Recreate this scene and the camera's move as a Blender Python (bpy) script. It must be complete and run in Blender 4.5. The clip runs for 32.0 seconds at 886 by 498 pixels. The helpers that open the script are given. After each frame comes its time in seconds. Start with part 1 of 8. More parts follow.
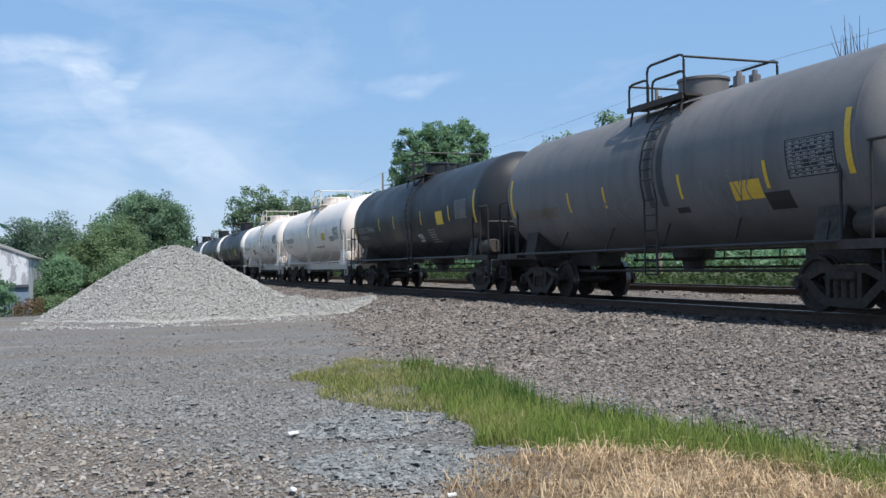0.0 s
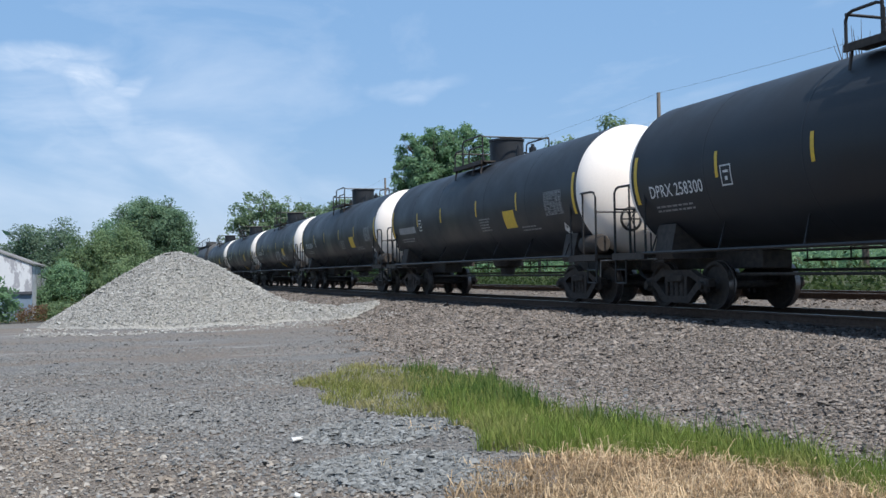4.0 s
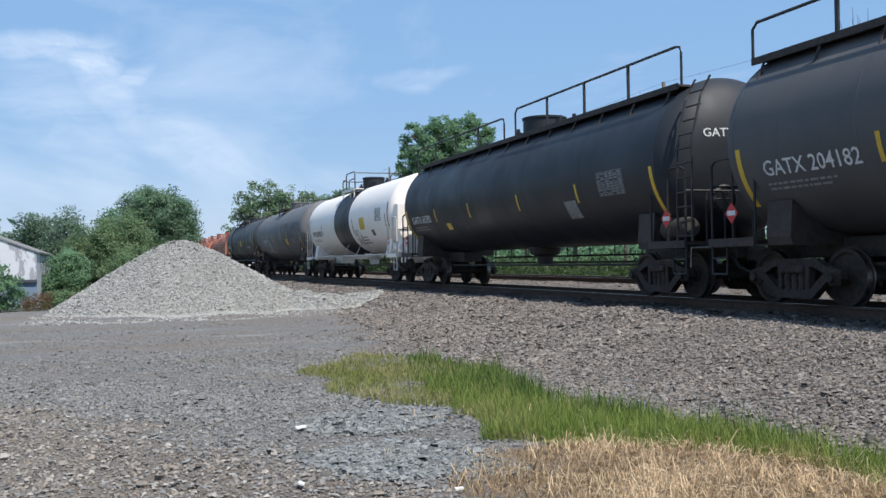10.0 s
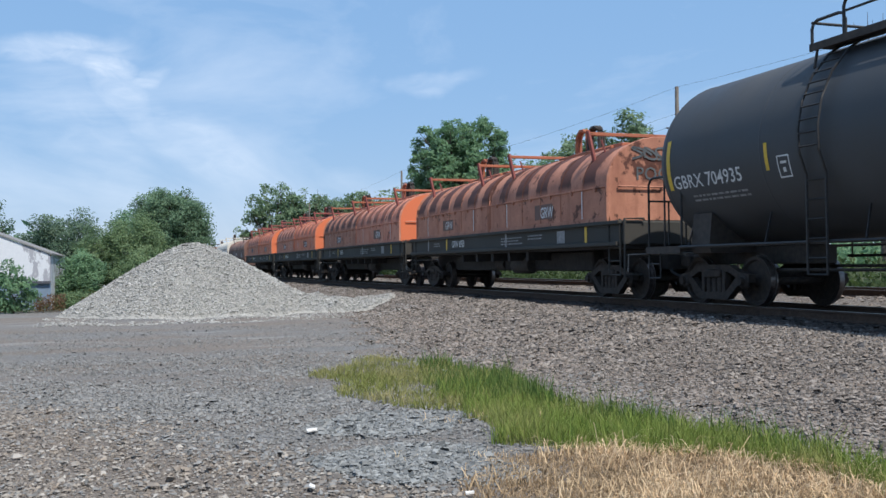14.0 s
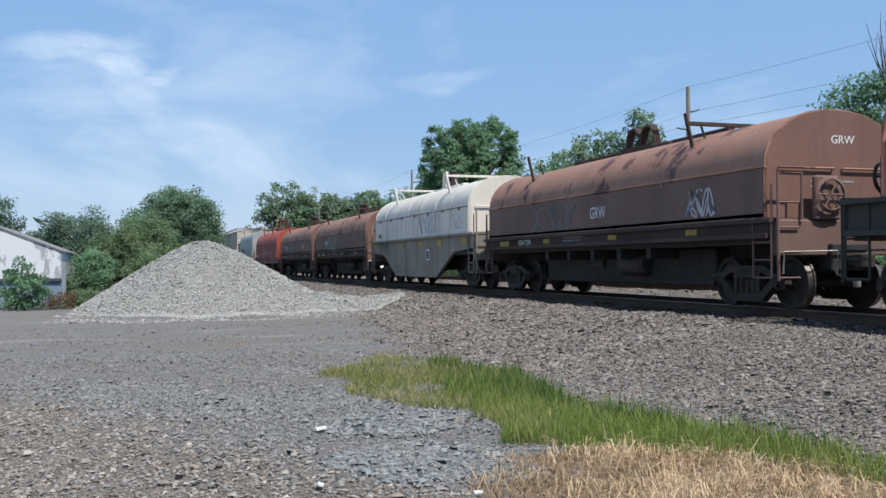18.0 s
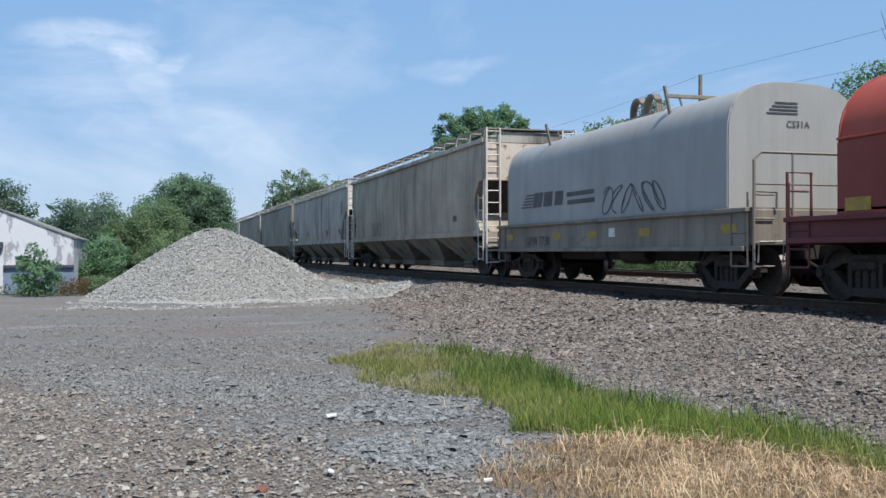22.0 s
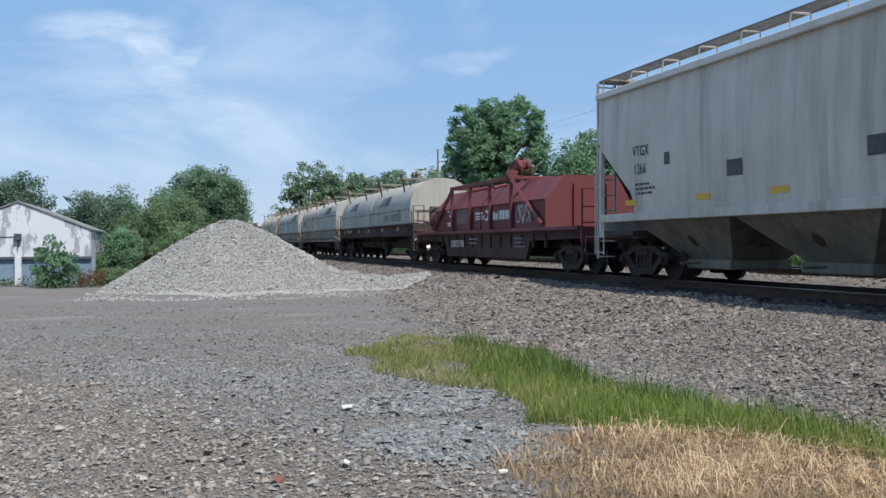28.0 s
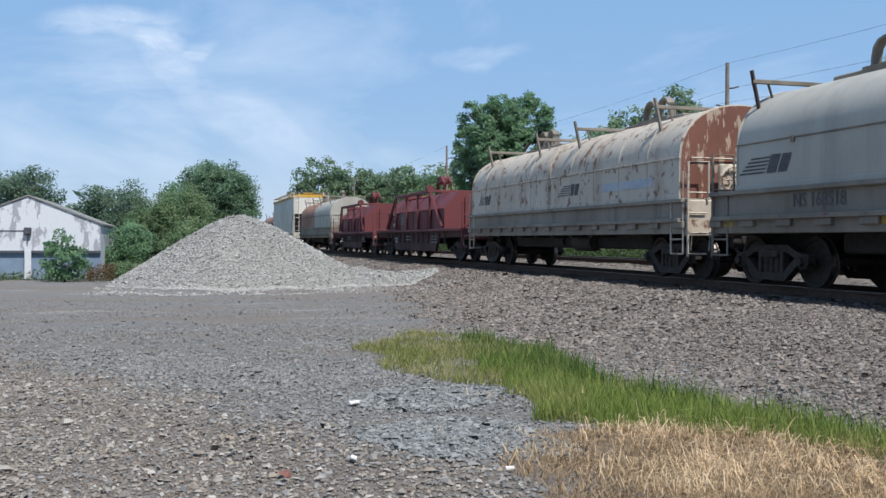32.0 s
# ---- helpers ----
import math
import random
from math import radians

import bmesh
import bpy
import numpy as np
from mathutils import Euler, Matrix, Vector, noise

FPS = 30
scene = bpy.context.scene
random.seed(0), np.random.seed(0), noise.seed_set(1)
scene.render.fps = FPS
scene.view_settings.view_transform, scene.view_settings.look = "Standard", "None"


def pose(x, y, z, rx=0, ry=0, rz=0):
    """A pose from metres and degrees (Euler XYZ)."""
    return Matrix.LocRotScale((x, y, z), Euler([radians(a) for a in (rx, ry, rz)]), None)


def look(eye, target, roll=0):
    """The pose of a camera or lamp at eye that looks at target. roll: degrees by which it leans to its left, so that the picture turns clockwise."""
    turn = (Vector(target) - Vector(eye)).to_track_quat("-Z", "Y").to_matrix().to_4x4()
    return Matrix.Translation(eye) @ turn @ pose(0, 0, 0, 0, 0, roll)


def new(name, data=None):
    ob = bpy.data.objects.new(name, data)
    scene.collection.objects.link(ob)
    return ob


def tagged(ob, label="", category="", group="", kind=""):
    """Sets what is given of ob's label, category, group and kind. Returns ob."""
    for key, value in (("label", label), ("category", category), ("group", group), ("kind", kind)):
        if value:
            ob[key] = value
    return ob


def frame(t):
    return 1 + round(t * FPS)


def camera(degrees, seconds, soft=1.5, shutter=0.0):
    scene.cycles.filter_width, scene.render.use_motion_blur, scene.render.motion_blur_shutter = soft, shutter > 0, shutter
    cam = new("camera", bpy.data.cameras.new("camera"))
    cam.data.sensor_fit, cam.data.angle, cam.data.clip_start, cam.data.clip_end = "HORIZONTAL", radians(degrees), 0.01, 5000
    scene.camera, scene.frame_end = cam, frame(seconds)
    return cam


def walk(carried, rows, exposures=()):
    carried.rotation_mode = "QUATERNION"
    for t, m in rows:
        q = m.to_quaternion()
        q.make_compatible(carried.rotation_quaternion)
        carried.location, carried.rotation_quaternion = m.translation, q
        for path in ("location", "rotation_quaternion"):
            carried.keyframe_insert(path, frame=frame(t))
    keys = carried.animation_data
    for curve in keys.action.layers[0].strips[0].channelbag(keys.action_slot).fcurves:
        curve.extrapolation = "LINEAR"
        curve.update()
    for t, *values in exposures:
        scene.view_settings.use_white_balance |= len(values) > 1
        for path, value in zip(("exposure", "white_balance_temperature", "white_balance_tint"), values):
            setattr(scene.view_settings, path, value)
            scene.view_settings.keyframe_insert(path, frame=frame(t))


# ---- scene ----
EYE = (0.0, 0.0, 1.56)


def aim(pan, tilt, roll):
    """The camera's pose: pan from the track's direction towards the train, tilt up, roll, in degrees."""
    return pose(*EYE, 90 + tilt, 0, -pan) @ pose(0, 0, 0, 0, 0, roll)


cam = camera(49.48, 32.0, soft=1.5)
VIEWS = [
    (0, aim(19.388, 1.044, -0.804)), (0.5, aim(19.273, 1.094, -0.894)), (1, aim(19.184, 1.128, -0.938)), (1.5, aim(19.164, 1.059, -0.974)),
    (2, aim(19.161, 0.962, -0.975)), (2.5, aim(19.176, 1.007, -1.067)), (3, aim(19.195, 1.158, -1.065)), (3.5, aim(19.240, 1.345, -1.123)),
    (5.5, aim(19.159, 1.251, -0.837)), (6, aim(19.271, 1.114, -1.067)), (6.5, aim(19.247, 0.849, -1.062)), (7, aim(19.107, 0.717, -0.914)),
    (7.5, aim(19.078, 0.715, -0.933)), (8, aim(19.112, 0.747, -0.855)), (8.5, aim(19.125, 0.858, -0.967)), (9, aim(19.078, 0.936, -1.027)),
    (9.5, aim(18.989, 0.836, -0.942)), (10, aim(18.976, 0.710, -0.909)), (10.5, aim(18.890, 0.670, -0.946)), (11, aim(18.820, 0.799, -1.125)),
    (11.5, aim(18.743, 0.980, -1.177)), (12, aim(18.466, 0.903, -1.028)), (12.5, aim(18.370, 0.948, -0.831)), (13, aim(18.359, 1.001, -0.601)),
    (13.5, aim(18.282, 0.922, -0.529)), (14, aim(18.278, 0.938, -0.601)), (14.5, aim(18.099, 1.145, -0.548)), (16.5, aim(17.841, 1.106, -0.283)),
    (17, aim(17.833, 0.962, -0.293)), (17.5, aim(17.846, 0.996, -0.412)), (18, aim(17.697, 0.903, -0.315)), (18.5, aim(17.718, 0.897, -0.402)),
    (19, aim(17.721, 0.857, -0.449)), (19.5, aim(17.620, 0.749, -0.307)), (20, aim(17.340, 0.639, -0.177)), (20.5, aim(17.150, 0.513, -0.106)),
    (21, aim(17.154, 0.453, -0.107)), (21.5, aim(17.066, 0.277, -0.058)), (22, aim(17.061, 0.191, -0.101)), (22.5, aim(17.042, 0.098, -0.192)),
    (23, aim(16.831, -0.161, -0.132)), (23.5, aim(16.691, -0.312, -0.162)), (24, aim(16.705, -0.317, -0.251)), (24.5, aim(16.589, -0.148, -0.338)),
    (25, aim(16.477, -0.108, -0.174)), (25.5, aim(16.405, -0.256, -0.141)), (27.5, aim(16.136, -0.420, -0.012)), (28, aim(16.150, -0.305, -0.110)),
    (28.5, aim(15.962, -0.201, -0.144)), (29, aim(15.628, -0.276, 0.009)), (29.5, aim(15.679, -0.362, -0.045)), (30, aim(15.682, -0.428, 0.022)),
    (30.5, aim(15.685, -0.443, 0.012)), (31, aim(15.642, -0.545, 0.105)), (31.5, aim(15.710, -0.536, 0.137)), (32, aim(15.659, -0.519, 0.245)),
]
# ---- world, sun, exposure ----
SUN_WAY = Vector((0.165, -0.50, 0.84)).normalized()
sun_up = math.asin(SUN_WAY.z)
sun_turn = math.atan2(SUN_WAY.x, SUN_WAY.y)

world = bpy.data.worlds.new("summer_sky")
scene.world = world
world.use_nodes = True
wn, wl = world.node_tree.nodes, world.node_tree.links
wn.clear()
w_out = wn.new("ShaderNodeOutputWorld")
w_bg = wn.new("ShaderNodeBackground")
w_sky = wn.new("ShaderNodeTexSky")
w_sky.sky_type = "NISHITA"
w_sky.sun_disc = False
w_sky.sun_elevation = sun_up
w_sky.sun_rotation = sun_turn
w_sky.altitude = 100
w_sky.air_density = 1.0
w_sky.dust_density = 0.35
w_sky.ozone_density = 2.5
w_bg.inputs["Strength"].default_value = 0.142
# thin high cirrus, streaked by the wind
w_co = wn.new("ShaderNodeTexCoord")
w_map = wn.new("ShaderNodeMapping")
w_map.inputs["Rotation"].default_value = (0.35, 0.5, 0.3)
w_map.inputs["Scale"].default_value = (2.2, 1.1, 5.5)
w_no = wn.new("ShaderNodeTexNoise")
w_no.inputs["Scale"].default_value = 1.6
w_no.inputs["Detail"].default_value = 9
w_no.inputs["Roughness"].default_value = 0.58
w_no.inputs["Distortion"].default_value = 0.7
w_ramp = wn.new("ShaderNodeValToRGB")
w_ramp.color_ramp.elements[0].position = 0.46
w_ramp.color_ramp.elements[1].position = 0.82
w_ramp.color_ramp.elements[1].color = (0.38, 0.38, 0.38, 1)
w_mix = wn.new("ShaderNodeMix")
w_mix.data_type = "RGBA"
w_mix.inputs[7].default_value = (6.6, 6.9, 7.3, 1)
wl.new(w_co.outputs["Generated"], w_map.inputs["Vector"])
wl.new(w_map.outputs["Vector"], w_no.inputs["Vector"])
wl.new(w_no.outputs["Fac"], w_ramp.inputs["Fac"])
# a brighter streaked wisp and a small faint one further along
def wisp(middle, along, long, wide, gain):
    u = Vector(along).normalized()
    v = u.cross(Vector(middle)).normalized()
    off = wn.new("ShaderNodeVectorMath")
    off.operation = "SUBTRACT"
    wl.new(w_bent.outputs[0], off.inputs[0])
    off.inputs[1].default_value = middle
    total = None
    for axis, reach in ((u, long), (v, wide)):
        d = wn.new("ShaderNodeVectorMath")
        d.operation = "DOT_PRODUCT"
        wl.new(off.outputs[0], d.inputs[0])
        d.inputs[1].default_value = axis / reach
        sq = wn.new("ShaderNodeMath")
        sq.operation = "MULTIPLY"
        wl.new(d.outputs["Value"], sq.inputs[0])
        wl.new(d.outputs["Value"], sq.inputs[1])
        if total is None:
            total = sq.outputs[0]
        else:
            both = wn.new("ShaderNodeMath")
            wl.new(total, both.inputs[0])
            wl.new(sq.outputs[0], both.inputs[1])
            total = both.outputs[0]
    m = wn.new("ShaderNodeMapRange")
    m.interpolation_type = "SMOOTHSTEP"
    m.inputs["From Min"].default_value, m.inputs["From Max"].default_value = 1.0, 0.0
    m.inputs["To Max"].default_value = gain
    wl.new(total, m.inputs["Value"])
    return m.outputs["Result"]


w_warp = wn.new("ShaderNodeTexNoise")
w_warp.inputs["Scale"].default_value = 9.0
w_warp.inputs["Detail"].default_value = 6
wl.new(w_co.outputs["Generated"], w_warp.inputs["Vector"])
w_bent = wn.new("ShaderNodeVectorMath")
w_bent.operation = "MULTIPLY_ADD"
wl.new(w_warp.outputs["Color"], w_bent.inputs[0])
w_bent.inputs[1].default_value = (0.07, 0.0, 0.07)
w_shift = wn.new("ShaderNodeVectorMath")
w_shift.operation = "SUBTRACT"
wl.new(w_co.outputs["Generated"], w_shift.inputs[0])
w_shift.inputs[1].default_value = (0.035, 0.0, 0.035)
wl.new(w_shift.outputs[0], w_bent.inputs[2])
wisps = None
for args in (((-0.048, 0.977, 0.212), (0.09, 0.01, 0.004), 0.075, 0.024, 0.62), ((-0.018, 0.980, 0.199), (0.08, 0.01, -0.03), 0.038, 0.020, 0.75), ((0.0, 0.986, 0.167), (0.64, 0.0, -0.77), 0.075, 0.026, 0.42), ((0.067, 0.990, 0.126), (0.9, 0.0, -0.4), 0.09, 0.034, 0.30), ((0.022, 0.983, 0.184), (0.9, 0.0, 0.3), 0.034, 0.012, 0.42), ((-0.03, 0.985, 0.13), (0.5, 0.0, -0.85), 0.10, 0.05, 0.22), ((0.298, 0.935, 0.194), (0.95, -0.02, 0.14), 0.06, 0.016, 0.34)):
    one = wisp(*args)
    if wisps is None:
        wisps = one
    else:
        w_add = wn.new("ShaderNodeMath")
        w_add.operation = "MAXIMUM"
        wl.new(wisps, w_add.inputs[0])
        wl.new(one, w_add.inputs[1])
        wisps = w_add.outputs[0]
w_no2 = wn.new("ShaderNodeTexNoise")
w_no2.inputs["Scale"].default_value = 14.0
w_no2.inputs["Detail"].default_value = 8
w_no2.inputs["Distortion"].default_value = 1.2
wl.new(w_map.outputs["Vector"], w_no2.inputs["Vector"])
w_thin = wn.new("ShaderNodeMath")
w_thin.operation = "MULTIPLY"
wl.new(wisps, w_thin.inputs[0])
wl.new(w_no2.outputs["Fac"], w_thin.inputs[1])
w_all = wn.new("ShaderNodeMath")
w_all.operation = "MULTIPLY_ADD"
w_all.use_clamp = True
wl.new(w_thin.outputs[0], w_all.inputs[0])
w_all.inputs[1].default_value = 0.95
wl.new(w_ramp.outputs["Color"], w_all.inputs[2])
wl.new(w_all.outputs[0], w_mix.inputs[0])
w_soft = wn.new("ShaderNodeGamma")
w_soft.inputs["Gamma"].default_value = 0.40
wl.new(w_sky.outputs["Color"], w_soft.inputs["Color"])
w_gain = wn.new("ShaderNodeVectorMath")
w_gain.operation = "SCALE"
w_gain.inputs["Scale"].default_value = 2.41
wl.new(w_soft.outputs["Color"], w_gain.inputs[0])
w_deep = wn.new("ShaderNodeHueSaturation")
w_deep.inputs["Saturation"].default_value = 2.12
wl.new(w_gain.outputs["Vector"], w_deep.inputs["Color"])
w_tint = wn.new("ShaderNodeVectorMath")
w_tint.operation = "MULTIPLY"
w_tint.inputs[1].default_value = (1.03, 0.975, 1.03)
wl.new(w_deep.outputs["Color"], w_tint.inputs[0])
w_haze = wn.new("ShaderNodeMix")
w_haze.data_type = "RGBA"
w_haze.inputs[0].default_value = 0.6
w_haze.inputs[7].default_value = (1.98, 3.18, 4.85, 1)
wl.new(w_tint.outputs["Vector"], w_haze.inputs[6])
wl.new(w_haze.outputs[2], w_mix.inputs[6])
wl.new(w_mix.outputs[2], w_bg.inputs["Color"])
wl.new(w_bg.outputs["Background"], w_out.inputs["Surface"])

sun = new("sun", bpy.data.lights.new("sun", "SUN"))
sun.data.energy = 5.0
sun.data.angle = radians(0.53)
sun.data.color = (1.0, 0.93, 0.82)
sun.matrix_world = look(SUN_WAY * 60, (0, 0, 0))

walk(cam, VIEWS, exposures=[(0.0, 0.14, 6130, 10), (1.0, 0.14, 6130, 10), (1.5, 0.07, 6130, 10), (2.0, 0.01, 6130, 10), (3.0, 0.02, 6130, 10), (5.0, 0.15, 6130, 10), (18.0, 0.12, 6130, 10), (32.0, 0.10, 6130, 10)])

# ---- materials ----
def nodes_of(name, rough=0.8, metal=0.0, spec=0.5):
    m = bpy.data.materials.new(name)
    m.use_nodes = True
    b = m.node_tree.nodes["Principled BSDF"]
    b.inputs["Roughness"].default_value = rough
    b.inputs["Metallic"].default_value = metal
    b.inputs["Specular IOR Level"].default_value = spec
    return m, m.node_tree.nodes, m.node_tree.links, b


def noise_node(n, l, vec, scale, detail=4, rough=0.55, stretch=None):
    if stretch:
        mp = n.new("ShaderNodeMapping")
        mp.inputs["Scale"].default_value = stretch
        l.new(vec, mp.inputs["Vector"])
        vec = mp.outputs["Vector"]
    t = n.new("ShaderNodeTexNoise")
    t.inputs["Scale"].default_value = scale
    t.inputs["Detail"].default_value = detail
    t.inputs["Roughness"].default_value = rough
    l.new(vec, t.inputs["Vector"])
    return t.outputs["Fac"]


def ramp(n, l, fac, lo, hi, a=0.0, b=1.0):
    r = n.new("ShaderNodeMapRange")
    r.inputs["From Min"].default_value, r.inputs["From Max"].default_value = lo, hi
    r.inputs["To Min"].default_value, r.inputs["To Max"].default_value = a, b
    l.new(fac, r.inputs["Value"])
    return r.outputs["Result"]


def blend(n, l, fac, a, b, mode="MIX"):
    x = n.new("ShaderNodeMix")
    x.data_type, x.blend_type = "RGBA", mode
    for v, k in ((fac, 0), (a, 6), (b, 7)):
        if isinstance(v, (int, float)):
            x.inputs[k].default_value = v
        elif isinstance(v, tuple):
            x.inputs[k].default_value = (*v, 1)
        else:
            l.new(v, x.inputs[k])
    return x.outputs[2]


def bump(n, l, b, height, strength, dist=0.02):
    k = n.new("ShaderNodeBump")
    k.inputs["Strength"].default_value, k.inputs["Distance"].default_value = strength, dist
    l.new(height, k.inputs["Height"])
    l.new(k.outputs["Normal"], b.inputs["Normal"])


def paint(name, base, dirt, amount=0.5, rough=0.5, streak=0.5, rust=0.0, spec=0.4, patch=None, patch_at=0.6, grime=(0.05, 0.045, 0.04), soot=0.0, runs=0.8, flake=None):
    """Weathered car paint: large faded areas, vertical rain streaks, fine specks, rust or old paint showing through."""
    m, n, l, b = nodes_of(name, rough, 0.0, spec)
    co = n.new("ShaderNodeTexCoord").outputs["Object"]
    big = noise_node(n, l, co, 0.5, 5, 0.6)
    run = noise_node(n, l, co, 2.6, 5, 0.6, (1.0, 1.0, 0.07))
    fine = noise_node(n, l, co, 26.0, 4, 0.7)
    c = blend(n, l, ramp(n, l, big, 0.35, 0.7, 0.0, amount), base, dirt)
    c = blend(n, l, ramp(n, l, run, 0.5, 0.8, 0.0, streak), c, grime)
    c = blend(n, l, ramp(n, l, fine, 0.45, 0.75, 0.0, 0.25 * amount), c, grime)
    if soot:
        wide = noise_node(n, l, co, 1.5, 6, 0.66, (1.0, 1.0, 0.10))
        c = blend(n, l, ramp(n, l, wide, 0.50, 0.66, 0.0, soot), c, (0.045, 0.043, 0.04))
    if patch:
        pn = noise_node(n, l, co, flake or (1.3 if runs > 0.5 else 2.4), 6, 0.62, (1.0, 1.0, runs))
        c = blend(n, l, ramp(n, l, pn, patch_at, patch_at + 0.05, 0.0, 0.9), c, patch)
    if rust:
        rn = noise_node(n, l, co, 3.3, 7, 0.68)
        c = blend(n, l, ramp(n, l, rn, 0.66 - 0.22 * rust, 0.72 - 0.18 * rust, 0.0, 0.85), c, (0.13, 0.045, 0.02))
    l.new(c, b.inputs["Base Color"])
    l.new(ramp(n, l, big, 0.3, 0.7, rough - 0.1, min(1.0, rough + 0.2)), b.inputs["Roughness"])
    bump(n, l, b, fine, 0.08, 0.01)
    return m


def plain(name, base, other, scale=8.0, rough=0.7, metal=0.0, bumps=0.2, spec=0.4):
    m, n, l, b = nodes_of(name, rough, metal, spec)
    co = n.new("ShaderNodeTexCoord").outputs["Object"]
    f1, f2 = noise_node(n, l, co, scale, 5, 0.6), noise_node(n, l, co, scale * 0.12, 4, 0.6)
    c = blend(n, l, ramp(n, l, f1, 0.35, 0.7), base, other)
    c = blend(n, l, ramp(n, l, f2, 0.4, 0.65, 0.0, 0.5), c, other)
    l.new(c, b.inputs["Base Color"])
    bump(n, l, b, f1, bumps, 0.02)
    return m


BLACK = paint("tank_black", (0.020, 0.023, 0.028), (0.034, 0.037, 0.043), 0.6, 0.42, 0.10, spec=0.25)
BLACK_DULL = paint("tank_black_faded", (0.042, 0.045, 0.05), (0.075, 0.076, 0.078), 0.8, 0.55, 0.3, soot=0.25)
DARK_TANK = paint("tank_dark_grey", (0.068, 0.068, 0.071), (0.115, 0.110, 0.106), 0.8, 0.55, 0.35, soot=0.3)
GREY_TANK = paint("tank_grey", (0.125, 0.124, 0.128), (0.195, 0.185, 0.178), 0.8, 0.55, 0.35, soot=0.3)
WHITE = paint("tank_white", (0.88, 0.79, 0.705), (0.76, 0.655, 0.57), 0.6, 0.4, 0.18, grime=(0.42, 0.33, 0.27), soot=0.05)
WHITE_CLEAN = paint("head_white", (0.89, 0.82, 0.75), (0.82, 0.73, 0.65), 0.4, 0.4, 0.08, grime=(0.4, 0.36, 0.32))
STEEL_DARK = plain("grimy_steel", (0.030, 0.027, 0.025), (0.075, 0.061, 0.051), 9, 0.75, 0.2)
# Near-black base colour stands for the deep shade beneath the coil cars.
UNDER_SHADE = plain("shaded_underframe", (0.019, 0.018, 0.018), (0.045, 0.038, 0.034), 9, 0.8, 0.1)
IRON = plain("cast_iron", (0.028, 0.025, 0.023), (0.07, 0.054, 0.044), 12, 0.8, 0.3)
TREAD = plain("wheel_tread", (0.10, 0.08, 0.07), (0.25, 0.23, 0.22), 10, 0.4, 0.9, 0.05)
BLACK_RAIL = plain("black_handrail", (0.012, 0.012, 0.014), (0.03, 0.028, 0.026), 20, 0.5)
WHITE_RAIL = plain("white_handrail", (0.72, 0.67, 0.61), (0.5, 0.45, 0.39), 20, 0.5)
YELLOW = plain("reflector_yellow", (0.72, 0.47, 0.03), (0.55, 0.36, 0.05), 14, 0.5)
YELLOW_DULL = plain("grimy_yellow", (0.42, 0.28, 0.04), (0.24, 0.17, 0.05), 9, 0.6)
LUG_RUST = paint("lug_rust", (0.29, 0.085, 0.07), (0.18, 0.06, 0.055), 0.7, 0.7, 0.3)
LETTER_WHITE = plain("stencil_white", (0.75, 0.75, 0.74), (0.5, 0.5, 0.49), 14, 0.6)
LETTER_GREY = plain("stencil_worn", (0.32, 0.32, 0.32), (0.16, 0.16, 0.16), 14, 0.6)
LETTER_BLACK = plain("stencil_black", (0.03, 0.03, 0.035), (0.1, 0.1, 0.1), 14, 0.6)
ORANGE = paint("hood_orange", (0.38, 0.11, 0.05), (0.33, 0.125, 0.075), 0.7, 0.6, 0.35, rust=0.35, grime=(0.12, 0.05, 0.03))


def banded(name, base, pale, rust, low, period, shift, strength):
    """A hood whose paint has burnt off in broad bands across its rounded top."""
    m, n, l, b = nodes_of(name, 0.7, 0, 0.3)
    co = n.new("ShaderNodeTexCoord").outputs["Object"]
    sx = n.new("ShaderNodeSeparateXYZ")
    l.new(co, sx.inputs[0])
    big = noise_node(n, l, co, 1.6, 5, 0.65)
    run = noise_node(n, l, co, 3.0, 5, 0.6, (1.0, 1.0, 0.1))
    fine = noise_node(n, l, co, 24.0, 4, 0.7)
    ph = n.new("ShaderNodeMath")
    ph.operation = "MULTIPLY_ADD"
    l.new(sx.outputs["Y"], ph.inputs[0])
    ph.inputs[1].default_value, ph.inputs[2].default_value = math.tau / period, shift
    wv = n.new("ShaderNodeMath")
    wv.operation = "SINE"
    l.new(ph.outputs[0], wv.inputs[0])
    ad = n.new("ShaderNodeMath")
    ad.operation = "MULTIPLY_ADD"
    l.new(big, ad.inputs[0])
    ad.inputs[1].default_value = 3.0
    l.new(wv.outputs[0], ad.inputs[2])
    bands = ramp(n, l, ad.outputs[0], 1.25, 1.42)
    up = n.new("ShaderNodeMath")
    up.operation = "MULTIPLY"
    l.new(bands, up.inputs[0])
    l.new(ramp(n, l, sx.outputs["Z"], low, low + 0.18, 0.0, strength), up.inputs[1])
    c = blend(n, l, ramp(n, l, big, 0.35, 0.65), base, pale)
    c = blend(n, l, ramp(n, l, run, 0.5, 0.75, 0.0, 0.5), c, (0.17, 0.06, 0.035))
    c = blend(n, l, up.outputs[0], c, rust)
    c = blend(n, l, ramp(n, l, noise_node(n, l, co, 2.2, 7, 0.7), 0.72 - 0.14 * strength, 0.75 - 0.14 * strength, 0.0, 0.85), c, (0.075, 0.03, 0.02))
    c = blend(n, l, ramp(n, l, fine, 0.5, 0.8, 0.0, 0.3), c, (0.1, 0.045, 0.03))
    l.new(c, b.inputs["Base Color"])
    bump(n, l, b, fine, 0.1, 0.01)
    return m


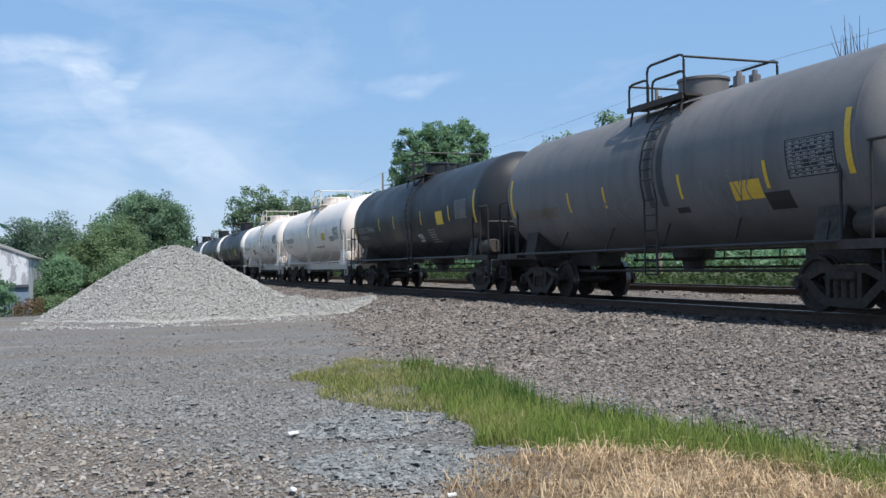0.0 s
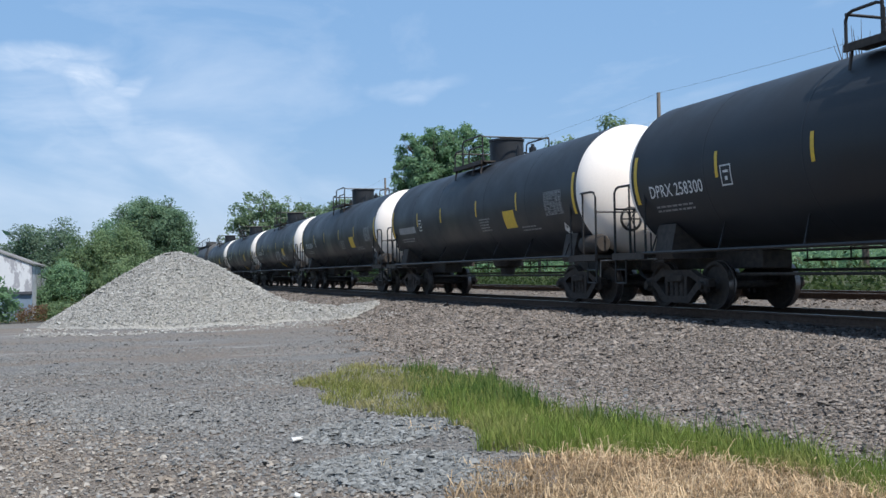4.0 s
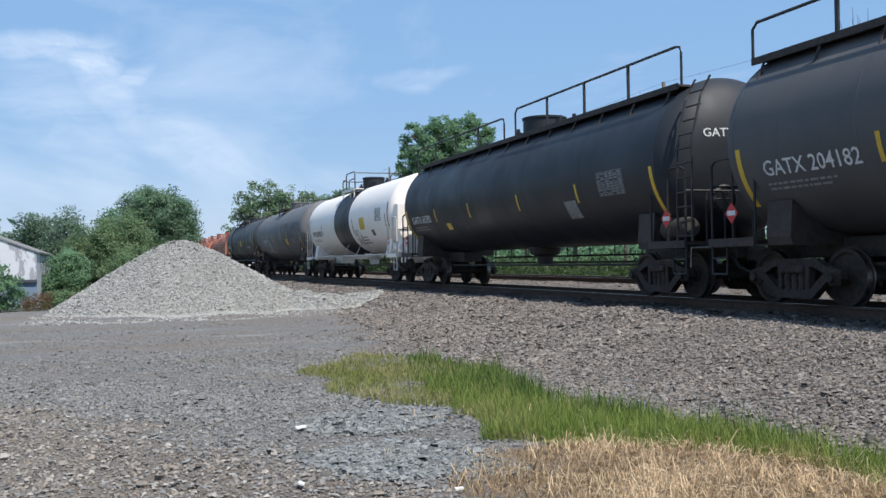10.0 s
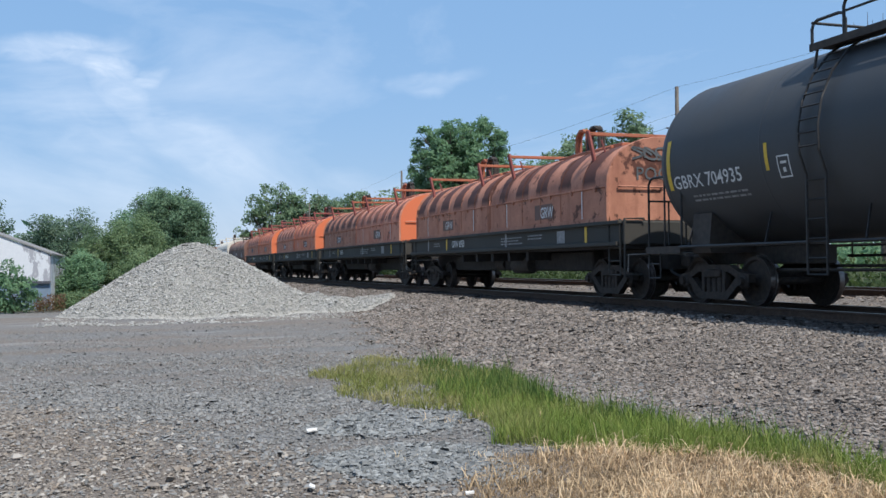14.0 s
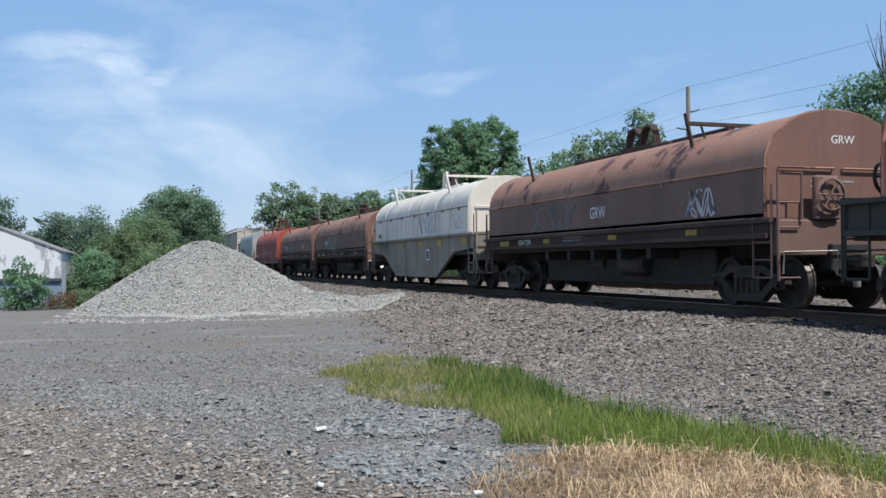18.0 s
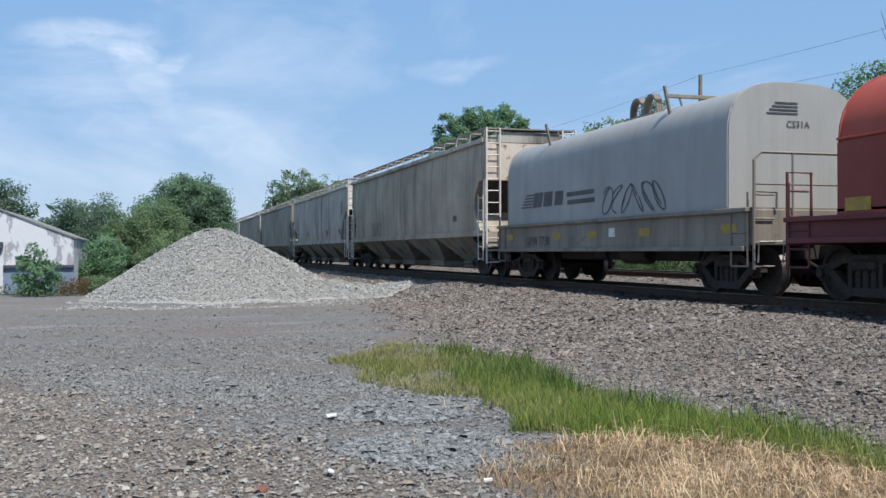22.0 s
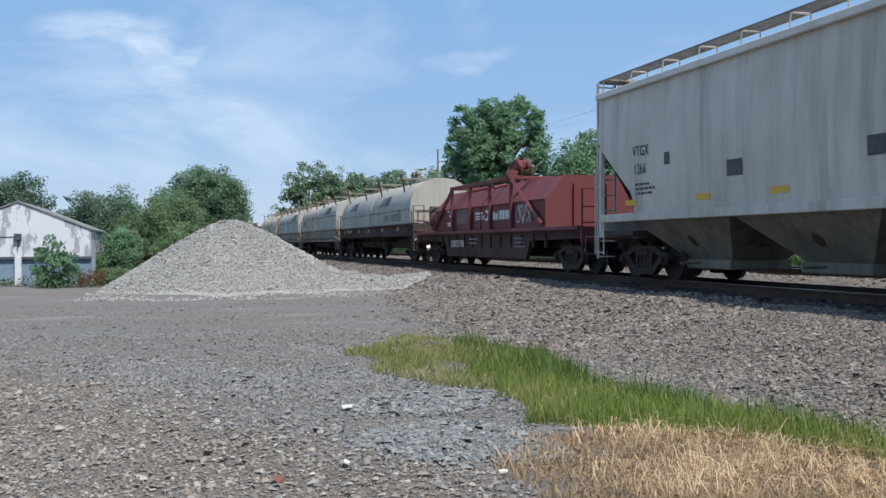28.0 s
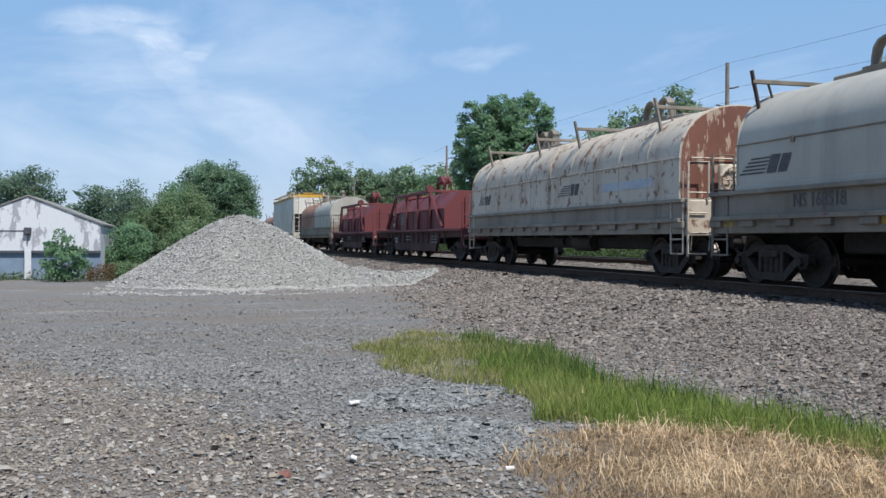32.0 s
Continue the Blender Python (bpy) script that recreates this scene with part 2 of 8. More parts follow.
ORANGE_STRIPED = banded("hood_orange_peeling", (0.36, 0.155, 0.10), (0.48, 0.22, 0.14), (0.08, 0.03, 0.022), 2.5, 1.32, 0.4, 0.95)
ORANGE_WORN = banded("hood_orange_worn", (0.50, 0.185, 0.115), (0.57, 0.27, 0.18), (0.15, 0.055, 0.038), 2.52, 1.2, 1.2, 0.85)
ORANGE_BRIGHT = banded("hood_orange_bright", (0.62, 0.185, 0.098), (0.61, 0.25, 0.15), (0.22, 0.075, 0.046), 2.6, 1.3, 2.0, 0.72)
ORANGE_END = paint("hood_end_orange", (0.66, 0.165, 0.065), (0.58, 0.17, 0.08), 0.6, 0.6, 0.25, grime=(0.26, 0.08, 0.04))
FRAME_MAROON = paint("frame_maroon", (0.06, 0.022, 0.022), (0.035, 0.02, 0.02), 0.8, 0.75, 0.4)
FRAME_BROWN = paint("frame_brown", (0.055, 0.03, 0.024), (0.035, 0.024, 0.02), 0.8, 0.75, 0.4)
RUSTED_PATCHY = paint("hood_rust_streaked", (0.52, 0.47, 0.39), (0.40, 0.34, 0.265), 0.8, 0.65, 0.6, rust=0.5, grime=(0.22, 0.12, 0.08), patch=(0.20, 0.085, 0.05), patch_at=0.62, runs=0.35)
RUSTED_END = paint("hood_end_rusted", (0.19, 0.078, 0.052), (0.12, 0.05, 0.036), 0.8, 0.7, 0.5, grime=(0.08, 0.038, 0.028), patch=(0.40, 0.31, 0.235), patch_at=0.55, runs=0.3, flake=6.0)
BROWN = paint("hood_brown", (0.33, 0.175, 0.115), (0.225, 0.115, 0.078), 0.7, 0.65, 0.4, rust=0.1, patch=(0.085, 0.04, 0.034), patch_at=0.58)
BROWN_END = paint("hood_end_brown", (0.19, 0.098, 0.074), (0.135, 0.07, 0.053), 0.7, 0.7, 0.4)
# Brown with side shade for the hood skirts; elsewhere a plain dark brown.
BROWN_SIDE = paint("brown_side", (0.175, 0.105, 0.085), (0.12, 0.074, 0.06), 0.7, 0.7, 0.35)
# The hood's red, darkened for the side that the sun misses.
RED_SHADED = paint("red_shaded", (0.24, 0.048, 0.036), (0.17, 0.042, 0.034), 0.7, 0.65, 0.4)
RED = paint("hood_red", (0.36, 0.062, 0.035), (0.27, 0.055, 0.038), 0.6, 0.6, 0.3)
MAROON = paint("maroon_paint", (0.15, 0.034, 0.036), (0.105, 0.029, 0.031), 0.6, 0.6, 0.3)
COIL_GREY = paint("hood_pale_grey", (0.415, 0.395, 0.345), (0.31, 0.285, 0.24), 0.6, 0.55, 0.4, grime=(0.2, 0.17, 0.13), soot=0.15)
COIL_COOL = paint("hood_cool_grey", (0.34, 0.337, 0.322), (0.265, 0.26, 0.243), 0.6, 0.5, 0.35, grime=(0.2, 0.185, 0.16), soot=0.12)
COIL_WHITE = paint("hood_white", (0.68, 0.63, 0.55), (0.50, 0.455, 0.385), 0.6, 0.5, 0.5, grime=(0.26, 0.22, 0.17), soot=0.22)
HOPPER_GREY = paint("hopper_grey", (0.43, 0.40, 0.355), (0.30, 0.275, 0.238), 0.9, 0.6, 0.7, grime=(0.10, 0.09, 0.078), soot=0.75)
HOPPER_LIGHT = paint("hopper_light_grey", (0.60, 0.565, 0.50), (0.47, 0.435, 0.375), 0.8, 0.6, 0.5, grime=(0.17, 0.155, 0.135), soot=0.3)
HOPPER_TAN = paint("hopper_stained_tan", (0.40, 0.35, 0.275), (0.25, 0.215, 0.165), 0.9, 0.65, 0.75, rust=0.1, grime=(0.09, 0.075, 0.06), soot=0.4)
FRAME_GREY = paint("frame_grey", (0.26, 0.23, 0.188), (0.155, 0.134, 0.106), 0.8, 0.65, 0.7, rust=0.15, grime=(0.08, 0.06, 0.05), soot=0.35)
FRAME_BLACK = paint("frame_black", (0.027, 0.029, 0.026), (0.062, 0.054, 0.046), 0.8, 0.7, 0.3)
GOLD = paint("gold_roof_paint", (0.62, 0.36, 0.05), (0.5, 0.3, 0.07), 0.4, 0.5, 0.1)
HOPPER_DULL = paint("hopper_sooty_grey", (0.30, 0.272, 0.232), (0.195, 0.175, 0.147), 0.9, 0.65, 0.5, grime=(0.085, 0.078, 0.065), soot=0.45)
HOPPER_WHITE = paint("hopper_white", (0.68, 0.655, 0.60), (0.52, 0.49, 0.44), 0.6, 0.6, 0.3, grime=(0.25, 0.2, 0.15))
HOPPER_RUST_END = paint("hopper_rusty_end", (0.58, 0.52, 0.44), (0.42, 0.33, 0.25), 0.8, 0.65, 0.4, rust=0.45, grime=(0.25, 0.12, 0.06))
BAY_DIRT = paint("hopper_bay_dirt", (0.26, 0.24, 0.195), (0.14, 0.128, 0.105), 0.9, 0.75, 0.7, rust=0.12, grime=(0.06, 0.052, 0.042), soot=0.4)
# ---- building helpers ----
def empty(name, m=None):
    ob = new(name)
    if m is not None:
        ob.matrix_basis = m
    return ob


def mesh_of(name, bm, material, smooth=None):
    me = bpy.data.meshes.new(name)
    bmesh.ops.recalc_face_normals(bm, faces=bm.faces[:])
    if smooth:
        for f in bm.faces:
            f.smooth = True
        for e in bm.edges:
            if len(e.link_faces) == 2 and e.calc_face_angle(0.0) > radians(smooth):
                e.smooth = False
    bm.to_mesh(me)
    bm.free()
    me.materials.append(material)
    return me


def part(name, bm, material, parent, label="", smooth=None, at=None):
    """Links a bmesh as one mesh object under a thing or a part."""
    ob = new(name, bm if isinstance(bm, bpy.types.Mesh) else mesh_of(name, bm, material, smooth))
    ob.parent = parent
    if at is not None:
        ob.matrix_basis = at
    return tagged(ob, label)


def box(bm, x0, x1, y0, y1, z0, z1, bevel=0.0):
    v = [bm.verts.new(p) for p in ((x0, y0, z0), (x1, y0, z0), (x1, y1, z0), (x0, y1, z0), (x0, y0, z1), (x1, y0, z1), (x1, y1, z1), (x0, y1, z1))]
    fs = [bm.faces.new([v[i] for i in q]) for q in ((3, 2, 1, 0), (4, 5, 6, 7), (0, 1, 5, 4), (1, 2, 6, 5), (2, 3, 7, 6), (3, 0, 4, 7))]
    if bevel:
        bmesh.ops.bevel(bm, geom=list({e for f in fs for e in f.edges}), offset=bevel, segments=1, affect="EDGES")
    return bm


def tube(bm, pts, r, seg=6, closed=False):
    """A round bar along a line of points."""
    pts = [Vector(p) for p in pts]
    rings = []
    for i, p in enumerate(pts):
        a, b = pts[max(i - 1, 0)], pts[min(i + 1, len(pts) - 1)]
        d = (b - a).normalized()
        side = d.cross(Vector((0, 0, 1)) if abs(d.z) < 0.9 else Vector((0, 1, 0))).normalized()
        up = side.cross(d)
        rings.append([bm.verts.new(p + r * (math.cos(k * math.tau / seg) * side + math.sin(k * math.tau / seg) * up)) for k in range(seg)])
    for a, b in zip(rings, rings[1:]):
        for k in range(seg):
            bm.faces.new((a[k], a[(k + 1) % seg], b[(k + 1) % seg], b[k]))
    bm.faces.new(rings[0][::-1])
    bm.faces.new(rings[-1])
    return bm


def prism(bm, section, y0, y1):
    """A section of (x, z) points, drawn out along y."""
    a = [bm.verts.new((x, y0, z)) for x, z in section]
    b = [bm.verts.new((x, y1, z)) for x, z in section]
    k = len(a)
    for i in range(k):
        bm.faces.new((a[i], a[(i + 1) % k], b[(i + 1) % k], b[i]))
    bm.faces.new(a[::-1])
    bm.faces.new(b)
    return bm


def prism_x(bm, section, x0, x1):
    """A section of (y, z) points, drawn out along x."""
    a = [bm.verts.new((x0, y, z)) for y, z in section]
    b = [bm.verts.new((x1, y, z)) for y, z in section]
    k = len(a)
    for i in range(k):
        bm.faces.new((a[i], a[(i + 1) % k], b[(i + 1) % k], b[i]))
    bm.faces.new(a[::-1])
    bm.faces.new(b)
    return bm


def lathe(bm, profile, zc, seg=48, xc=0.0):
    """Rings of (y, r) about the line x = xc, z = zc along y; a radius of 0 closes an end."""
    rings = []
    for y, r in profile:
        if r <= 0:
            rings.append([bm.verts.new((xc, y, zc))])
        else:
            rings.append([bm.verts.new((xc + r * math.cos(k * math.tau / seg), y, zc + r * math.sin(k * math.tau / seg))) for k in range(seg)])
    for a, b in zip(rings, rings[1:]):
        for k in range(seg):
            q = [a[k % len(a)], a[(k + 1) % len(a)], b[(k + 1) % len(b)], b[k % len(b)]]
            q = [v for i, v in enumerate(q) if v not in q[:i]]
            if len(q) > 2:
                bm.faces.new(q)
    return bm


def lathe_x(bm, profile, zc, seg=28, yc=0.0):
    rings = []
    for x, r in profile:
        if r <= 0:
            rings.append([bm.verts.new((x, yc, zc))])
        else:
            rings.append([bm.verts.new((x, yc + r * math.cos(k * math.tau / seg), zc + r * math.sin(k * math.tau / seg))) for k in range(seg)])
    for a, b in zip(rings, rings[1:]):
        for k in range(seg):
            q = [a[k % len(a)], a[(k + 1) % len(a)], b[(k + 1) % len(b)], b[k % len(b)]]
            q = [v for i, v in enumerate(q) if v not in q[:i]]
            if len(q) > 2:
                bm.faces.new(q)
    return bm


def lathe_z(bm, profile, z0, x, y, seg=20):
    rings = []
    for z, r in profile:
        if r <= 0:
            rings.append([bm.verts.new((x, y, z0 + z))])
        else:
            rings.append([bm.verts.new((x + r * math.cos(k * math.tau / seg), y + r * math.sin(k * math.tau / seg), z0 + z)) for k in range(seg)])
    for a, b in zip(rings, rings[1:]):
        for k in range(seg):
            q = [a[k % len(a)], a[(k + 1) % len(a)], b[(k + 1) % len(b)], b[k % len(b)]]
            q = [v for i, v in enumerate(q) if v not in q[:i]]
            if len(q) > 2:
                bm.faces.new(q)
    return bm


def raw(name, verts, faces, material, smooth=False):
    me = bpy.data.meshes.new(name)
    me.from_pydata(verts, [], faces)
    me.materials.append(material)
    if smooth:
        me.shade_smooth()
    return me


# ---- ground and tracks ----
NEAR_RAIL, GAUGE, RAIL_TOP = 10.82, 1.435, 0.75
MID1 = NEAR_RAIL + GAUGE / 2
MID2, RAIL_TOP2 = MID1 + 4.27, 0.93
SPEED = 18.4


def step(a, b, x):
    t = np.clip((x - a) / (b - a), 0, 1)
    return t * t * (3 - 2 * t)


def land(x, y):
    """The height of the ground: a flat lot, the ballast bank, two track beds, a shallow ditch and the land behind."""
    x, y = np.asarray(x, float), np.asarray(y, float)
    toe = 5.6 + 2.2 * step(14, 34, y)
    up = np.clip((x - toe) / (9.5 - toe), 0, 1)
    z = 0.57 * (0.7 * up + 0.3 * step(0, 1, up))
    z = z + 0.19 * step(13.3, 14.2, x) - 0.55 * step(17.4, 20.5, x) - 0.2 * step(20.5, 26, x)
    near = np.exp(-((x - 3) ** 2 + (y - 18) ** 2) / 1800)
    z = z + near * (0.03 * np.sin(0.9 * x + 0.4 * y) * np.sin(0.5 * y + 1.3 * x) + 0.02 * np.sin(2.1 * x + 1.0) * np.sin(1.7 * y))
    return z


def ground_material():
    m, n, l, b = nodes_of("gravel_lot", 0.95, 0, 0.2)
    g = n.new("ShaderNodeNewGeometry").outputs["Position"]
    sx = n.new("ShaderNodeSeparateXYZ")
    l.new(g, sx.inputs[0])
    warp = noise_node(n, l, g, 0.5, 4, 0.6)
    med = noise_node(n, l, g, 0.22, 4, 0.6)
    grit = noise_node(n, l, g, 34.0, 5, 0.75)
    vor = n.new("ShaderNodeTexVoronoi")
    vor.inputs["Scale"].default_value = 34.0
    l.new(g, vor.inputs["Vector"])
    shade = n.new("ShaderNodeSeparateColor")
    l.new(vor.outputs["Color"], shade.inputs["Color"])
    mixed = n.new("ShaderNodeMath")
    mixed.operation = "MULTIPLY_ADD"
    l.new(shade.outputs["Red"], mixed.inputs[0])
    mixed.inputs[1].default_value = 0.7
    l.new(ramp(n, l, grit, 0.3, 0.7, -0.05, 0.5), mixed.inputs[2])
    stone = mixed.outputs[0]
    lot = blend(n, l, stone, (0.125, 0.122, 0.117), (0.24, 0.235, 0.227))
    dirt = blend(n, l, stone, (0.122, 0.104, 0.089), (0.26, 0.224, 0.193))
    bed = blend(n, l, stone, (0.10, 0.087, 0.077), (0.265, 0.234, 0.208))
    soil = blend(n, l, stone, (0.045, 0.055, 0.024), (0.085, 0.09, 0.045))
    streaks = noise_node(n, l, g, 0.8, 5, 0.62, (0.14, 0.6, 1.0))
    c = blend(n, l, ramp(n, l, med, 0.5, 0.62, 0.0, 0.6), lot, dirt)
    c = blend(n, l, ramp(n, l, streaks, 0.44, 0.58, 0.0, 0.95), c, dirt)
    c = blend(n, l, ramp(n, l, noise_node(n, l, g, 0.8, 5, 0.6, (0.2, 0.9, 1.0)), 0.57, 0.68, 0.0, 0.6), c, (0.31, 0.303, 0.29))
    slant = n.new("ShaderNodeMath")
    slant.operation = "MULTIPLY_ADD"
    l.new(sx.outputs["X"], slant.inputs[0])
    slant.inputs[1].default_value = 1.9
    l.new(sx.outputs["Y"], slant.inputs[2])
    edge = n.new("ShaderNodeMath")
    edge.operation = "MULTIPLY_ADD"
    l.new(warp, edge.inputs[0])
    edge.inputs[1].default_value = 2.5
    l.new(slant.outputs[0], edge.inputs[2])
    c = blend(n, l, ramp(n, l, edge.outputs[0], 11.6, 9.9, 0.0, 0.95), c, dirt)
    fringe = n.new("ShaderNodeMath")
    fringe.operation = "MULTIPLY"
    l.new(ramp(n, l, sx.outputs["Y"], 7.8, 7.0), fringe.inputs[0])
    l.new(ramp(n, l, sx.outputs["X"], 1.7, 2.5), fringe.inputs[1])
    c = blend(n, l, fringe.outputs[0], c, dirt)
    add = n.new("ShaderNodeMath")
    add.operation = "MULTIPLY_ADD"
    l.new(warp, add.inputs[0])
    add.inputs[1].default_value = 2.4
    l.new(sx.outputs["X"], add.inputs[2])
    c = blend(n, l, ramp(n, l, add.outputs[0], 7.0, 8.4), c, bed)
    # Darkens the main track's bed for the train's shade and oil stains.
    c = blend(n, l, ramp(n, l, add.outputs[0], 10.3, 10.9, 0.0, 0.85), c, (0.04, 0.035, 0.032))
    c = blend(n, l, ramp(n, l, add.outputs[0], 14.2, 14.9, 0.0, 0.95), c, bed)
    c = blend(n, l, ramp(n, l, add.outputs[0], 19.6, 20.6), c, soil)
    far = n.new("ShaderNodeMath")
    far.operation = "MULTIPLY_ADD"
    l.new(warp, far.inputs[0])
    far.inputs[1].default_value = 6.0
    l.new(sx.outputs["Y"], far.inputs[2])
    side = ramp(n, l, add.outputs[0], 7.0, 5.5)
    fy = n.new("ShaderNodeMath")
    fy.operation = "MULTIPLY"
    l.new(ramp(n, l, far.outputs[0], 40.5, 43.0), fy.inputs[0])
    l.new(side, fy.inputs[1])
    c = blend(n, l, fy.outputs[0], c, soil)
    c = blend(n, l, ramp(n, l, vor.outputs["Distance"], 0.0, 0.5, 0.35, 0.0), c, (0.06, 0.055, 0.05))
    l.new(c, b.inputs["Base Color"])
    bump(n, l, b, stone, 0.8, 0.03)
    return m


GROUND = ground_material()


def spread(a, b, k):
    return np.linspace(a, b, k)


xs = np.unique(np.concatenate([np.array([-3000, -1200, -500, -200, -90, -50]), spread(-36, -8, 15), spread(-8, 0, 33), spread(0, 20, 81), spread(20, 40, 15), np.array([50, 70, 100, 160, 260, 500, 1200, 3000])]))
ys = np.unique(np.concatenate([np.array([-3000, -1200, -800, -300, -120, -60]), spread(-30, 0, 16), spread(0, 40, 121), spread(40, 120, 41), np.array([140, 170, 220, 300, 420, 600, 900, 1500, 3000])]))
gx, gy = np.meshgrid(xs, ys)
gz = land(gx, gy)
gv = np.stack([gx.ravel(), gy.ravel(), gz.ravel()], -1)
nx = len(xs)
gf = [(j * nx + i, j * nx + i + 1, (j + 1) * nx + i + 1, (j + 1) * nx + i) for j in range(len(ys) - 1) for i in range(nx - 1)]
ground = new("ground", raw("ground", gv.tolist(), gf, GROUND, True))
tagged(ground, "grey gravel lot rising to a brown ballast bank under the tracks", "ground", kind="structure")

RUST_RAIL = plain("rail_side", (0.055, 0.033, 0.024), (0.10, 0.065, 0.045), 14, 0.8, 0.3)
SHINE = plain("rail_head", (0.35, 0.33, 0.31), (0.2, 0.17, 0.15), 30, 0.3, 0.9, 0.02)
TIE_WOOD = plain("creosoted_tie", (0.045, 0.036, 0.03), (0.10, 0.085, 0.07), 10, 0.9)
RAIL_SHAPE = [(-0.07, -0.17), (0.07, -0.17), (0.07, -0.155), (0.012, -0.13), (0.012, -0.04), (0.036, -0.032), (0.036, -0.004), (0.03, 0.0), (-0.03, 0.0), (-0.036, -0.004), (-0.036, -0.032), (-0.012, -0.04), (-0.012, -0.13), (-0.07, -0.155)]


def track(mid, top, label):
    base = empty("railway_track", pose(mid, 0, top))
    tagged(base, label, "railway track", "railway tracks", "structure")
    for s in (-1, 1):
        r = part("rail", prism(bmesh.new(), [(s * (GAUGE / 2 + 0.036) + x, z) for x, z in RAIL_SHAPE], -760, 900), RUST_RAIL, base)
        part("rail_head", prism(bmesh.new(), [(s * (GAUGE / 2 + 0.036) - 0.028, 0.0), (s * (GAUGE / 2 + 0.036) + 0.028, 0.0), (s * (GAUGE / 2 + 0.036) + 0.026, 0.004), (s * (GAUGE / 2 + 0.036) - 0.026, 0.004)], -760, 900), SHINE, r)
    rng = random.Random(5)
    bm = box(bmesh.new(), -1.3, 1.3, -0.115, 0.115, -0.36, -0.165, 0.012)
    me = mesh_of("tie", bm, TIE_WOOD)
    for k in range(150):
        t = part("tie", me, None, base, at=pose(rng.uniform(-0.03, 0.03), 6 + k * 0.53 + rng.uniform(-0.02, 0.02), 0, 0, 0, rng.uniform(-0.8, 0.8)))
    rest = bmesh.new()
    for k in range(400):
        y = 86 + k * 0.53
        box(rest, -1.3, 1.3, y - 0.115, y + 0.115, -0.36, -0.165)
    tagged(part("far_ties", rest, TIE_WOOD, base), kind="stuff")
    return base


track(MID1, RAIL_TOP, "main track with polished rails on dark wooden ties in ballast")
track(MID2, RAIL_TOP2, "second empty track with rusty rails beside the main track")
# ---- freight cars: x across, y along the track with the leading end at -y, z above the rail ----
WHEEL_R = 0.457
GLAD = plain("worn_bare_metal", (0.42, 0.40, 0.37), (0.16, 0.13, 0.11), 18, 0.5, 0.5)


def wheelset_mesh():
    bm = bmesh.new()
    for s in (-1, 1):
        x = s * 0.72
        lathe_x(bm, [(x - s * 0.02, 0), (x - s * 0.02, 0.1), (x - s * 0.05, 0.12), (x - s * 0.02, 0.36), (x - s * 0.05, 0.39), (x - s * 0.065, 0.482), (x - s * 0.03, 0.482), (x - s * 0.025, 0.457), (x + s * 0.075, 0.45), (x + s * 0.075, 0.39), (x + s * 0.03, 0.36), (x + s * 0.035, 0.12), (x + s * 0.1, 0.1), (x + s * 0.1, 0.0)], 0, 24)
    lathe_x(bm, [(-0.98, 0), (-0.98, 0.07), (0.98, 0.07), (0.98, 0)], 0, 10)
    me = mesh_of("wheelset", bm, IRON, 35)
    me.materials.append(TREAD)
    for p in me.polygons:
        r = math.hypot(p.center.y, p.center.z)
        if r > 0.44 and abs(p.normal.x) < 0.5:
            p.material_index = 1
    return me


def side_frame_mesh():
    bm = bmesh.new()
    prism_x(bm, [(-1.09, -0.02), (-1.09, 0.12), (-0.78, 0.17), (-0.5, 0.3), (0.5, 0.3), (0.78, 0.17), (1.09, 0.12), (1.09, -0.02), (0.8, 0.03), (0.46, 0.17), (-0.46, 0.17), (-0.8, 0.03)], -0.07, 0.07)
    prism_x(bm, [(-0.88, 0.02), (-0.70, 0.06), (-0.36, -0.21), (0.36, -0.21), (0.70, 0.06), (0.88, 0.02), (0.43, -0.34), (-0.43, -0.34)], -0.07, 0.07)
    for s in (-1, 1):
        box(bm, -0.10, 0.0, s * 0.93 - 0.13, s * 0.93 + 0.13, -0.13, 0.13, 0.04)
        lathe_x(bm, [(-0.17, 0), (-0.17, 0.075), (-0.06, 0.085), (-0.06, 0)], 0, 12, s * 0.93)
        box(bm, -0.075, 0.075, s * 0.33 - 0.05, s * 0.33 + 0.05, -0.22, 0.18, 0.012)
    for k in range(3):
        lathe_z(bm, [(0.05 * j, 0.062 if j % 2 else 0.078) for j in range(7)], -0.21, -0.01, -0.17 + k * 0.17, 8)
    box(bm, -0.11, 0.09, -0.27, 0.27, 0.06, 0.22, 0.03)
    return mesh_of("side_frame", bm, IRON, 40)


WHEELSET, SIDE_FRAME = wheelset_mesh(), side_frame_mesh()
BOLSTER = mesh_of("truck", box(box(bmesh.new(), -1.0, 1.0, -0.2, 0.2, -0.1, 0.2, 0.05), -0.16, 0.16, -0.16, 0.16, 0.15, 0.36, 0.03), IRON)
WHEELS = []


def truck(car, y):
    t = part("truck", BOLSTER, None, car, at=pose(0, y, WHEEL_R))
    for s in (-1, 1):
        part("side_frame", SIDE_FRAME, None, t, at=pose(s * 1.0, 0, 0, 0, 0, 0 if s < 0 else 180))
        w = part("wheelset", WHEELSET, None, t, at=pose(0, s * 0.889, 0))
        WHEELS.append((car, w, s * 0.889))
    return t


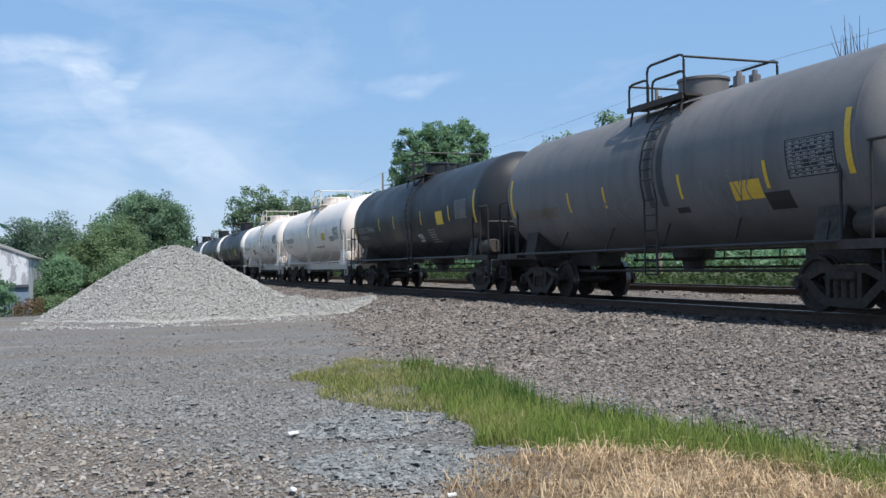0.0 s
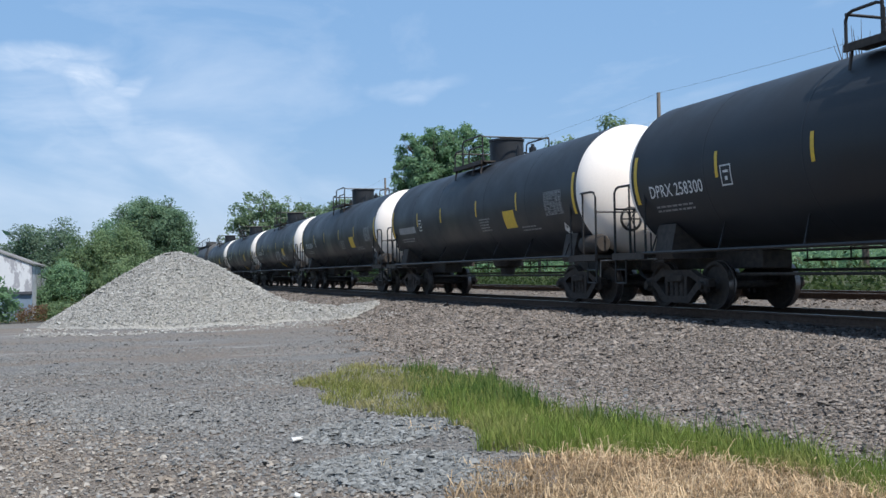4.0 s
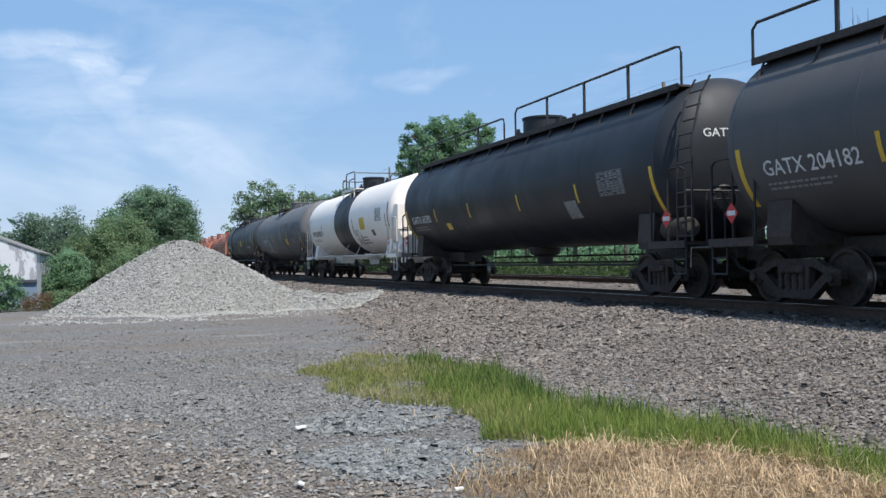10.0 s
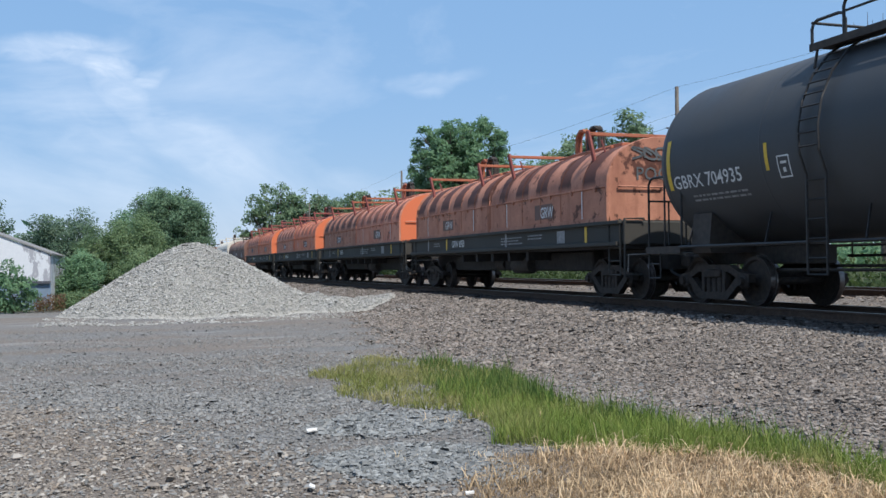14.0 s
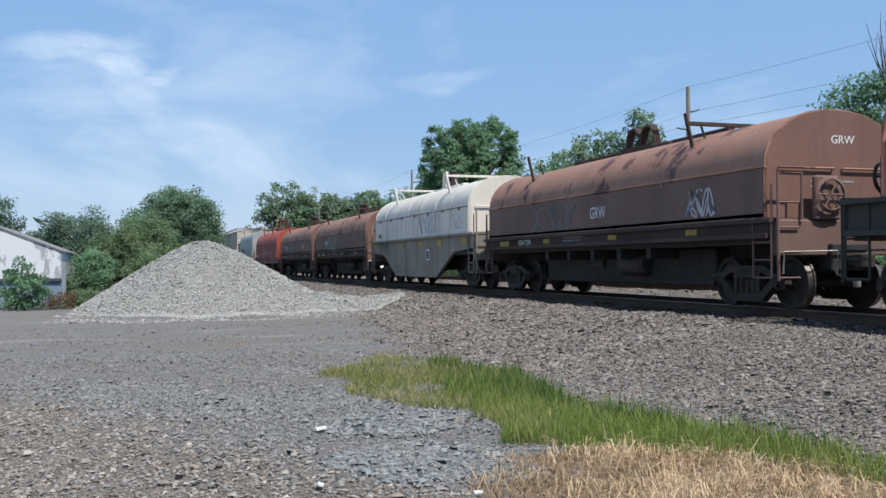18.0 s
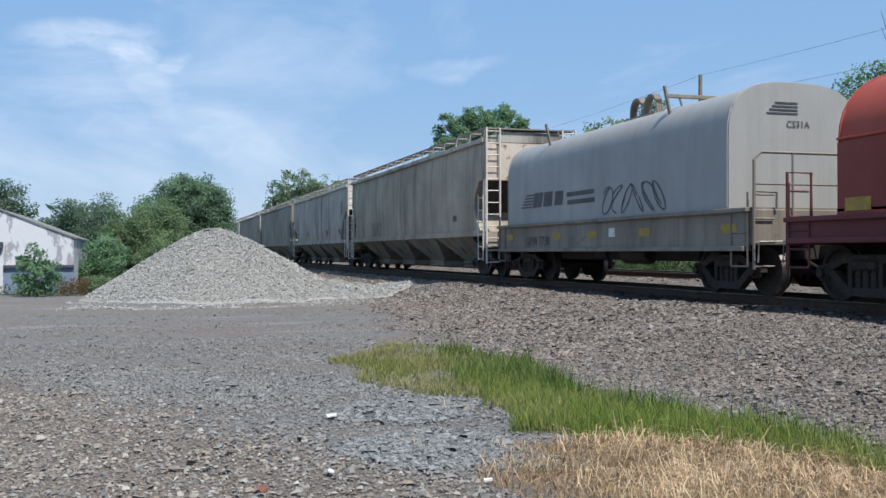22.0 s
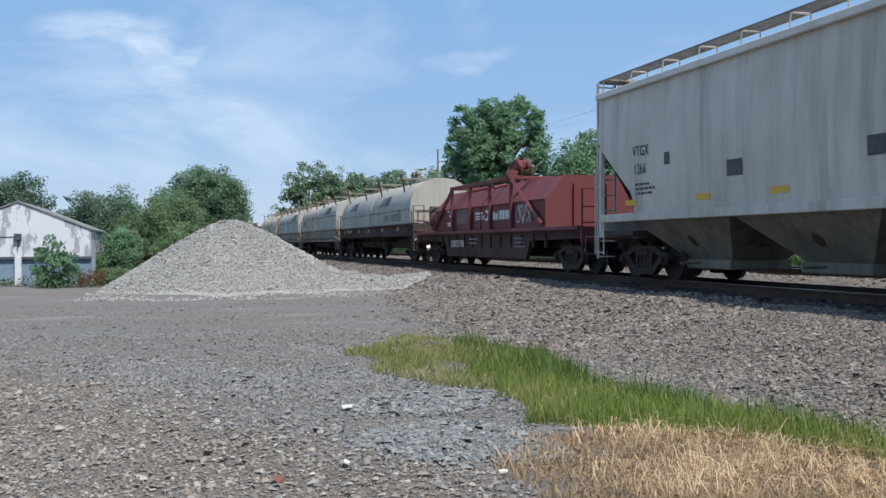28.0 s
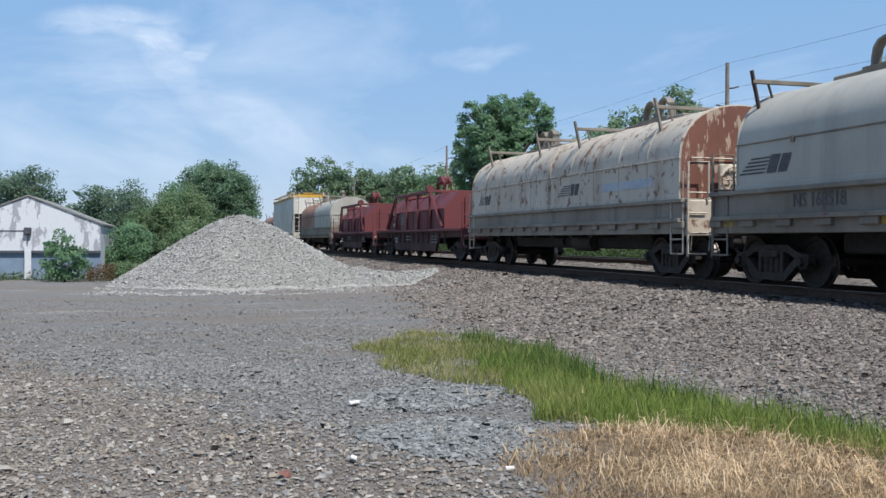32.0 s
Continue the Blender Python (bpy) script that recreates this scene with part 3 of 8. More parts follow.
def couplers(car, half, material=None):
    for s in (-1, 1):
        bm = box(bmesh.new(), -0.09, 0.09, s * (half - 0.9), s * (half - 0.12), 0.72, 0.95, 0.03)
        box(bm, -0.16, 0.12, s * (half - 0.2), s * (half + 0.06), 0.68, 0.98, 0.05)
        part("coupler", bm, IRON, car)
        hose = [(s * 0.35, s * (half - 0.6), 0.85), (s * 0.33, s * (half - 0.35), 0.6), (s * 0.2, s * (half - 0.05), 0.45)]
        h = part("air_hose", tube(bmesh.new(), hose, 0.03, 6), BLACK_RAIL, car)
        part("glad_hand", box(bmesh.new(), s * 0.2 - 0.045, s * 0.2 + 0.045, s * (half - 0.05) - 0.06, s * (half - 0.05) + 0.06, 0.38, 0.52, 0.02), GLAD, h, "pale worn metal hose end")
        bm = tube(bmesh.new(), [(-1.42, s * (half - 0.34), 0.62), (-1.40, s * (half - 0.34), 0.98), (-0.2, s * (half - 0.34), 1.0), (-0.1, s * (half - 0.2), 0.98)], 0.017, 5)
        part("uncoupling_lever", bm, GLAD, car, "thin bent steel lever")


class Side:
    """The near side of a car, as a surface to letter and mark: flat at x, or round with radius r about zc."""

    def __init__(self, car, x=None, r=None, zc=0.0, belly=None, hood=None):
        self.car, self.x, self.r, self.zc, self.belly, self.hood = car, x, r, zc, belly, hood

    def at(self, y, z, off=0.006):
        if self.hood:
            w, zs, zt = self.hood
            t = min(0.98, max(0.0, (z - zs) / (zt - zs)))
            a = math.asin(t ** (1 / 0.92))
            return (-w * math.cos(a) ** 0.92 - off * 2.0, y, z + off)
        if self.r:
            return (-math.sqrt(max(self.r ** 2 - (z - self.zc) ** 2, 0.01)) - off, y, z)
        if self.belly:
            z0, z1 = self.belly
            u = (z - z0) / (z1 - z0)
            return (self.x + 0.06 - 0.06 * (1 - (2 * u - 1) ** 2) - off - 0.004, y, z)
        return (self.x - off, y, z)


def letters(side, body, size, y, z, material, squeeze=1.0):
    """Lettering in the built-in font; its left end stands at y, its foot at z."""
    cu = bpy.data.curves.new("lettering", "FONT")
    cu.body, cu.size, cu.resolution_u, cu.offset = body, size * 1.38, 2, 0.012 * size
    ob = bpy.data.objects.new("lettering", cu)
    me = bpy.data.meshes.new_from_object(ob)
    bpy.data.objects.remove(ob)
    for v in me.vertices:
        v.co = Vector(side.at(y - v.co.x * squeeze, z + v.co.y, 0.008))
    me.materials.clear()
    me.materials.append(material)
    return letter_parts(me, side.car)


def letter_parts(me, car):
    """Splits a line of lettering into its letters, one part each."""
    up = list(range(len(me.vertices)))

    def root(i):
        while up[i] != i:
            up[i] = up[up[i]]
            i = up[i]
        return i

    for p in me.polygons:
        first = root(p.vertices[0])
        for v in p.vertices[1:]:
            up[root(v)] = first
    groups = {}
    for p in me.polygons:
        groups.setdefault(root(p.vertices[0]), []).append(tuple(p.vertices))
    out = None
    for faces in groups.values():
        used = sorted({v for f in faces for v in f})
        at = {v: i for i, v in enumerate(used)}
        one = raw("letter", [tuple(me.vertices[v].co) for v in used], [tuple(at[v] for v in f) for f in faces], me.materials[0])
        out = part("letter", one, None, car)
    bpy.data.meshes.remove(me)
    return out


HEADS = {}


def end_letters(car, body, size, x, y, z, material):
    """Lettering on the leading end."""
    cu = bpy.data.curves.new("lettering", "FONT")
    cu.body, cu.size, cu.resolution_u, cu.offset = body, size * 1.38, 2, 0.012 * size
    ob = bpy.data.objects.new("lettering", cu)
    me = bpy.data.meshes.new_from_object(ob)
    bpy.data.objects.remove(ob)
    head = HEADS.get(car.name)
    for v in me.vertices:
        px, pz = x + v.co.x, z + v.co.y
        if head:
            seam, r, zc = head
            y = -seam - 0.75 * math.sqrt(max(0.0, 1 - (px * px + (pz - zc) ** 2) / (r * r))) - 0.012
        v.co = Vector((px, y, pz))
    me.materials.clear()
    me.materials.append(material)
    return letter_parts(me, car)


def patch_bm(side, bm, y, z, w, h, lean=0.0, off=0.006, slope=0.0):
    k = max(1, int(h / 0.1)) if side.r or side.hood else 1
    for i in range(k):
        q = []
        for u, t in ((0, i / k), (1, i / k), (1, (i + 1) / k), (0, (i + 1) / k)):
            q.append(bm.verts.new(side.at(y - u * w - lean * t, z + t * h + slope * u, off)))
        bm.faces.new(q)
    return bm


def patch(side, name, y, z, w, h, material, lean=0.0, label="", off=0.006, slope=0.0):
    """One painted or glued patch: left edge y, foot z, width, height."""
    return part(name, patch_bm(side, bmesh.new(), y, z, w, h, lean, off, slope), material, side.car, label)


def strips(side, spots, z0, z1, material=None, w=0.085):
    for y in spots:
        patch(side, "reflector", y, z0, w, z1 - z0, material or YELLOW)


def outline(side, y, z, w, h, material, t=0.025):
    """A stencilled box drawn in outline with two short bars inside."""
    bm = bmesh.new()
    for y_, z_, w_, h_ in ((y, z, w, t), (y, z + h - t, w, t), (y, z + t, t, h - 2 * t), (y - w + t, z + t, t, h - 2 * t), (y - 0.25 * w, z + 0.62 * h, 0.5 * w, 0.12 * h), (y - 0.38 * w, z + 0.25 * h, 0.24 * w, 0.2 * h)):
        patch_bm(side, bm, y_, z_, w_, h_)
    return part("stencil_outline", bm, material, side.car)


def placard(car, y, z, face, edge):
    """A diamond hazard placard on a bracket beside the end railing."""
    diamond(Side(car, x=-1.50), y, z, 0.19, face, edge)


def stencils(side, seed, y, z, w, rows, material, h=0.035, gap=0.078):
    """Lines of small unreadable stencilling."""
    rng = random.Random(seed)
    bm = bmesh.new()
    for k in range(rows):
        u, end = 0.0, w * rng.uniform(0.75, 1.0)
        while u < end:
            b = rng.uniform(0.05, 0.2)
            patch_bm(side, bm, y - u, z - k * gap, b, h)
            u += b + 0.035
    return tagged(part("small_stencil", bm, material, side.car), kind="stuff")


def chart(side, y, z, w, h, material, cols=6, rows=9):
    """A stencilled table of small figures."""
    bm = bmesh.new()
    for i in range(rows + 1):
        patch_bm(side, bm, y, z + h * i / rows, w, 0.012)
    for i in range(cols + 1):
        patch_bm(side, bm, y - w * i / cols, z, 0.012, h)
    rng = random.Random(int(y * 10))
    for i in range(rows):
        for j in range(cols):
            if rng.random() < 0.8:
                patch_bm(side, bm, y - w * (j + 0.2) / cols, z + h * (i + 0.3) / rows, w / cols * 0.6, h / rows * 0.45)
    return tagged(part("stencil_table", bm, material, side.car), kind="stuff")


def diamond(side, y, z, s, face, edge):
    bm = bmesh.new()
    bm.faces.new([bm.verts.new(side.at(y + dy * s, z + dz * s, 0.01)) for dy, dz in ((0, -1), (-0.95, 0), (0, 1), (0.95, 0))])
    p = part("placard", bm, edge, side.car, "diamond hazard placard")
    bm = bmesh.new()
    bm.faces.new([bm.verts.new(side.at(y + dy * s, z + dz * s, 0.014)) for dy, dz in ((-0.6, -0.22), (-0.6, 0.22), (0.6, 0.22), (0.6, -0.22))])
    part("placard_panel", bm, face, p)


class EndFace:
    """The flat leading end of a hood, to be painted on."""

    def __init__(self, car, y):
        self.car, self.y = car, y

    def at(self, u, z, off=0.0):
        return Vector((-u, self.y - off, z))


def scrawl(side, seed, y, z, w, h, material, letters_=6, thick=0.05, loops=1.0):
    """Spray-painted strokes with no readable words."""
    rng = random.Random(seed)
    for k in range(letters_):
        y0 = y - w * (k + 0.1) / letters_
        cw = w / letters_
        pts = []
        n = 22
        a, b, p, q = rng.uniform(0.8, 1.7) * loops, rng.uniform(0.6, 1.4) * loops, rng.uniform(0, 6.28), rng.uniform(0, 6.28)
        for i in range(n):
            u = i / (n - 1)
            pts.append((y0 - cw * (0.5 + 0.55 * math.sin(math.tau * a * u + p)), z + h * (0.5 + 0.5 * math.sin(math.tau * b * u + q))))
        bm = bmesh.new()
        prev = None
        for i in range(n):
            (ya, za), (yb, zb) = pts[max(i - 1, 0)], pts[min(i + 1, n - 1)]
            d = math.hypot(yb - ya, zb - za) or 1.0
            oy, oz = -(zb - za) / d * thick / 2, (yb - ya) / d * thick / 2
            cur = [bm.verts.new(side.at(pts[i][0] + s * oy, pts[i][1] + s * oz, 0.007 + 0.0006 * k)) for s in (-1, 1)]
            if prev:
                bm.faces.new((prev[0], prev[1], cur[1], cur[0]))
            prev = cur
        part("graffiti_stroke", bm, material, side.car)


def striped_mark(side, y, z, w, h, material):
    """A railway's emblem as plain shapes: slanting stripes and two solid blocks."""
    for k in range(5):
        patch(side, "emblem_stripe", y - 0.06 * k * w, z + h * (0.02 + k * 0.2), w * (0.52 - 0.03 * k), h * 0.10, material, 0.02 * w)
    patch(side, "emblem_block", y - 0.56 * w, z, 0.19 * w, h, material, 0.1 * w)
    patch(side, "emblem_block", y - 0.78 * w, z, 0.17 * w, h * 0.98, material, 0.1 * w)


RED_SIGN = plain("placard_red", (0.55, 0.03, 0.03), (0.42, 0.03, 0.03), 20, 0.5)
SPRAY_WHITE = plain("spray_white", (0.55, 0.56, 0.57), (0.3, 0.31, 0.32), 9, 0.7)
SPRAY_GREY = plain("spray_grey", (0.20, 0.21, 0.215), (0.11, 0.115, 0.12), 9, 0.7)
SPRAY_TEAL = plain("spray_teal", (0.20, 0.24, 0.22), (0.26, 0.22, 0.17), 9, 0.7)
SPRAY_MAUVE = plain("spray_mauve", (0.15, 0.105, 0.11), (0.10, 0.085, 0.09), 9, 0.7)
SPRAY_BLUE = plain("spray_blue_grey", (0.30, 0.35, 0.42), (0.42, 0.45, 0.48), 9, 0.7)
SPRAY_BLACK = plain("spray_black", (0.05, 0.055, 0.06), (0.12, 0.125, 0.13), 9, 0.7)
OCHRE = plain("stencil_ochre", (0.22, 0.15, 0.06), (0.12, 0.09, 0.05), 12, 0.7)


def end_railing(car, s, half, rails, high=2.5):
    """Railings, steps and grab irons at one end of a tank car."""
    y1 = s * (half - 0.42)
    for e in (-1, 1):
        bm = bmesh.new()
        x = e * 1.46
        y0 = s * (half - 1.62)
        d = y1 - y0
        tube(bm, [(x, y0, 1.1), (x, y0, high - 0.12), (x, y0 + d * 0.06, high - 0.03), (x, y0 + d * 0.14, high), (x, y1 - d * 0.14, high), (x, y1 - d * 0.06, high - 0.03), (x, y1, high - 0.12), (x, y1, 0.5)], 0.026)
        tube(bm, [(x, y0 + d * 0.5, 1.1), (x, y0 + d * 0.5, high)], 0.022)
        part("end_railing", bm, rails, car)
        bm = bmesh.new()
        tube(bm, [(x, y1 - s * 0.42, 0.5), (x, y1 - s * 0.42, 1.1)], 0.02)
        for zz in (0.5, 0.78):
            tube(bm, [(x, y1, zz), (x, y1 - s * 0.42, zz)], 0.018)
        part("sill_step", bm, rails, car)
    bm = tube(bmesh.new(), [(-1.46, y1, high - 0.45), (1.46, y1, high - 0.45)], 0.022)
    for x in (-1.0, -0.6, 0.6, 1.0):
        tube(bm, [(x, y1, 1.1), (x, y1, high - 0.45)], 0.02)
    part("end_rail", bm, rails, car)


def tank_car(length, shell, head, rails, label, deck="short", top=4.14, r=1.52, band=None, dome_color=None, under=None, side_rail=True, ladder_y=1.35, brake=True, drum=(0.62, 0.66), deck_y=(1.65, -0.75), dome_y=0.0, rail_h=1.0, through_sill=False, top_rails=None, shield=False):
    car = empty("tank_car")
    tagged(car, label, "tank car", "freight cars of the train")
    under = under or STEEL_DARK
    zc = top - r
    half = length / 2
    ty = half - 0.5
    seam = ty - 0.75
    HEADS[car.name] = (seam, r, zc)
    part("shell", lathe(bmesh.new(), [(-seam, r), (-seam + 0.02, r), (0.0, r), (seam - 0.02, r), (seam, r)], zc, 72), shell, car, smooth=30)
    prof = [(seam + 0.75 * math.sin(a), r * math.cos(a)) for a in [i * math.pi / 28 for i in range(14)]] + [(ty, 0)]
    for s in (-1, 1):
        part("tank_head", lathe(bmesh.new(), [(s * y, q) for y, q in prof], zc, 72), head, car, smooth=40)
        part("weld_seam", lathe(bmesh.new(), [(s * seam - 0.03, r - 0.002), (s * seam - 0.015, r + 0.005), (s * seam + 0.015, r + 0.005), (s * seam + 0.03, r - 0.003)], zc, 72), shell, car, smooth=30)
    for y in (-0.62 * seam, -0.24 * seam, 0.3 * seam, 0.66 * seam):
        part("weld_seam", lathe(bmesh.new(), [(y - 0.02, r - 0.001), (y - 0.01, r + 0.004), (y + 0.01, r + 0.004), (y + 0.02, r - 0.001)], zc, 72), shell, car, smooth=30)
    if band:
        part("painted_band", lathe(bmesh.new(), [(-1.35, r - 0.001), (-1.35, r + 0.005), (1.65, r + 0.005), (1.65, r - 0.001)], zc, 72), band, car, "broad black painted band", 30)
    ttr = half - 2.05
    for s in (-1, 1):
        bm = prism(bmesh.new(), [(-1.3, 0.98), (1.3, 0.98), (1.34, 1.12), (r * 0.80, zc - 0.64 * r), (0.6, zc - 0.95 * r), (-0.6, zc - 0.95 * r), (-r * 0.80, zc - 0.64 * r), (-1.34, 1.12)], s * ttr - 0.3, s * ttr + 0.3)
        part("saddle", bm, under, car)
        part("stub_sill", box(bmesh.new(), -0.33, 0.33, s * (ttr - 1.7), s * (half - 0.45), 0.76, 1.1, 0.02), under, car)
        bm = box(bmesh.new(), -1.5, 1.5, s * (half - 1.3), s * (half - 0.4), 1.04, 1.1)
        box(bm, -1.52, -1.46, s * (half - 1.65), s * (half - 0.38), 0.98, 1.12)
        box(bm, 1.46, 1.52, s * (half - 1.65), s * (half - 0.38), 0.98, 1.12)
        part("end_platform", bm, under, car)
        end_railing(car, s, half, rails)
    if side_rail:
        for s in (-1, 1):
            bm = tube(bmesh.new(), [(s * 1.5, -half + 1.6, 1.1), (s * 1.5, half - 1.6, 1.1)], 0.032)
            k = max(4, int(length / 2.6))
            for i in range(k + 1):
                y = -half + 1.9 + i * (length - 3.8) / k
                tube(bm, [(s * 1.5, y, 1.1), (s * 1.12, y + 0.3, zc - 0.66 * r)], 0.018, 4)
            part("side_handrail", bm, rails, car)
    if through_sill:
        part("centre_sill", box(bmesh.new(), -0.36, 0.36, -ttr + 1.6, ttr - 1.6, 0.74, 1.06, 0.02), under, car)
    # piping under the tank
    for x, z in ((0.5, 0.72), (-0.55, 0.66), (1.0, 0.9)):
        part("brake_pipe", tube(bmesh.new(), [(x, -ttr + 1.2, z), (x, ttr - 1.2, z)], 0.03, 6), STEEL_DARK, car)
    for i in range(10):
        y = -ttr + 1.3 + i * (2 * ttr - 2.6) / 9
        part("pipe_hanger", tube(bmesh.new(), [(1.0, y, 0.86), (1.0, y, 1.2)], 0.02, 4), STEEL_DARK, car)
    part("bottom_outlet", lathe_z(bmesh.new(), [(0, 0), (0, 0.2), (0.22, 0.24), (0.3, 0.42), (0.5, 0.46)], zc - r - 0.45, 0, 0.1, 18), under, car, smooth=40)
    part("air_reservoir", lathe(bmesh.new(), [(-ttr - 1.35, 0), (-ttr - 1.35, 0.16), (-ttr - 1.25, 0.22), (-ttr - 0.55, 0.22), (-ttr - 0.45, 0.16), (-ttr - 0.45, 0)], 1.36, 16, -1.12), under, car, smooth=40)
    bw = lathe(bmesh.new(), [(-half + 0.50, 0.23), (-half + 0.47, 0.28), (-half + 0.44, 0.23), (-half + 0.47, 0.22), (-half + 0.50, 0.23)], 1.9, 20, -0.55)
    for k in range(3):
        a = k * math.pi / 3
        tube(bw, [(-0.55 - 0.24 * math.cos(a), -half + 0.47, 1.9 - 0.24 * math.sin(a)), (-0.55 + 0.24 * math.cos(a), -half + 0.47, 1.9 + 0.24 * math.sin(a))], 0.015, 4)
    part("hand_brake_wheel", bw, rails, car)
    if shield:
        part("head_shield", prism(bmesh.new(), [(-1.40, 2.98), (1.40, 2.98), (1.40, 2.1), (0.95, 1.12), (-0.95, 1.12), (-1.40, 2.1)], -ty - 0.05, -seam + 0.05), shell, car, "white steel shield over the lower tank head")
    # top fittings
    tops = top_rails or rails
    dr, dh = drum
    part("dome", lathe_z(bmesh.new(), [(0.0, 0.0), (0.0, dr), (dh - 0.06, dr), (dh - 0.05, dr + 0.03), (dh, dr + 0.03), (dh + 0.02, dr - 0.05), (dh + 0.04, 0)], top - 0.1, 0.0, dome_y, 28), dome_color or shell, car, smooth=40)
    for dx, dy, hh in ((0.3, -1.25, 0.32), (-0.25, -1.5, 0.22), (0.1, 1.0, 0.28), (-0.3, 1.15, 0.2)):
        part("valve", lathe_z(bmesh.new(), [(0, 0), (0, 0.11), (hh, 0.11), (hh, 0.06), (hh + 0.1, 0.05), (hh + 0.1, 0)], top - 0.05, dx, dy + dome_y, 10), dome_color or shell, car)
    if deck == "short":
        ya, yb = deck_y
        for s in (-1, 1):
            bm = box(bmesh.new(), s * 0.9 - 0.22, s * 0.9 + 0.22, yb, ya, top - 0.12, top - 0.08)
            box(bm, s * 1.12 - 0.02, s * 1.12 + 0.02, yb, ya, top - 0.18, top - 0.06)
            for y in (ya - 0.1, 0, yb + 0.1):
                tube(bm, [(s * 1.05, y, top - 0.1), (s * 1.12, y, top - 0.46)], 0.025, 5)
            part("top_platform", bm, under if tops is not WHITE_RAIL else tops, car)
            x = s * 1.08
            runs = ((ya, ya - 0.75, 0.42), (ya - 0.72, yb + 0.02, 0.68), (yb + 1.15, yb, 0.36))
            for a, b, h in runs:
                h *= rail_h
                d = (b - a) / abs(b - a)
                bm = tube(bmesh.new(), [(x, a, top - 0.1), (x, a, top + h - 0.12), (x, a + 0.04 * d, top + h - 0.03), (x, a + 0.14 * d, top + h), (x, b - 0.14 * d, top + h), (x, b - 0.04 * d, top + h - 0.03), (x, b, top + h - 0.12), (x, b, top - 0.1)], 0.027)
                if abs(b - a) > 2:
                    for y in (a + d * 0.95, a + d * 2.6):
                        tube(bm, [(x, y, top - 0.1), (x, y, top + h)], 0.024)
                    tube(bm, [(x, a, top + 0.3), (x, a + d * 1.0, top + 0.3)], 0.02)
                part("top_railing", bm, tops, car)
        bm = tube(bmesh.new(), [(-1.08, ya, top + 0.4 * rail_h), (1.08, ya, top + 0.4 * rail_h)], 0.024)
        part("top_cross_rail", bm, tops, car)
        bm = tube(bmesh.new(), [(-1.08, yb, top + 0.62 * rail_h), (1.08, yb, top + 0.62 * rail_h)], 0.024)
        part("top_cross_rail", bm, tops, car)
        ly = ladder_y
    else:
        y0, y1 = -seam - 0.1, seam + 0.1
        bm = box(bmesh.new(), -1.1, -0.55, y0, y1, top - 0.22, top - 0.18)
        box(bm, -1.12, -1.08, y0, y1, top - 0.28, top - 0.16)
        n = 13
        for i in range(n):
            y = y0 + 0.3 + i * (y1 - y0 - 0.6) / (n - 1)
            tube(bm, [(-1.05, y, top - 0.2), (-1.22, y, top - 0.58)], 0.024, 5)
        part("top_walkway", bm, under, car, "long steel running board along the tank top")
        for a, b, h in ((y0 - 0.1, -0.45, 0.56 * rail_h), (0.35, y1, 0.44 * rail_h)):
            bm = tube(bmesh.new(), [(-1.08, a, top - 0.2), (-1.08, a, top + h - 0.15), (-1.08, a + 0.05, top + h - 0.03), (-1.08, a + 0.18, top + h), (-1.08, b - 0.12, top + h), (-1.08, b, top + h - 0.1), (-1.08, b, top - 0.2)], 0.028)
            n = max(2, int((b - a) / 1.9))
            for i in range(1, n):
                y = a + i * (b - a) / n
                box(bm, -1.10, -1.06, y - 0.035, y + 0.035, top - 0.2, top + h)
            part("top_railing", bm, rails, car)
        bm = tube(bmesh.new(), [(0.9, -2.6, top - 0.1), (0.9, -2.6, top + 0.42), (0.9, 1.3, top + 0.42), (0.9, 1.3, top - 0.1)], 0.024)
        part("top_railing", bm, rails, car)
        ly = -seam - 0.9
    bm = bmesh.new()
    if ly is None:
        pass
    elif deck == "short":
        for s in (-0.22, 0.22):
            tube(bm, [(-(r + 0.1) * math.cos(radians(a)), ly + s, zc + (r + 0.1) * math.sin(radians(a))) for a in (66, 50, 34, 18, 4, -8)] + [(-1.54, ly + s, zc - 0.6), (-1.54, ly + s, 0.6)], 0.022, 5)
        for i in range(11):
            a = radians(64 - i * 7.0)
            x, z = -(r + 0.1) * math.cos(a), zc + (r + 0.1) * math.sin(a)
            tube(bm, [(x, ly - 0.22, z), (x, ly + 0.22, z)], 0.016, 4)
        for z in (2.05, 1.75, 1.45, 1.15, 0.85, 0.6):
            tube(bm, [(-1.54, ly - 0.22, z), (-1.54, ly + 0.22, z)], 0.016, 4)
    else:
        for s in (-0.24, 0.24):
            tube(bm, [(-1.08, ly + s, top - 0.2), (-1.3, ly + s, top - 0.6), (-1.5, ly + s, top - 1.4), (-1.52, ly + s, 1.1)], 0.024, 5)
        for i in range(11):
            z = 1.2 + i * 0.27
            x = -1.52 if z < top - 1.4 else -1.5 + 0.25 * (z - top + 1.4) / 0.8
            tube(bm, [(x, ly - 0.24, z), (x, ly + 0.24, z)], 0.017, 4)
    if bm.verts:
        part("ladder", bm, rails, car)
    truck(car, -ttr)
    truck(car, ttr)
    couplers(car, half)
    side = Side(car, r=r, zc=zc)
    for s in (-1, 1):
        patch(side, "end_stripe", s * (seam - 0.14) + 0.06, zc - (0.55 if r < 1.6 else 1.1), 0.12, 0.95, OCHRE if shell in (WHITE, WHITE_CLEAN) else YELLOW)
    return car, side


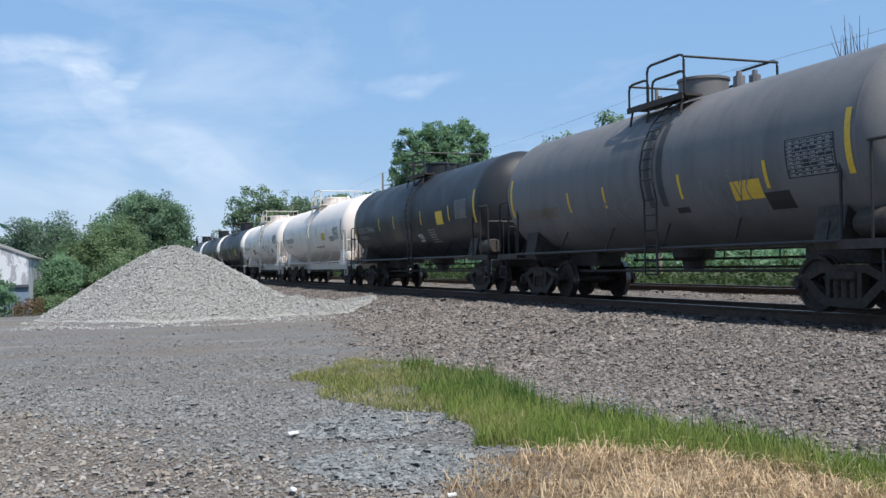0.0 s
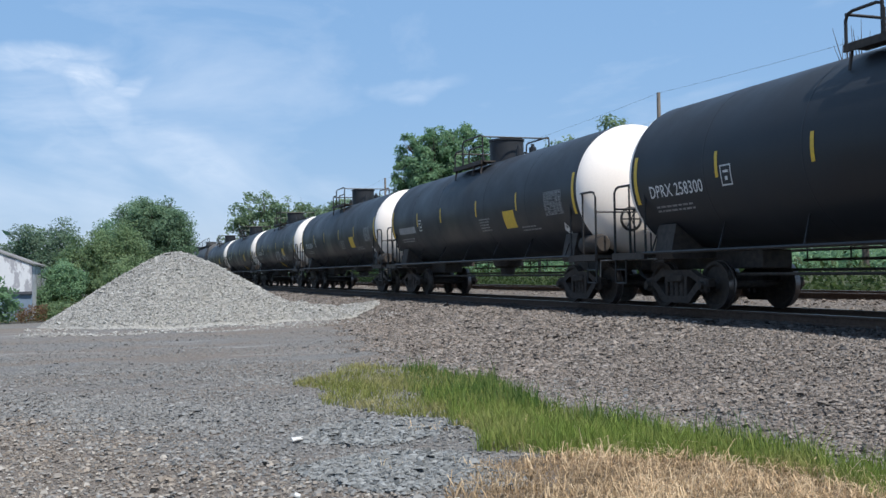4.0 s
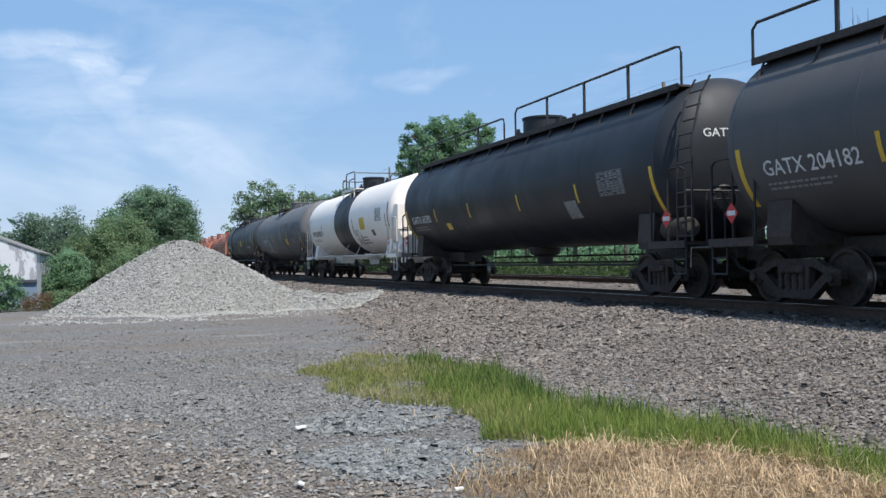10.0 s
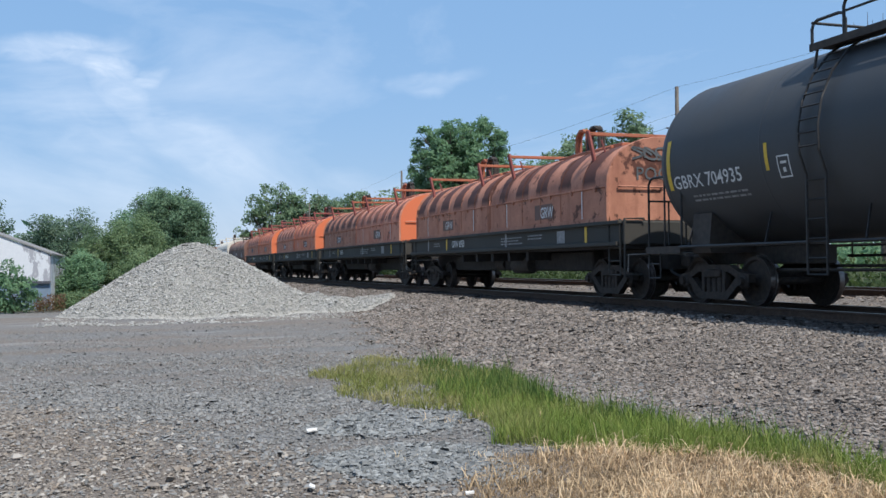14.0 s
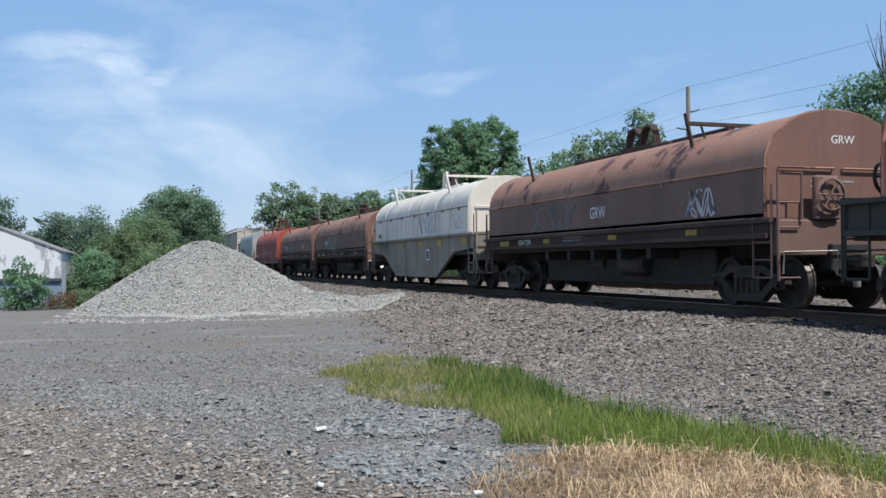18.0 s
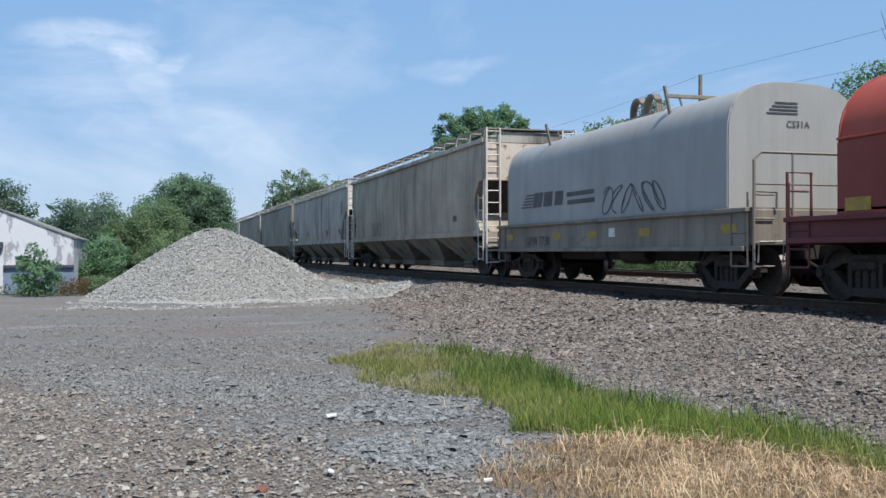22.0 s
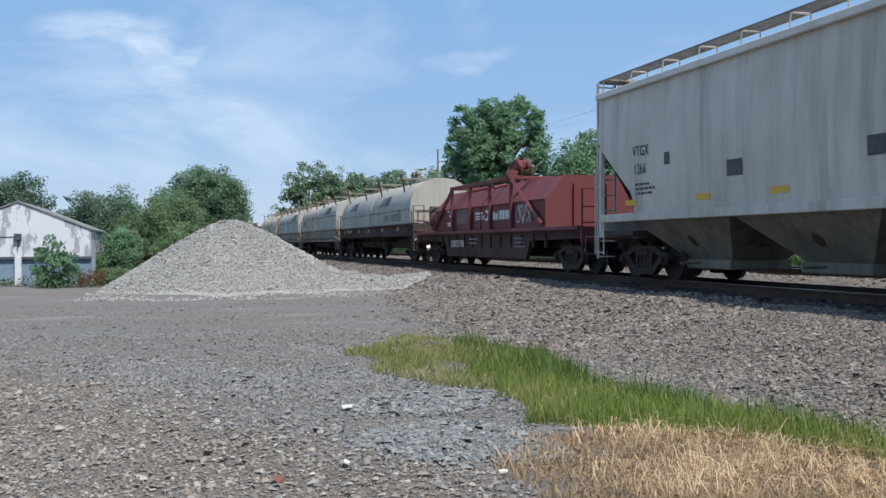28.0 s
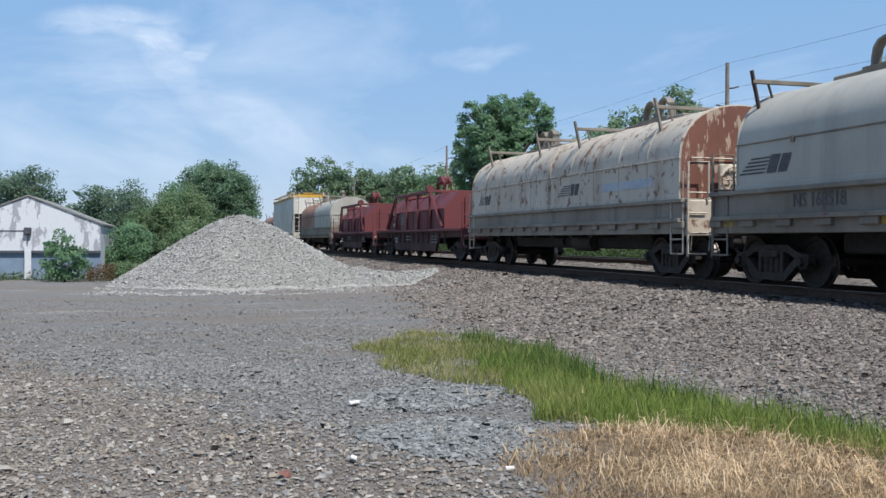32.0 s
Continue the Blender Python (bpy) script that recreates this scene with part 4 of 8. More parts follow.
def hood_outline(w, z0, zs, zt, boxy):
    """The outline of a coil hood across the car: upright sides to zs, a rounded top to zt."""
    pts = [(-w, z0), (w, z0), (w, zs)]
    for i in range(1, 18):
        a = math.pi * i / 18
        c, t = math.cos(a), math.sin(a)
        pts.append((w * math.copysign(abs(c) ** boxy, c), zs + (zt - zs) * t ** boxy))
    return pts + [(-w, zs)]


def lug(kind, zt, mid, rails, parent, beam=0.0):
    bm = box(bmesh.new(), -0.2, 0.2, mid - 1.5, mid + 1.5, zt - 0.02, zt + 0.1, 0.02)
    if beam:
        box(bm, -0.09, 0.09, mid - beam, mid + beam, zt - 0.02, zt + 0.13, 0.015)
    if kind == "tower":
        for s in (-1, 1):
            for e in (-1, 1):
                tube(bm, [(s * 0.36, mid + e * 0.66, zt + 0.02), (s * 0.27, mid + e * 0.40, zt + 0.84)], 0.065, 4)
        box(bm, -0.34, 0.34, mid - 0.5, mid + 0.5, zt + 0.80, zt + 0.90, 0.02)
        prism_x(bm, [(mid - 0.39, zt + 0.82), (mid - 0.39, zt + 0.62), (mid - 0.2, zt + 0.74), (mid + 0.2, zt + 0.74), (mid + 0.39, zt + 0.62), (mid + 0.39, zt + 0.82)], -0.3, -0.24)
    elif kind == "roller":
        box(bm, -0.13, 0.13, mid - 2.75, mid + 2.75, zt + 0.02, zt + 0.15, 0.015)
        for e in (-1, 1):
            for x in (-0.15, 0.15):
                prism_x(bm, [(mid + e * 0.28, zt + 0.1), (mid + e * 1.0, zt + 0.1), (mid + e * 0.28, zt + 0.52)], x - 0.025, x + 0.025)
        ring = [(0.0, mid + 0.3 * math.cos(radians(b)), zt + 0.38 + 0.3 * math.sin(radians(b))) for b in range(-20, 221, 20)]
        drum = bmesh.new()
        for x in (-0.14, -0.07, 0.0, 0.07, 0.14):
            tube(drum, [(x, py, pz) for _, py, pz in ring], 0.05, 6)
        part("lug_roller", drum, STEEL_DARK, parent)
    elif kind == "double":
        box(bm, -0.12, 0.12, mid - 1.9, mid + 0.9, zt + 0.02, zt + 0.13, 0.015)
        dark = bmesh.new()
        for target, c, xs in ((bm, mid + 0.36, (-0.05, 0.05)), (dark, mid - 0.32, (-0.06, 0.0, 0.06))):
            pts = [(c - 0.3, zt + 0.05), (c - 0.3, zt + 0.42)] + [(c + 0.3 * math.cos(radians(b)), zt + 0.42 + 0.3 * math.sin(radians(b))) for b in (155, 130, 105, 75, 50, 25)] + [(c + 0.3, zt + 0.42), (c + 0.3, zt + 0.05)]
            for x in xs:
                tube(target, [(x, py, pz) for py, pz in pts], 0.05, 5)
        part("lug_roller", dark, STEEL_DARK, parent)
    elif kind != "flat":
        for c in (mid - 0.34, mid + 0.34):
            pts = [(c - 0.30, zt + 0.05), (c - 0.28, zt + 0.32)] + [(c + 0.28 * math.cos(radians(b)), zt + 0.32 + 0.28 * math.sin(radians(b))) for b in (150, 120, 90, 60, 30)] + [(c + 0.28, zt + 0.32), (c + 0.30, zt + 0.05)]
            for x in (-0.06, 0.0, 0.06):
                tube(bm, [(x, py, pz) for py, pz in pts], 0.045, 5)
        box(bm, -0.2, 0.2, mid - 0.74, mid + 0.74, zt + 0.08, zt + 0.14)
    return part("lifting_lug", bm, rails, parent)


def coil_car(length, hoods, sill, rails, label, z=(1.12, 1.70, 2.5, 3.6), reach=1.15, sill_shape="flat", posts=(2.43,), lug_kind="arch", boxy=0.92, ends=None, under=None, guide=True, rib=1.2, shift=(0.0, 0.0), guide_m=None, rail_m=None, beam=0.0, bar=True, well=0.62, end_h=0.78, brake_end=-1, seam_r=0.026, end_low=0.92, edge_r=0.02, smooth_hood=False):
    """A coil car. z: the foot and top of the side sill, the hood's shoulder and its crown."""
    car = empty("coil_car")
    tagged(car, label, "coil car", "freight cars of the train")
    z0, z1, zs, zt = z
    half = length / 2
    w = 1.43
    y1 = half - 0.62
    under = under or UNDER_SHADE
    part("centre_sill", box(bmesh.new(), -0.4, 0.4, -half + 0.4, half - 0.4, 0.66, 1.12, 0.02), under, car)
    for s in (-1, 1):
        bm = bmesh.new()
        if sill_shape == "deep":
            prism_x(bm, [(-y1, z1), (y1, z1), (y1, 1.32), (4.75, 1.22), (2.75, 0.34), (-2.75, 0.34), (-4.75, 1.22), (-y1, 1.32)], s * 1.40 - 0.05, s * 1.40 + 0.05)
        else:
            box(bm, s * 1.41 - 0.05, s * 1.41 + 0.05, -y1, y1, z0, z1, 0.012)
        sp = part("side_sill", bm, sill, car)
        part("sill_flange", box(bmesh.new(), s * 1.46 - 0.09, s * 1.46 + 0.08, -y1 - 0.1, y1 + 0.1, z1 - 0.05, z1 + 0.03, 0.01), sill, sp)
        if sill_shape == "flat":
            part("sill_flange", box(bmesh.new(), s * 1.45 - 0.1, s * 1.45 + 0.1, -y1, y1, z0 - 0.06, z0 + 0.03, 0.01), sill, sp)
        if sill_shape == "notched":
            k = int(length / 1.1)
            for i in range(k + 1):
                y = -y1 + 0.1 + i * (2 * y1 - 0.2) / k
                part("sill_rib", box(bmesh.new(), s * 1.48 - 0.05, s * 1.48 + 0.05, y - 0.2, y + 0.2, z0 + 0.12, z0 + 0.26, 0.01), sill, sp)
            part("sill_flange", box(bmesh.new(), s * 1.47 - 0.1, s * 1.47 + 0.1, -y1, y1, z0 + 0.24, z0 + 0.32, 0.01), sill, sp)
    part("deck", box(bmesh.new(), -1.35, 1.35, -y1, y1, 1.12, 1.24), under, car)
    span = 2 * (half - reach)
    n = len(hoods)
    bar_z = 0.18 if lug_kind == "double" else 0.06
    for k, hm in enumerate(hoods):
        a = -span / 2 + k * span / n + (0.03 if k else 0)
        b = -span / 2 + (k + 1) * span / n - (0.03 if k < n - 1 else 0)
        mid = (a + b) / 2 + shift[k]
        sec = hood_outline(w, z1 + 0.04, zs, zt, boxy)
        h = part("hood", prism(bmesh.new(), sec, a, b), hm, car, smooth=28)
        m_ribs = max(2, round((b - a) / rib))
        for i in range(m_ribs + 1):
            if 0 < i < m_ribs and rib > 2:
                continue
            y = a + 0.04 + i * (b - a - 0.08) / m_ribs
            bm = bmesh.new()
            tube(bm, [(x * 1.004, y, zz + 0.004) for x, zz in sec[2:]] + [(-w * 1.004, y, z1 + 0.06)], edge_r if i in (0, m_ribs) else 0.012, 5)
            part("hood_rib", bm, hm, h)
        for s in () if smooth_hood else (-1, 1):
            bm = tube(bmesh.new(), [(s * (w + 0.012), a, zs + 0.01), (s * (w + 0.012), b, zs + 0.01)], seam_r, 5)
            for i in range(m_ribs):
                y = a + (i + 0.5) * (b - a) / m_ribs
                box(bm, s * (w + 0.02) - 0.02, s * (w + 0.02) + 0.02, y - 0.04, y + 0.04, zs - 0.08, zs + 0.03)
            part("hood_rail", bm, rail_m or hm, h)
            part("hood_foot", box(bmesh.new(), s * (w + 0.0) - 0.03, s * (w + 0.0) + 0.045, a, b, z1 + 0.03, z1 + 0.13, 0.01), hm, h)
        # grab rails on the hood's ends
        for y, s in () if smooth_hood else ((a - 0.06, -1), (b + 0.06, 1)):
            bm = tube(bmesh.new(), [(-1.2, y - 0.04 * s, zs), (-1.2, y, zs), (-0.1, y, zs), (-0.1, y - 0.04 * s, zs)], 0.02, 5)
            tube(bm, [(0.1, y - 0.04 * s, zs), (0.1, y, zs), (1.2, y, zs), (1.2, y - 0.04 * s, zs)], 0.02, 5)
            part("end_grab_rail", bm, hm, h)
        if guide:
            lug(lug_kind, zt, mid, rails, h, beam)
            for d in posts:
                for e in (-1, 1):
                    y = mid + e * d
                    for s in (-1, 1):
                        lean = [(s * 1.08, y, zs + (zt - zs) * 0.40), (s * 1.3, y, zt + 0.3)]
                        g = part("guide_post", tube(bmesh.new(), lean, 0.055 if lug_kind == "double" else 0.042, 5), guide_m or rails, h)
                        part("guide_brace", tube(bmesh.new(), [(s * 0.95, y, zt + 0.1), (s * 0.82, y, zs + (zt - zs) * 0.74)], 0.025, 5), guide_m or rails, g)
                    if bar or e < 0:
                        part("guide_bar", box(bmesh.new(), -1.28, 1.28, y - 0.04, y + 0.04, zt + bar_z, zt + bar_z + 0.08, 0.01), rails, h)
    for s in (-1, 1):
        bm = box(bmesh.new(), -1.42, 1.42, s * (y1 - 0.05), s * (y1 + 0.12), end_low, z1, 0.02)
        part("end_sill", bm, ends or sill, car)
        part("end_deck", box(bmesh.new(), -1.4, 1.4, s * (half - reach + 0.02), s * (y1 + 0.1), z1 - 0.04, z1 + 0.03), ends or sill, car)
        for e in (-1, 1):
            bm = tube(bmesh.new(), [(e * 1.42, s * (y1 + 0.16), 0.5), (e * 1.42, s * (y1 + 0.16), z1 + end_h), (e * 0.95, s * (y1 + 0.16), z1 + end_h), (e * 0.95, s * (y1 + 0.16), z1)], 0.028)
            for i in range(4 if end_h > 0.2 else 2):
                zz = 0.55 + i * 0.42
                tube(bm, [(e * 1.42, s * (y1 + 0.16), zz), (e * 1.0, s * (y1 + 0.16), zz)], 0.018, 4)
            part("end_ladder", bm, ends or rails, car)
            bm = tube(bmesh.new(), [(e * 1.47, s * (y1 - 0.45), 0.55), (e * 1.47, s * (y1 - 0.45), z1)], 0.022)
            tube(bm, [(e * 1.47, s * (y1 + 0.05), 0.55), (e * 1.47, s * (y1 + 0.05), z1 + min(0.6, end_h))], 0.022)
            for zz in (0.55, 0.85, 1.15):
                tube(bm, [(e * 1.47, s * (y1 - 0.45), zz), (e * 1.47, s * (y1 + 0.05), zz)], 0.018, 4)
            part("sill_step", bm, ends or rails, car)
    e = brake_end
    bw = lathe(bmesh.new(), [(e * (y1 + d), q) for d, q in ((0.30, 0.26), (0.27, 0.31), (0.24, 0.26), (0.27, 0.25), (0.30, 0.26))], z1 + 0.42, 22, -0.45)
    for k in range(3):
        a = k * math.pi / 3
        tube(bw, [(-0.45 - 0.27 * math.cos(a), e * (y1 + 0.27), z1 + 0.42 - 0.27 * math.sin(a)), (-0.45 + 0.27 * math.cos(a), e * (y1 + 0.27), z1 + 0.42 + 0.27 * math.sin(a))], 0.016, 4)
    part("hand_brake_wheel", bw, ends or rails, car)
    part("hand_brake_box", box(bmesh.new(), -0.7, -0.2, min(e * (y1 + 0.2), e * (y1 + 0.08)), max(e * (y1 + 0.2), e * (y1 + 0.08)), z1, z1 + 0.75, 0.03), ends or rails, car)
    ttr = half - 1.85
    part("underframe", box(bmesh.new(), -0.7, 0.7, -ttr + 1.5, ttr - 1.5, well, 1.1, 0.03), under, car)
    part("brake_pipe", tube(bmesh.new(), [(0.5, -ttr + 1.2, 0.62), (0.5, ttr - 1.2, 0.62)], 0.035), STEEL_DARK, car)
    part("air_reservoir", lathe(bmesh.new(), [(-1.6, 0), (-1.6, 0.2), (-1.5, 0.25), (-0.5, 0.25), (-0.4, 0.2), (-0.4, 0)], 0.78, 14, -0.75), STEEL_DARK, car, smooth=40)
    part("brake_cylinder", lathe(bmesh.new(), [(0.6, 0), (0.6, 0.18), (1.3, 0.18), (1.3, 0.06), (1.9, 0.06), (1.9, 0)], 0.8, 12, -0.6), STEEL_DARK, car)
    for y in (-2.6, -1.3, 0.0, 1.3, 2.6):
        part("cross_bearer", box(bmesh.new(), -1.36, 1.36, y - 0.09, y + 0.09, 0.9, 1.14), under, car)
    truck(car, -ttr)
    truck(car, ttr)
    couplers(car, half)
    return car, Side(car, x=-w - 0.002), Side(car, x=-1.465)


def shield_coil_car(length, paint_, label):
    """A coil car with a low slope-sided hood inside an outer frame of posts and rails."""
    car = empty("coil_car")
    tagged(car, label, "coil car", "freight cars of the train")
    half = length / 2
    y1 = half - 0.62
    hw = half - 3.05
    part("centre_sill", box(bmesh.new(), -0.4, 0.4, -half + 0.4, half - 0.4, 0.66, 1.12, 0.02), STEEL_DARK, car)
    for s in (-1, 1):
        sp = part("side_sill", prism_x(bmesh.new(), [(-y1, 1.2), (y1, 1.2), (y1, 0.95), (hw * 0.78, 0.9), (hw * 0.72, 0.36), (-hw * 0.72, 0.36), (-hw * 0.78, 0.9), (-y1, 0.95)], s * 1.3 - 0.05, s * 1.3 + 0.05), FRAME_MAROON, car)
        part("sill_flange", box(bmesh.new(), s * 1.46 - 0.06, s * 1.46 + 0.06, -y1, y1, 1.17, 1.27, 0.01), paint_, sp)
        k = 12
        for i in range(k + 1):
            y = -hw + 2 * hw * i / k
            part("sill_rib", box(bmesh.new(), s * 1.36 - 0.04, s * 1.36 + 0.04, y - 0.04, y + 0.04, 0.7, 1.17), FRAME_MAROON, sp)
    part("deck", box(bmesh.new(), -1.4, 1.4, -y1, y1, 1.1, 1.2), FRAME_MAROON, car)
    sec = [(-1.38, 1.22), (1.38, 1.22), (1.38, 2.06), (0.78, 2.74), (-0.78, 2.74), (-1.38, 2.06)]
    h = part("hood", prism(bmesh.new(), sec, -hw, hw), paint_, car)
    for s in (-1, 1):
        part("hood_rail", tube(bmesh.new(), [(s * 1.4, -hw, 2.06), (s * 1.4, hw, 2.06)], 0.03, 5), paint_, h)
    for y in (-hw * 0.5, 0, hw * 0.5):
        bm = tube(bmesh.new(), [(1.4, y, 1.24), (1.4, y, 2.07), (0.79, y, 2.76), (-0.79, y, 2.76), (-1.4, y, 2.07), (-1.4, y, 1.24)], 0.018, 4)
        part("hood_rib", bm, paint_, h)
    bm = bmesh.new()
    for s in (-1, 1):
        tube(bm, [(s * 0.16, 0.62, 2.76), (s * 0.16, 0.25, 3.5), (s * 0.16, -0.2, 3.62), (s * 0.16, -0.62, 3.35), (s * 0.16, -0.7, 2.76)], 0.07, 6)
    box(bm, -0.2, 0.2, -0.35, 0.35, 3.3, 3.6, 0.05)
    box(bm, -0.22, 0.22, -1.2, 1.2, 2.74, 2.86, 0.02)
    part("lifting_lug", bm, paint_, h)
    fr = 3.1
    for s in (-1, 1):
        f = part("frame_rail", box(bmesh.new(), s * 1.45 - 0.06, s * 1.45 + 0.06, -fr - 0.1, fr + 0.1, 2.74, 2.87, 0.015), paint_, car)
        for y in (-fr, -1.1, 0.95, fr):
            part("frame_post", box(bmesh.new(), s * 1.45 - 0.05, s * 1.45 + 0.05, y - 0.06, y + 0.06, 1.25, 2.76, 0.012), paint_, f)
        for e in (-1, 1):
            bm = tube(bmesh.new(), [(s * 1.45, e * fr, 2.78), (s * 1.45, e * (hw - 0.05), 1.36)], 0.065, 4)
            part("frame_brace", bm, paint_, f)
            tube_b = tube(bmesh.new(), [(s * 1.42, e * 1.4, 2.6), (s * 0.8, e * 0.9, 2.74)], 0.05, 4)
            part("frame_tie", tube_b, paint_, f)
        lugb = lathe(bmesh.new(), [(-fr - 0.12, 0), (-fr - 0.12, 0.16), (-fr + 0.12, 0.16), (-fr + 0.12, 0)], 2.9, 12, s * 1.45)
        part("frame_roller", lugb, paint_, f)
    for s in (-1, 1):
        part("frame_cross_bar", box(bmesh.new(), -1.38, 1.38, s * fr - 0.06, s * fr + 0.06, 2.76, 2.87, 0.012), paint_, car)
        part("end_sill", box(bmesh.new(), -1.42, 1.42, s * (y1 - 0.05), s * (y1 + 0.12), 0.85, 1.25, 0.02), paint_, car)
        for e in (-1, 1):
            bm = tube(bmesh.new(), [(e * 1.42, s * (y1 + 0.1), 0.5), (e * 1.42, s * (y1 + 0.1), 2.2), (e * 0.9, s * (y1 + 0.1), 2.2), (e * 0.9, s * (y1 + 0.1), 1.2)], 0.028)
            for i in range(4):
                tube(bm, [(e * 1.42, s * (y1 + 0.1), 0.55 + i * 0.4), (e * 1.0, s * (y1 + 0.1), 0.55 + i * 0.4)], 0.018, 4)
            part("end_ladder", bm, paint_, car)
        for x in (-0.5, 0.5):
            part("end_post", box(bmesh.new(), x - 0.05, x + 0.05, s * hw, s * (hw + 0.08), 1.3, 2.5), paint_, car)
    bw = lathe(bmesh.new(), [(y1 + 0.24, 0.26), (y1 + 0.27, 0.31), (y1 + 0.30, 0.26), (y1 + 0.27, 0.25), (y1 + 0.24, 0.26)], 1.85, 22, -0.5)
    part("hand_brake_wheel", bw, paint_, car)
    ttr = half - 2.0
    truck(car, -ttr)
    truck(car, ttr)
    couplers(car, half)
    return car, Side(car, x=-1.382), Side(car, x=-1.402)


def hopper_car(length, body, roof, label, bays=4, eave=4.25, top=4.58, sill=1.46, cut="slant", ladder=None, end=None, walk_m=None):
    """A covered hopper. cut: the shape of the opening in the side sheets at both ends."""
    car = empty("hopper_car")
    tagged(car, label, "covered hopper car", "freight cars of the train")
    half = length / 2
    y1 = half - 0.62
    ys_ = y1 - 1.75
    lad = ladder or roof
    w = 1.57
    nz = 12
    bm = bmesh.new()

    def end_y(z):
        if cut == "round":
            t = min(1.0, max(0.0, (z - sill) / (3.05 - sill)))
            return ys_ + (y1 - ys_) * (0.78 - 0.30 * math.sin(math.pi * t)) if t < 1 else y1
        return ys_ + (y1 - ys_) * min(1.0, max(0.0, (z - sill - 0.40) / 1.3))

    zz = [sill + (eave - sill) * i / (nz - 1) for i in range(nz)]
    if cut == "round":
        zz = sorted(zz + [3.049, 3.051])
    rows = []
    for z in zz:
        u = (z - sill) / (eave - sill)
        xw = w - 0.06 + 0.06 * (1 - (2 * u - 1) ** 2)
        e = end_y(z)
        rows.append([bm.verts.new(p) for p in ((-xw, -e, z), (-xw, -e * 0.5, z), (-xw, 0, z), (-xw, e * 0.5, z), (-xw, e, z), (xw, e, z), (xw, e * 0.5, z), (xw, 0, z), (xw, -e * 0.5, z), (xw, -e, z))])
    for a, b in zip(rows, rows[1:]):
        for i in range(10):
            bm.faces.new((a[i], a[(i + 1) % 10], b[(i + 1) % 10], b[i]))
    bm.faces.new(rows[0][::-1])
    bm.faces.new(rows[-1])
    part("body", bm, body, car, smooth=32)
    for s in (-1, 1):
        part("end_wall", box(bmesh.new(), -w + 0.08, w - 0.08, s * (y1 + 0.004), s * (y1 + 0.03), 3.06, eave - 0.03), end or body, car)
    sec = [(-w + 0.02, eave), (w - 0.02, eave), (w - 0.02, eave + 0.06)] + [(w * math.cos(math.pi * i / 12) * 0.98, eave + 0.06 + (top - eave - 0.06) * math.sin(math.pi * i / 12)) for i in range(1, 12)] + [(-w + 0.02, eave + 0.06)]
    part("roof", prism(bmesh.new(), sec, -y1 - 0.02, y1 + 0.02), roof, car, smooth=28)
    for s in (-1, 1):
        part("roof_edge", box(bmesh.new(), s * w - 0.05, s * w + 0.05, -y1 - 0.03, y1 + 0.03, eave - 0.02, eave + 0.12, 0.012), roof, car)
        part("side_sill", box(bmesh.new(), s * 1.52 - 0.07, s * 1.52 + 0.07, -y1 + 0.15, y1 - 0.15, sill - 0.15, sill + 0.03, 0.012), body, car)
        bm = bmesh.new()
        for x in (-0.2, 0.2):
            box(bm, s * 1.28 + x - 0.015, s * 1.28 + x + 0.015, -y1 - 0.1, y1 + 0.1, top + 0.085, top + 0.125)
        wk = part("roof_walkway", bm, walk_m or FRAME_GREY, car, "grated running board")
        bm = bmesh.new()
        for i in range(8):
            x = s * 1.28 - 0.16 + i * 0.32 / 7
            box(bm, x - 0.006, x + 0.006, -y1 - 0.1, y1 + 0.1, top + 0.10, top + 0.112)
        part("walkway_grating", bm, FRAME_GREY, wk, "open grey steel grating")
        n = int(length / 1.45)
        for i in range(n + 1):
            y = -y1 + 0.1 + i * (2 * y1 - 0.2) / n
            part("walkway_bracket", tube(bmesh.new(), [(s * 1.5, y, eave + 0.1), (s * 1.46, y, top + 0.09), (s * 1.08, y, top + 0.09), (s * 1.06, y, eave + 0.2)], 0.022, 4), walk_m or HOPPER_LIGHT, wk)
    for e in (-1, 1):
        part("end_walkway", box(bmesh.new(), -1.45, 1.45, e * (y1 - 0.45), e * (y1 + 0.12), top + 0.06, top + 0.1), walk_m or FRAME_GREY, car)
    hatches = bays + 2
    for k in range(hatches):
        y = -y1 + 1.6 + k * (2 * y1 - 3.2) / (hatches - 1)
        part("roof_hatch", lathe_z(bmesh.new(), [(0, 0.5), (0.1, 0.5), (0.16, 0.4), (0.18, 0)], top - 0.03, 0, y, 14), roof, car, smooth=40)
    span = 2 * ys_ + 0.7
    for k in range(bays):
        c = -span / 2 + span * (k + 0.5) / bays
        hw = span / bays / 2 - 0.02
        bm = bmesh.new()
        a = [bm.verts.new(p) for p in ((-1.45, c - hw, sill - 0.1), (1.45, c - hw, sill - 0.1), (1.45, c + hw, sill - 0.1), (-1.45, c + hw, sill - 0.1))]
        q = hw * 0.42
        b = [bm.verts.new(p) for p in ((-0.62, c - q, 0.48), (0.62, c - q, 0.48), (0.62, c + q, 0.48), (-0.62, c + q, 0.48))]
        for i in range(4):
            bm.faces.new((a[i], a[(i + 1) % 4], b[(i + 1) % 4], b[i]))
        bm.faces.new(b)
        bm.faces.new(a)
        bay = part("hopper_bay", bm, BAY_DIRT, car)
        bm = box(bmesh.new(), -0.72, 0.72, c - q - 0.05, c + q + 0.05, 0.28, 0.48, 0.02)
        tube(bm, [(-1.2, c + 0.2, 0.4), (1.2, c + 0.2, 0.4)], 0.03)
        part("outlet_gate", bm, BAY_DIRT, bay)
        bm = bmesh.new()
        zc_, yc_ = 0.86, c + 0.05
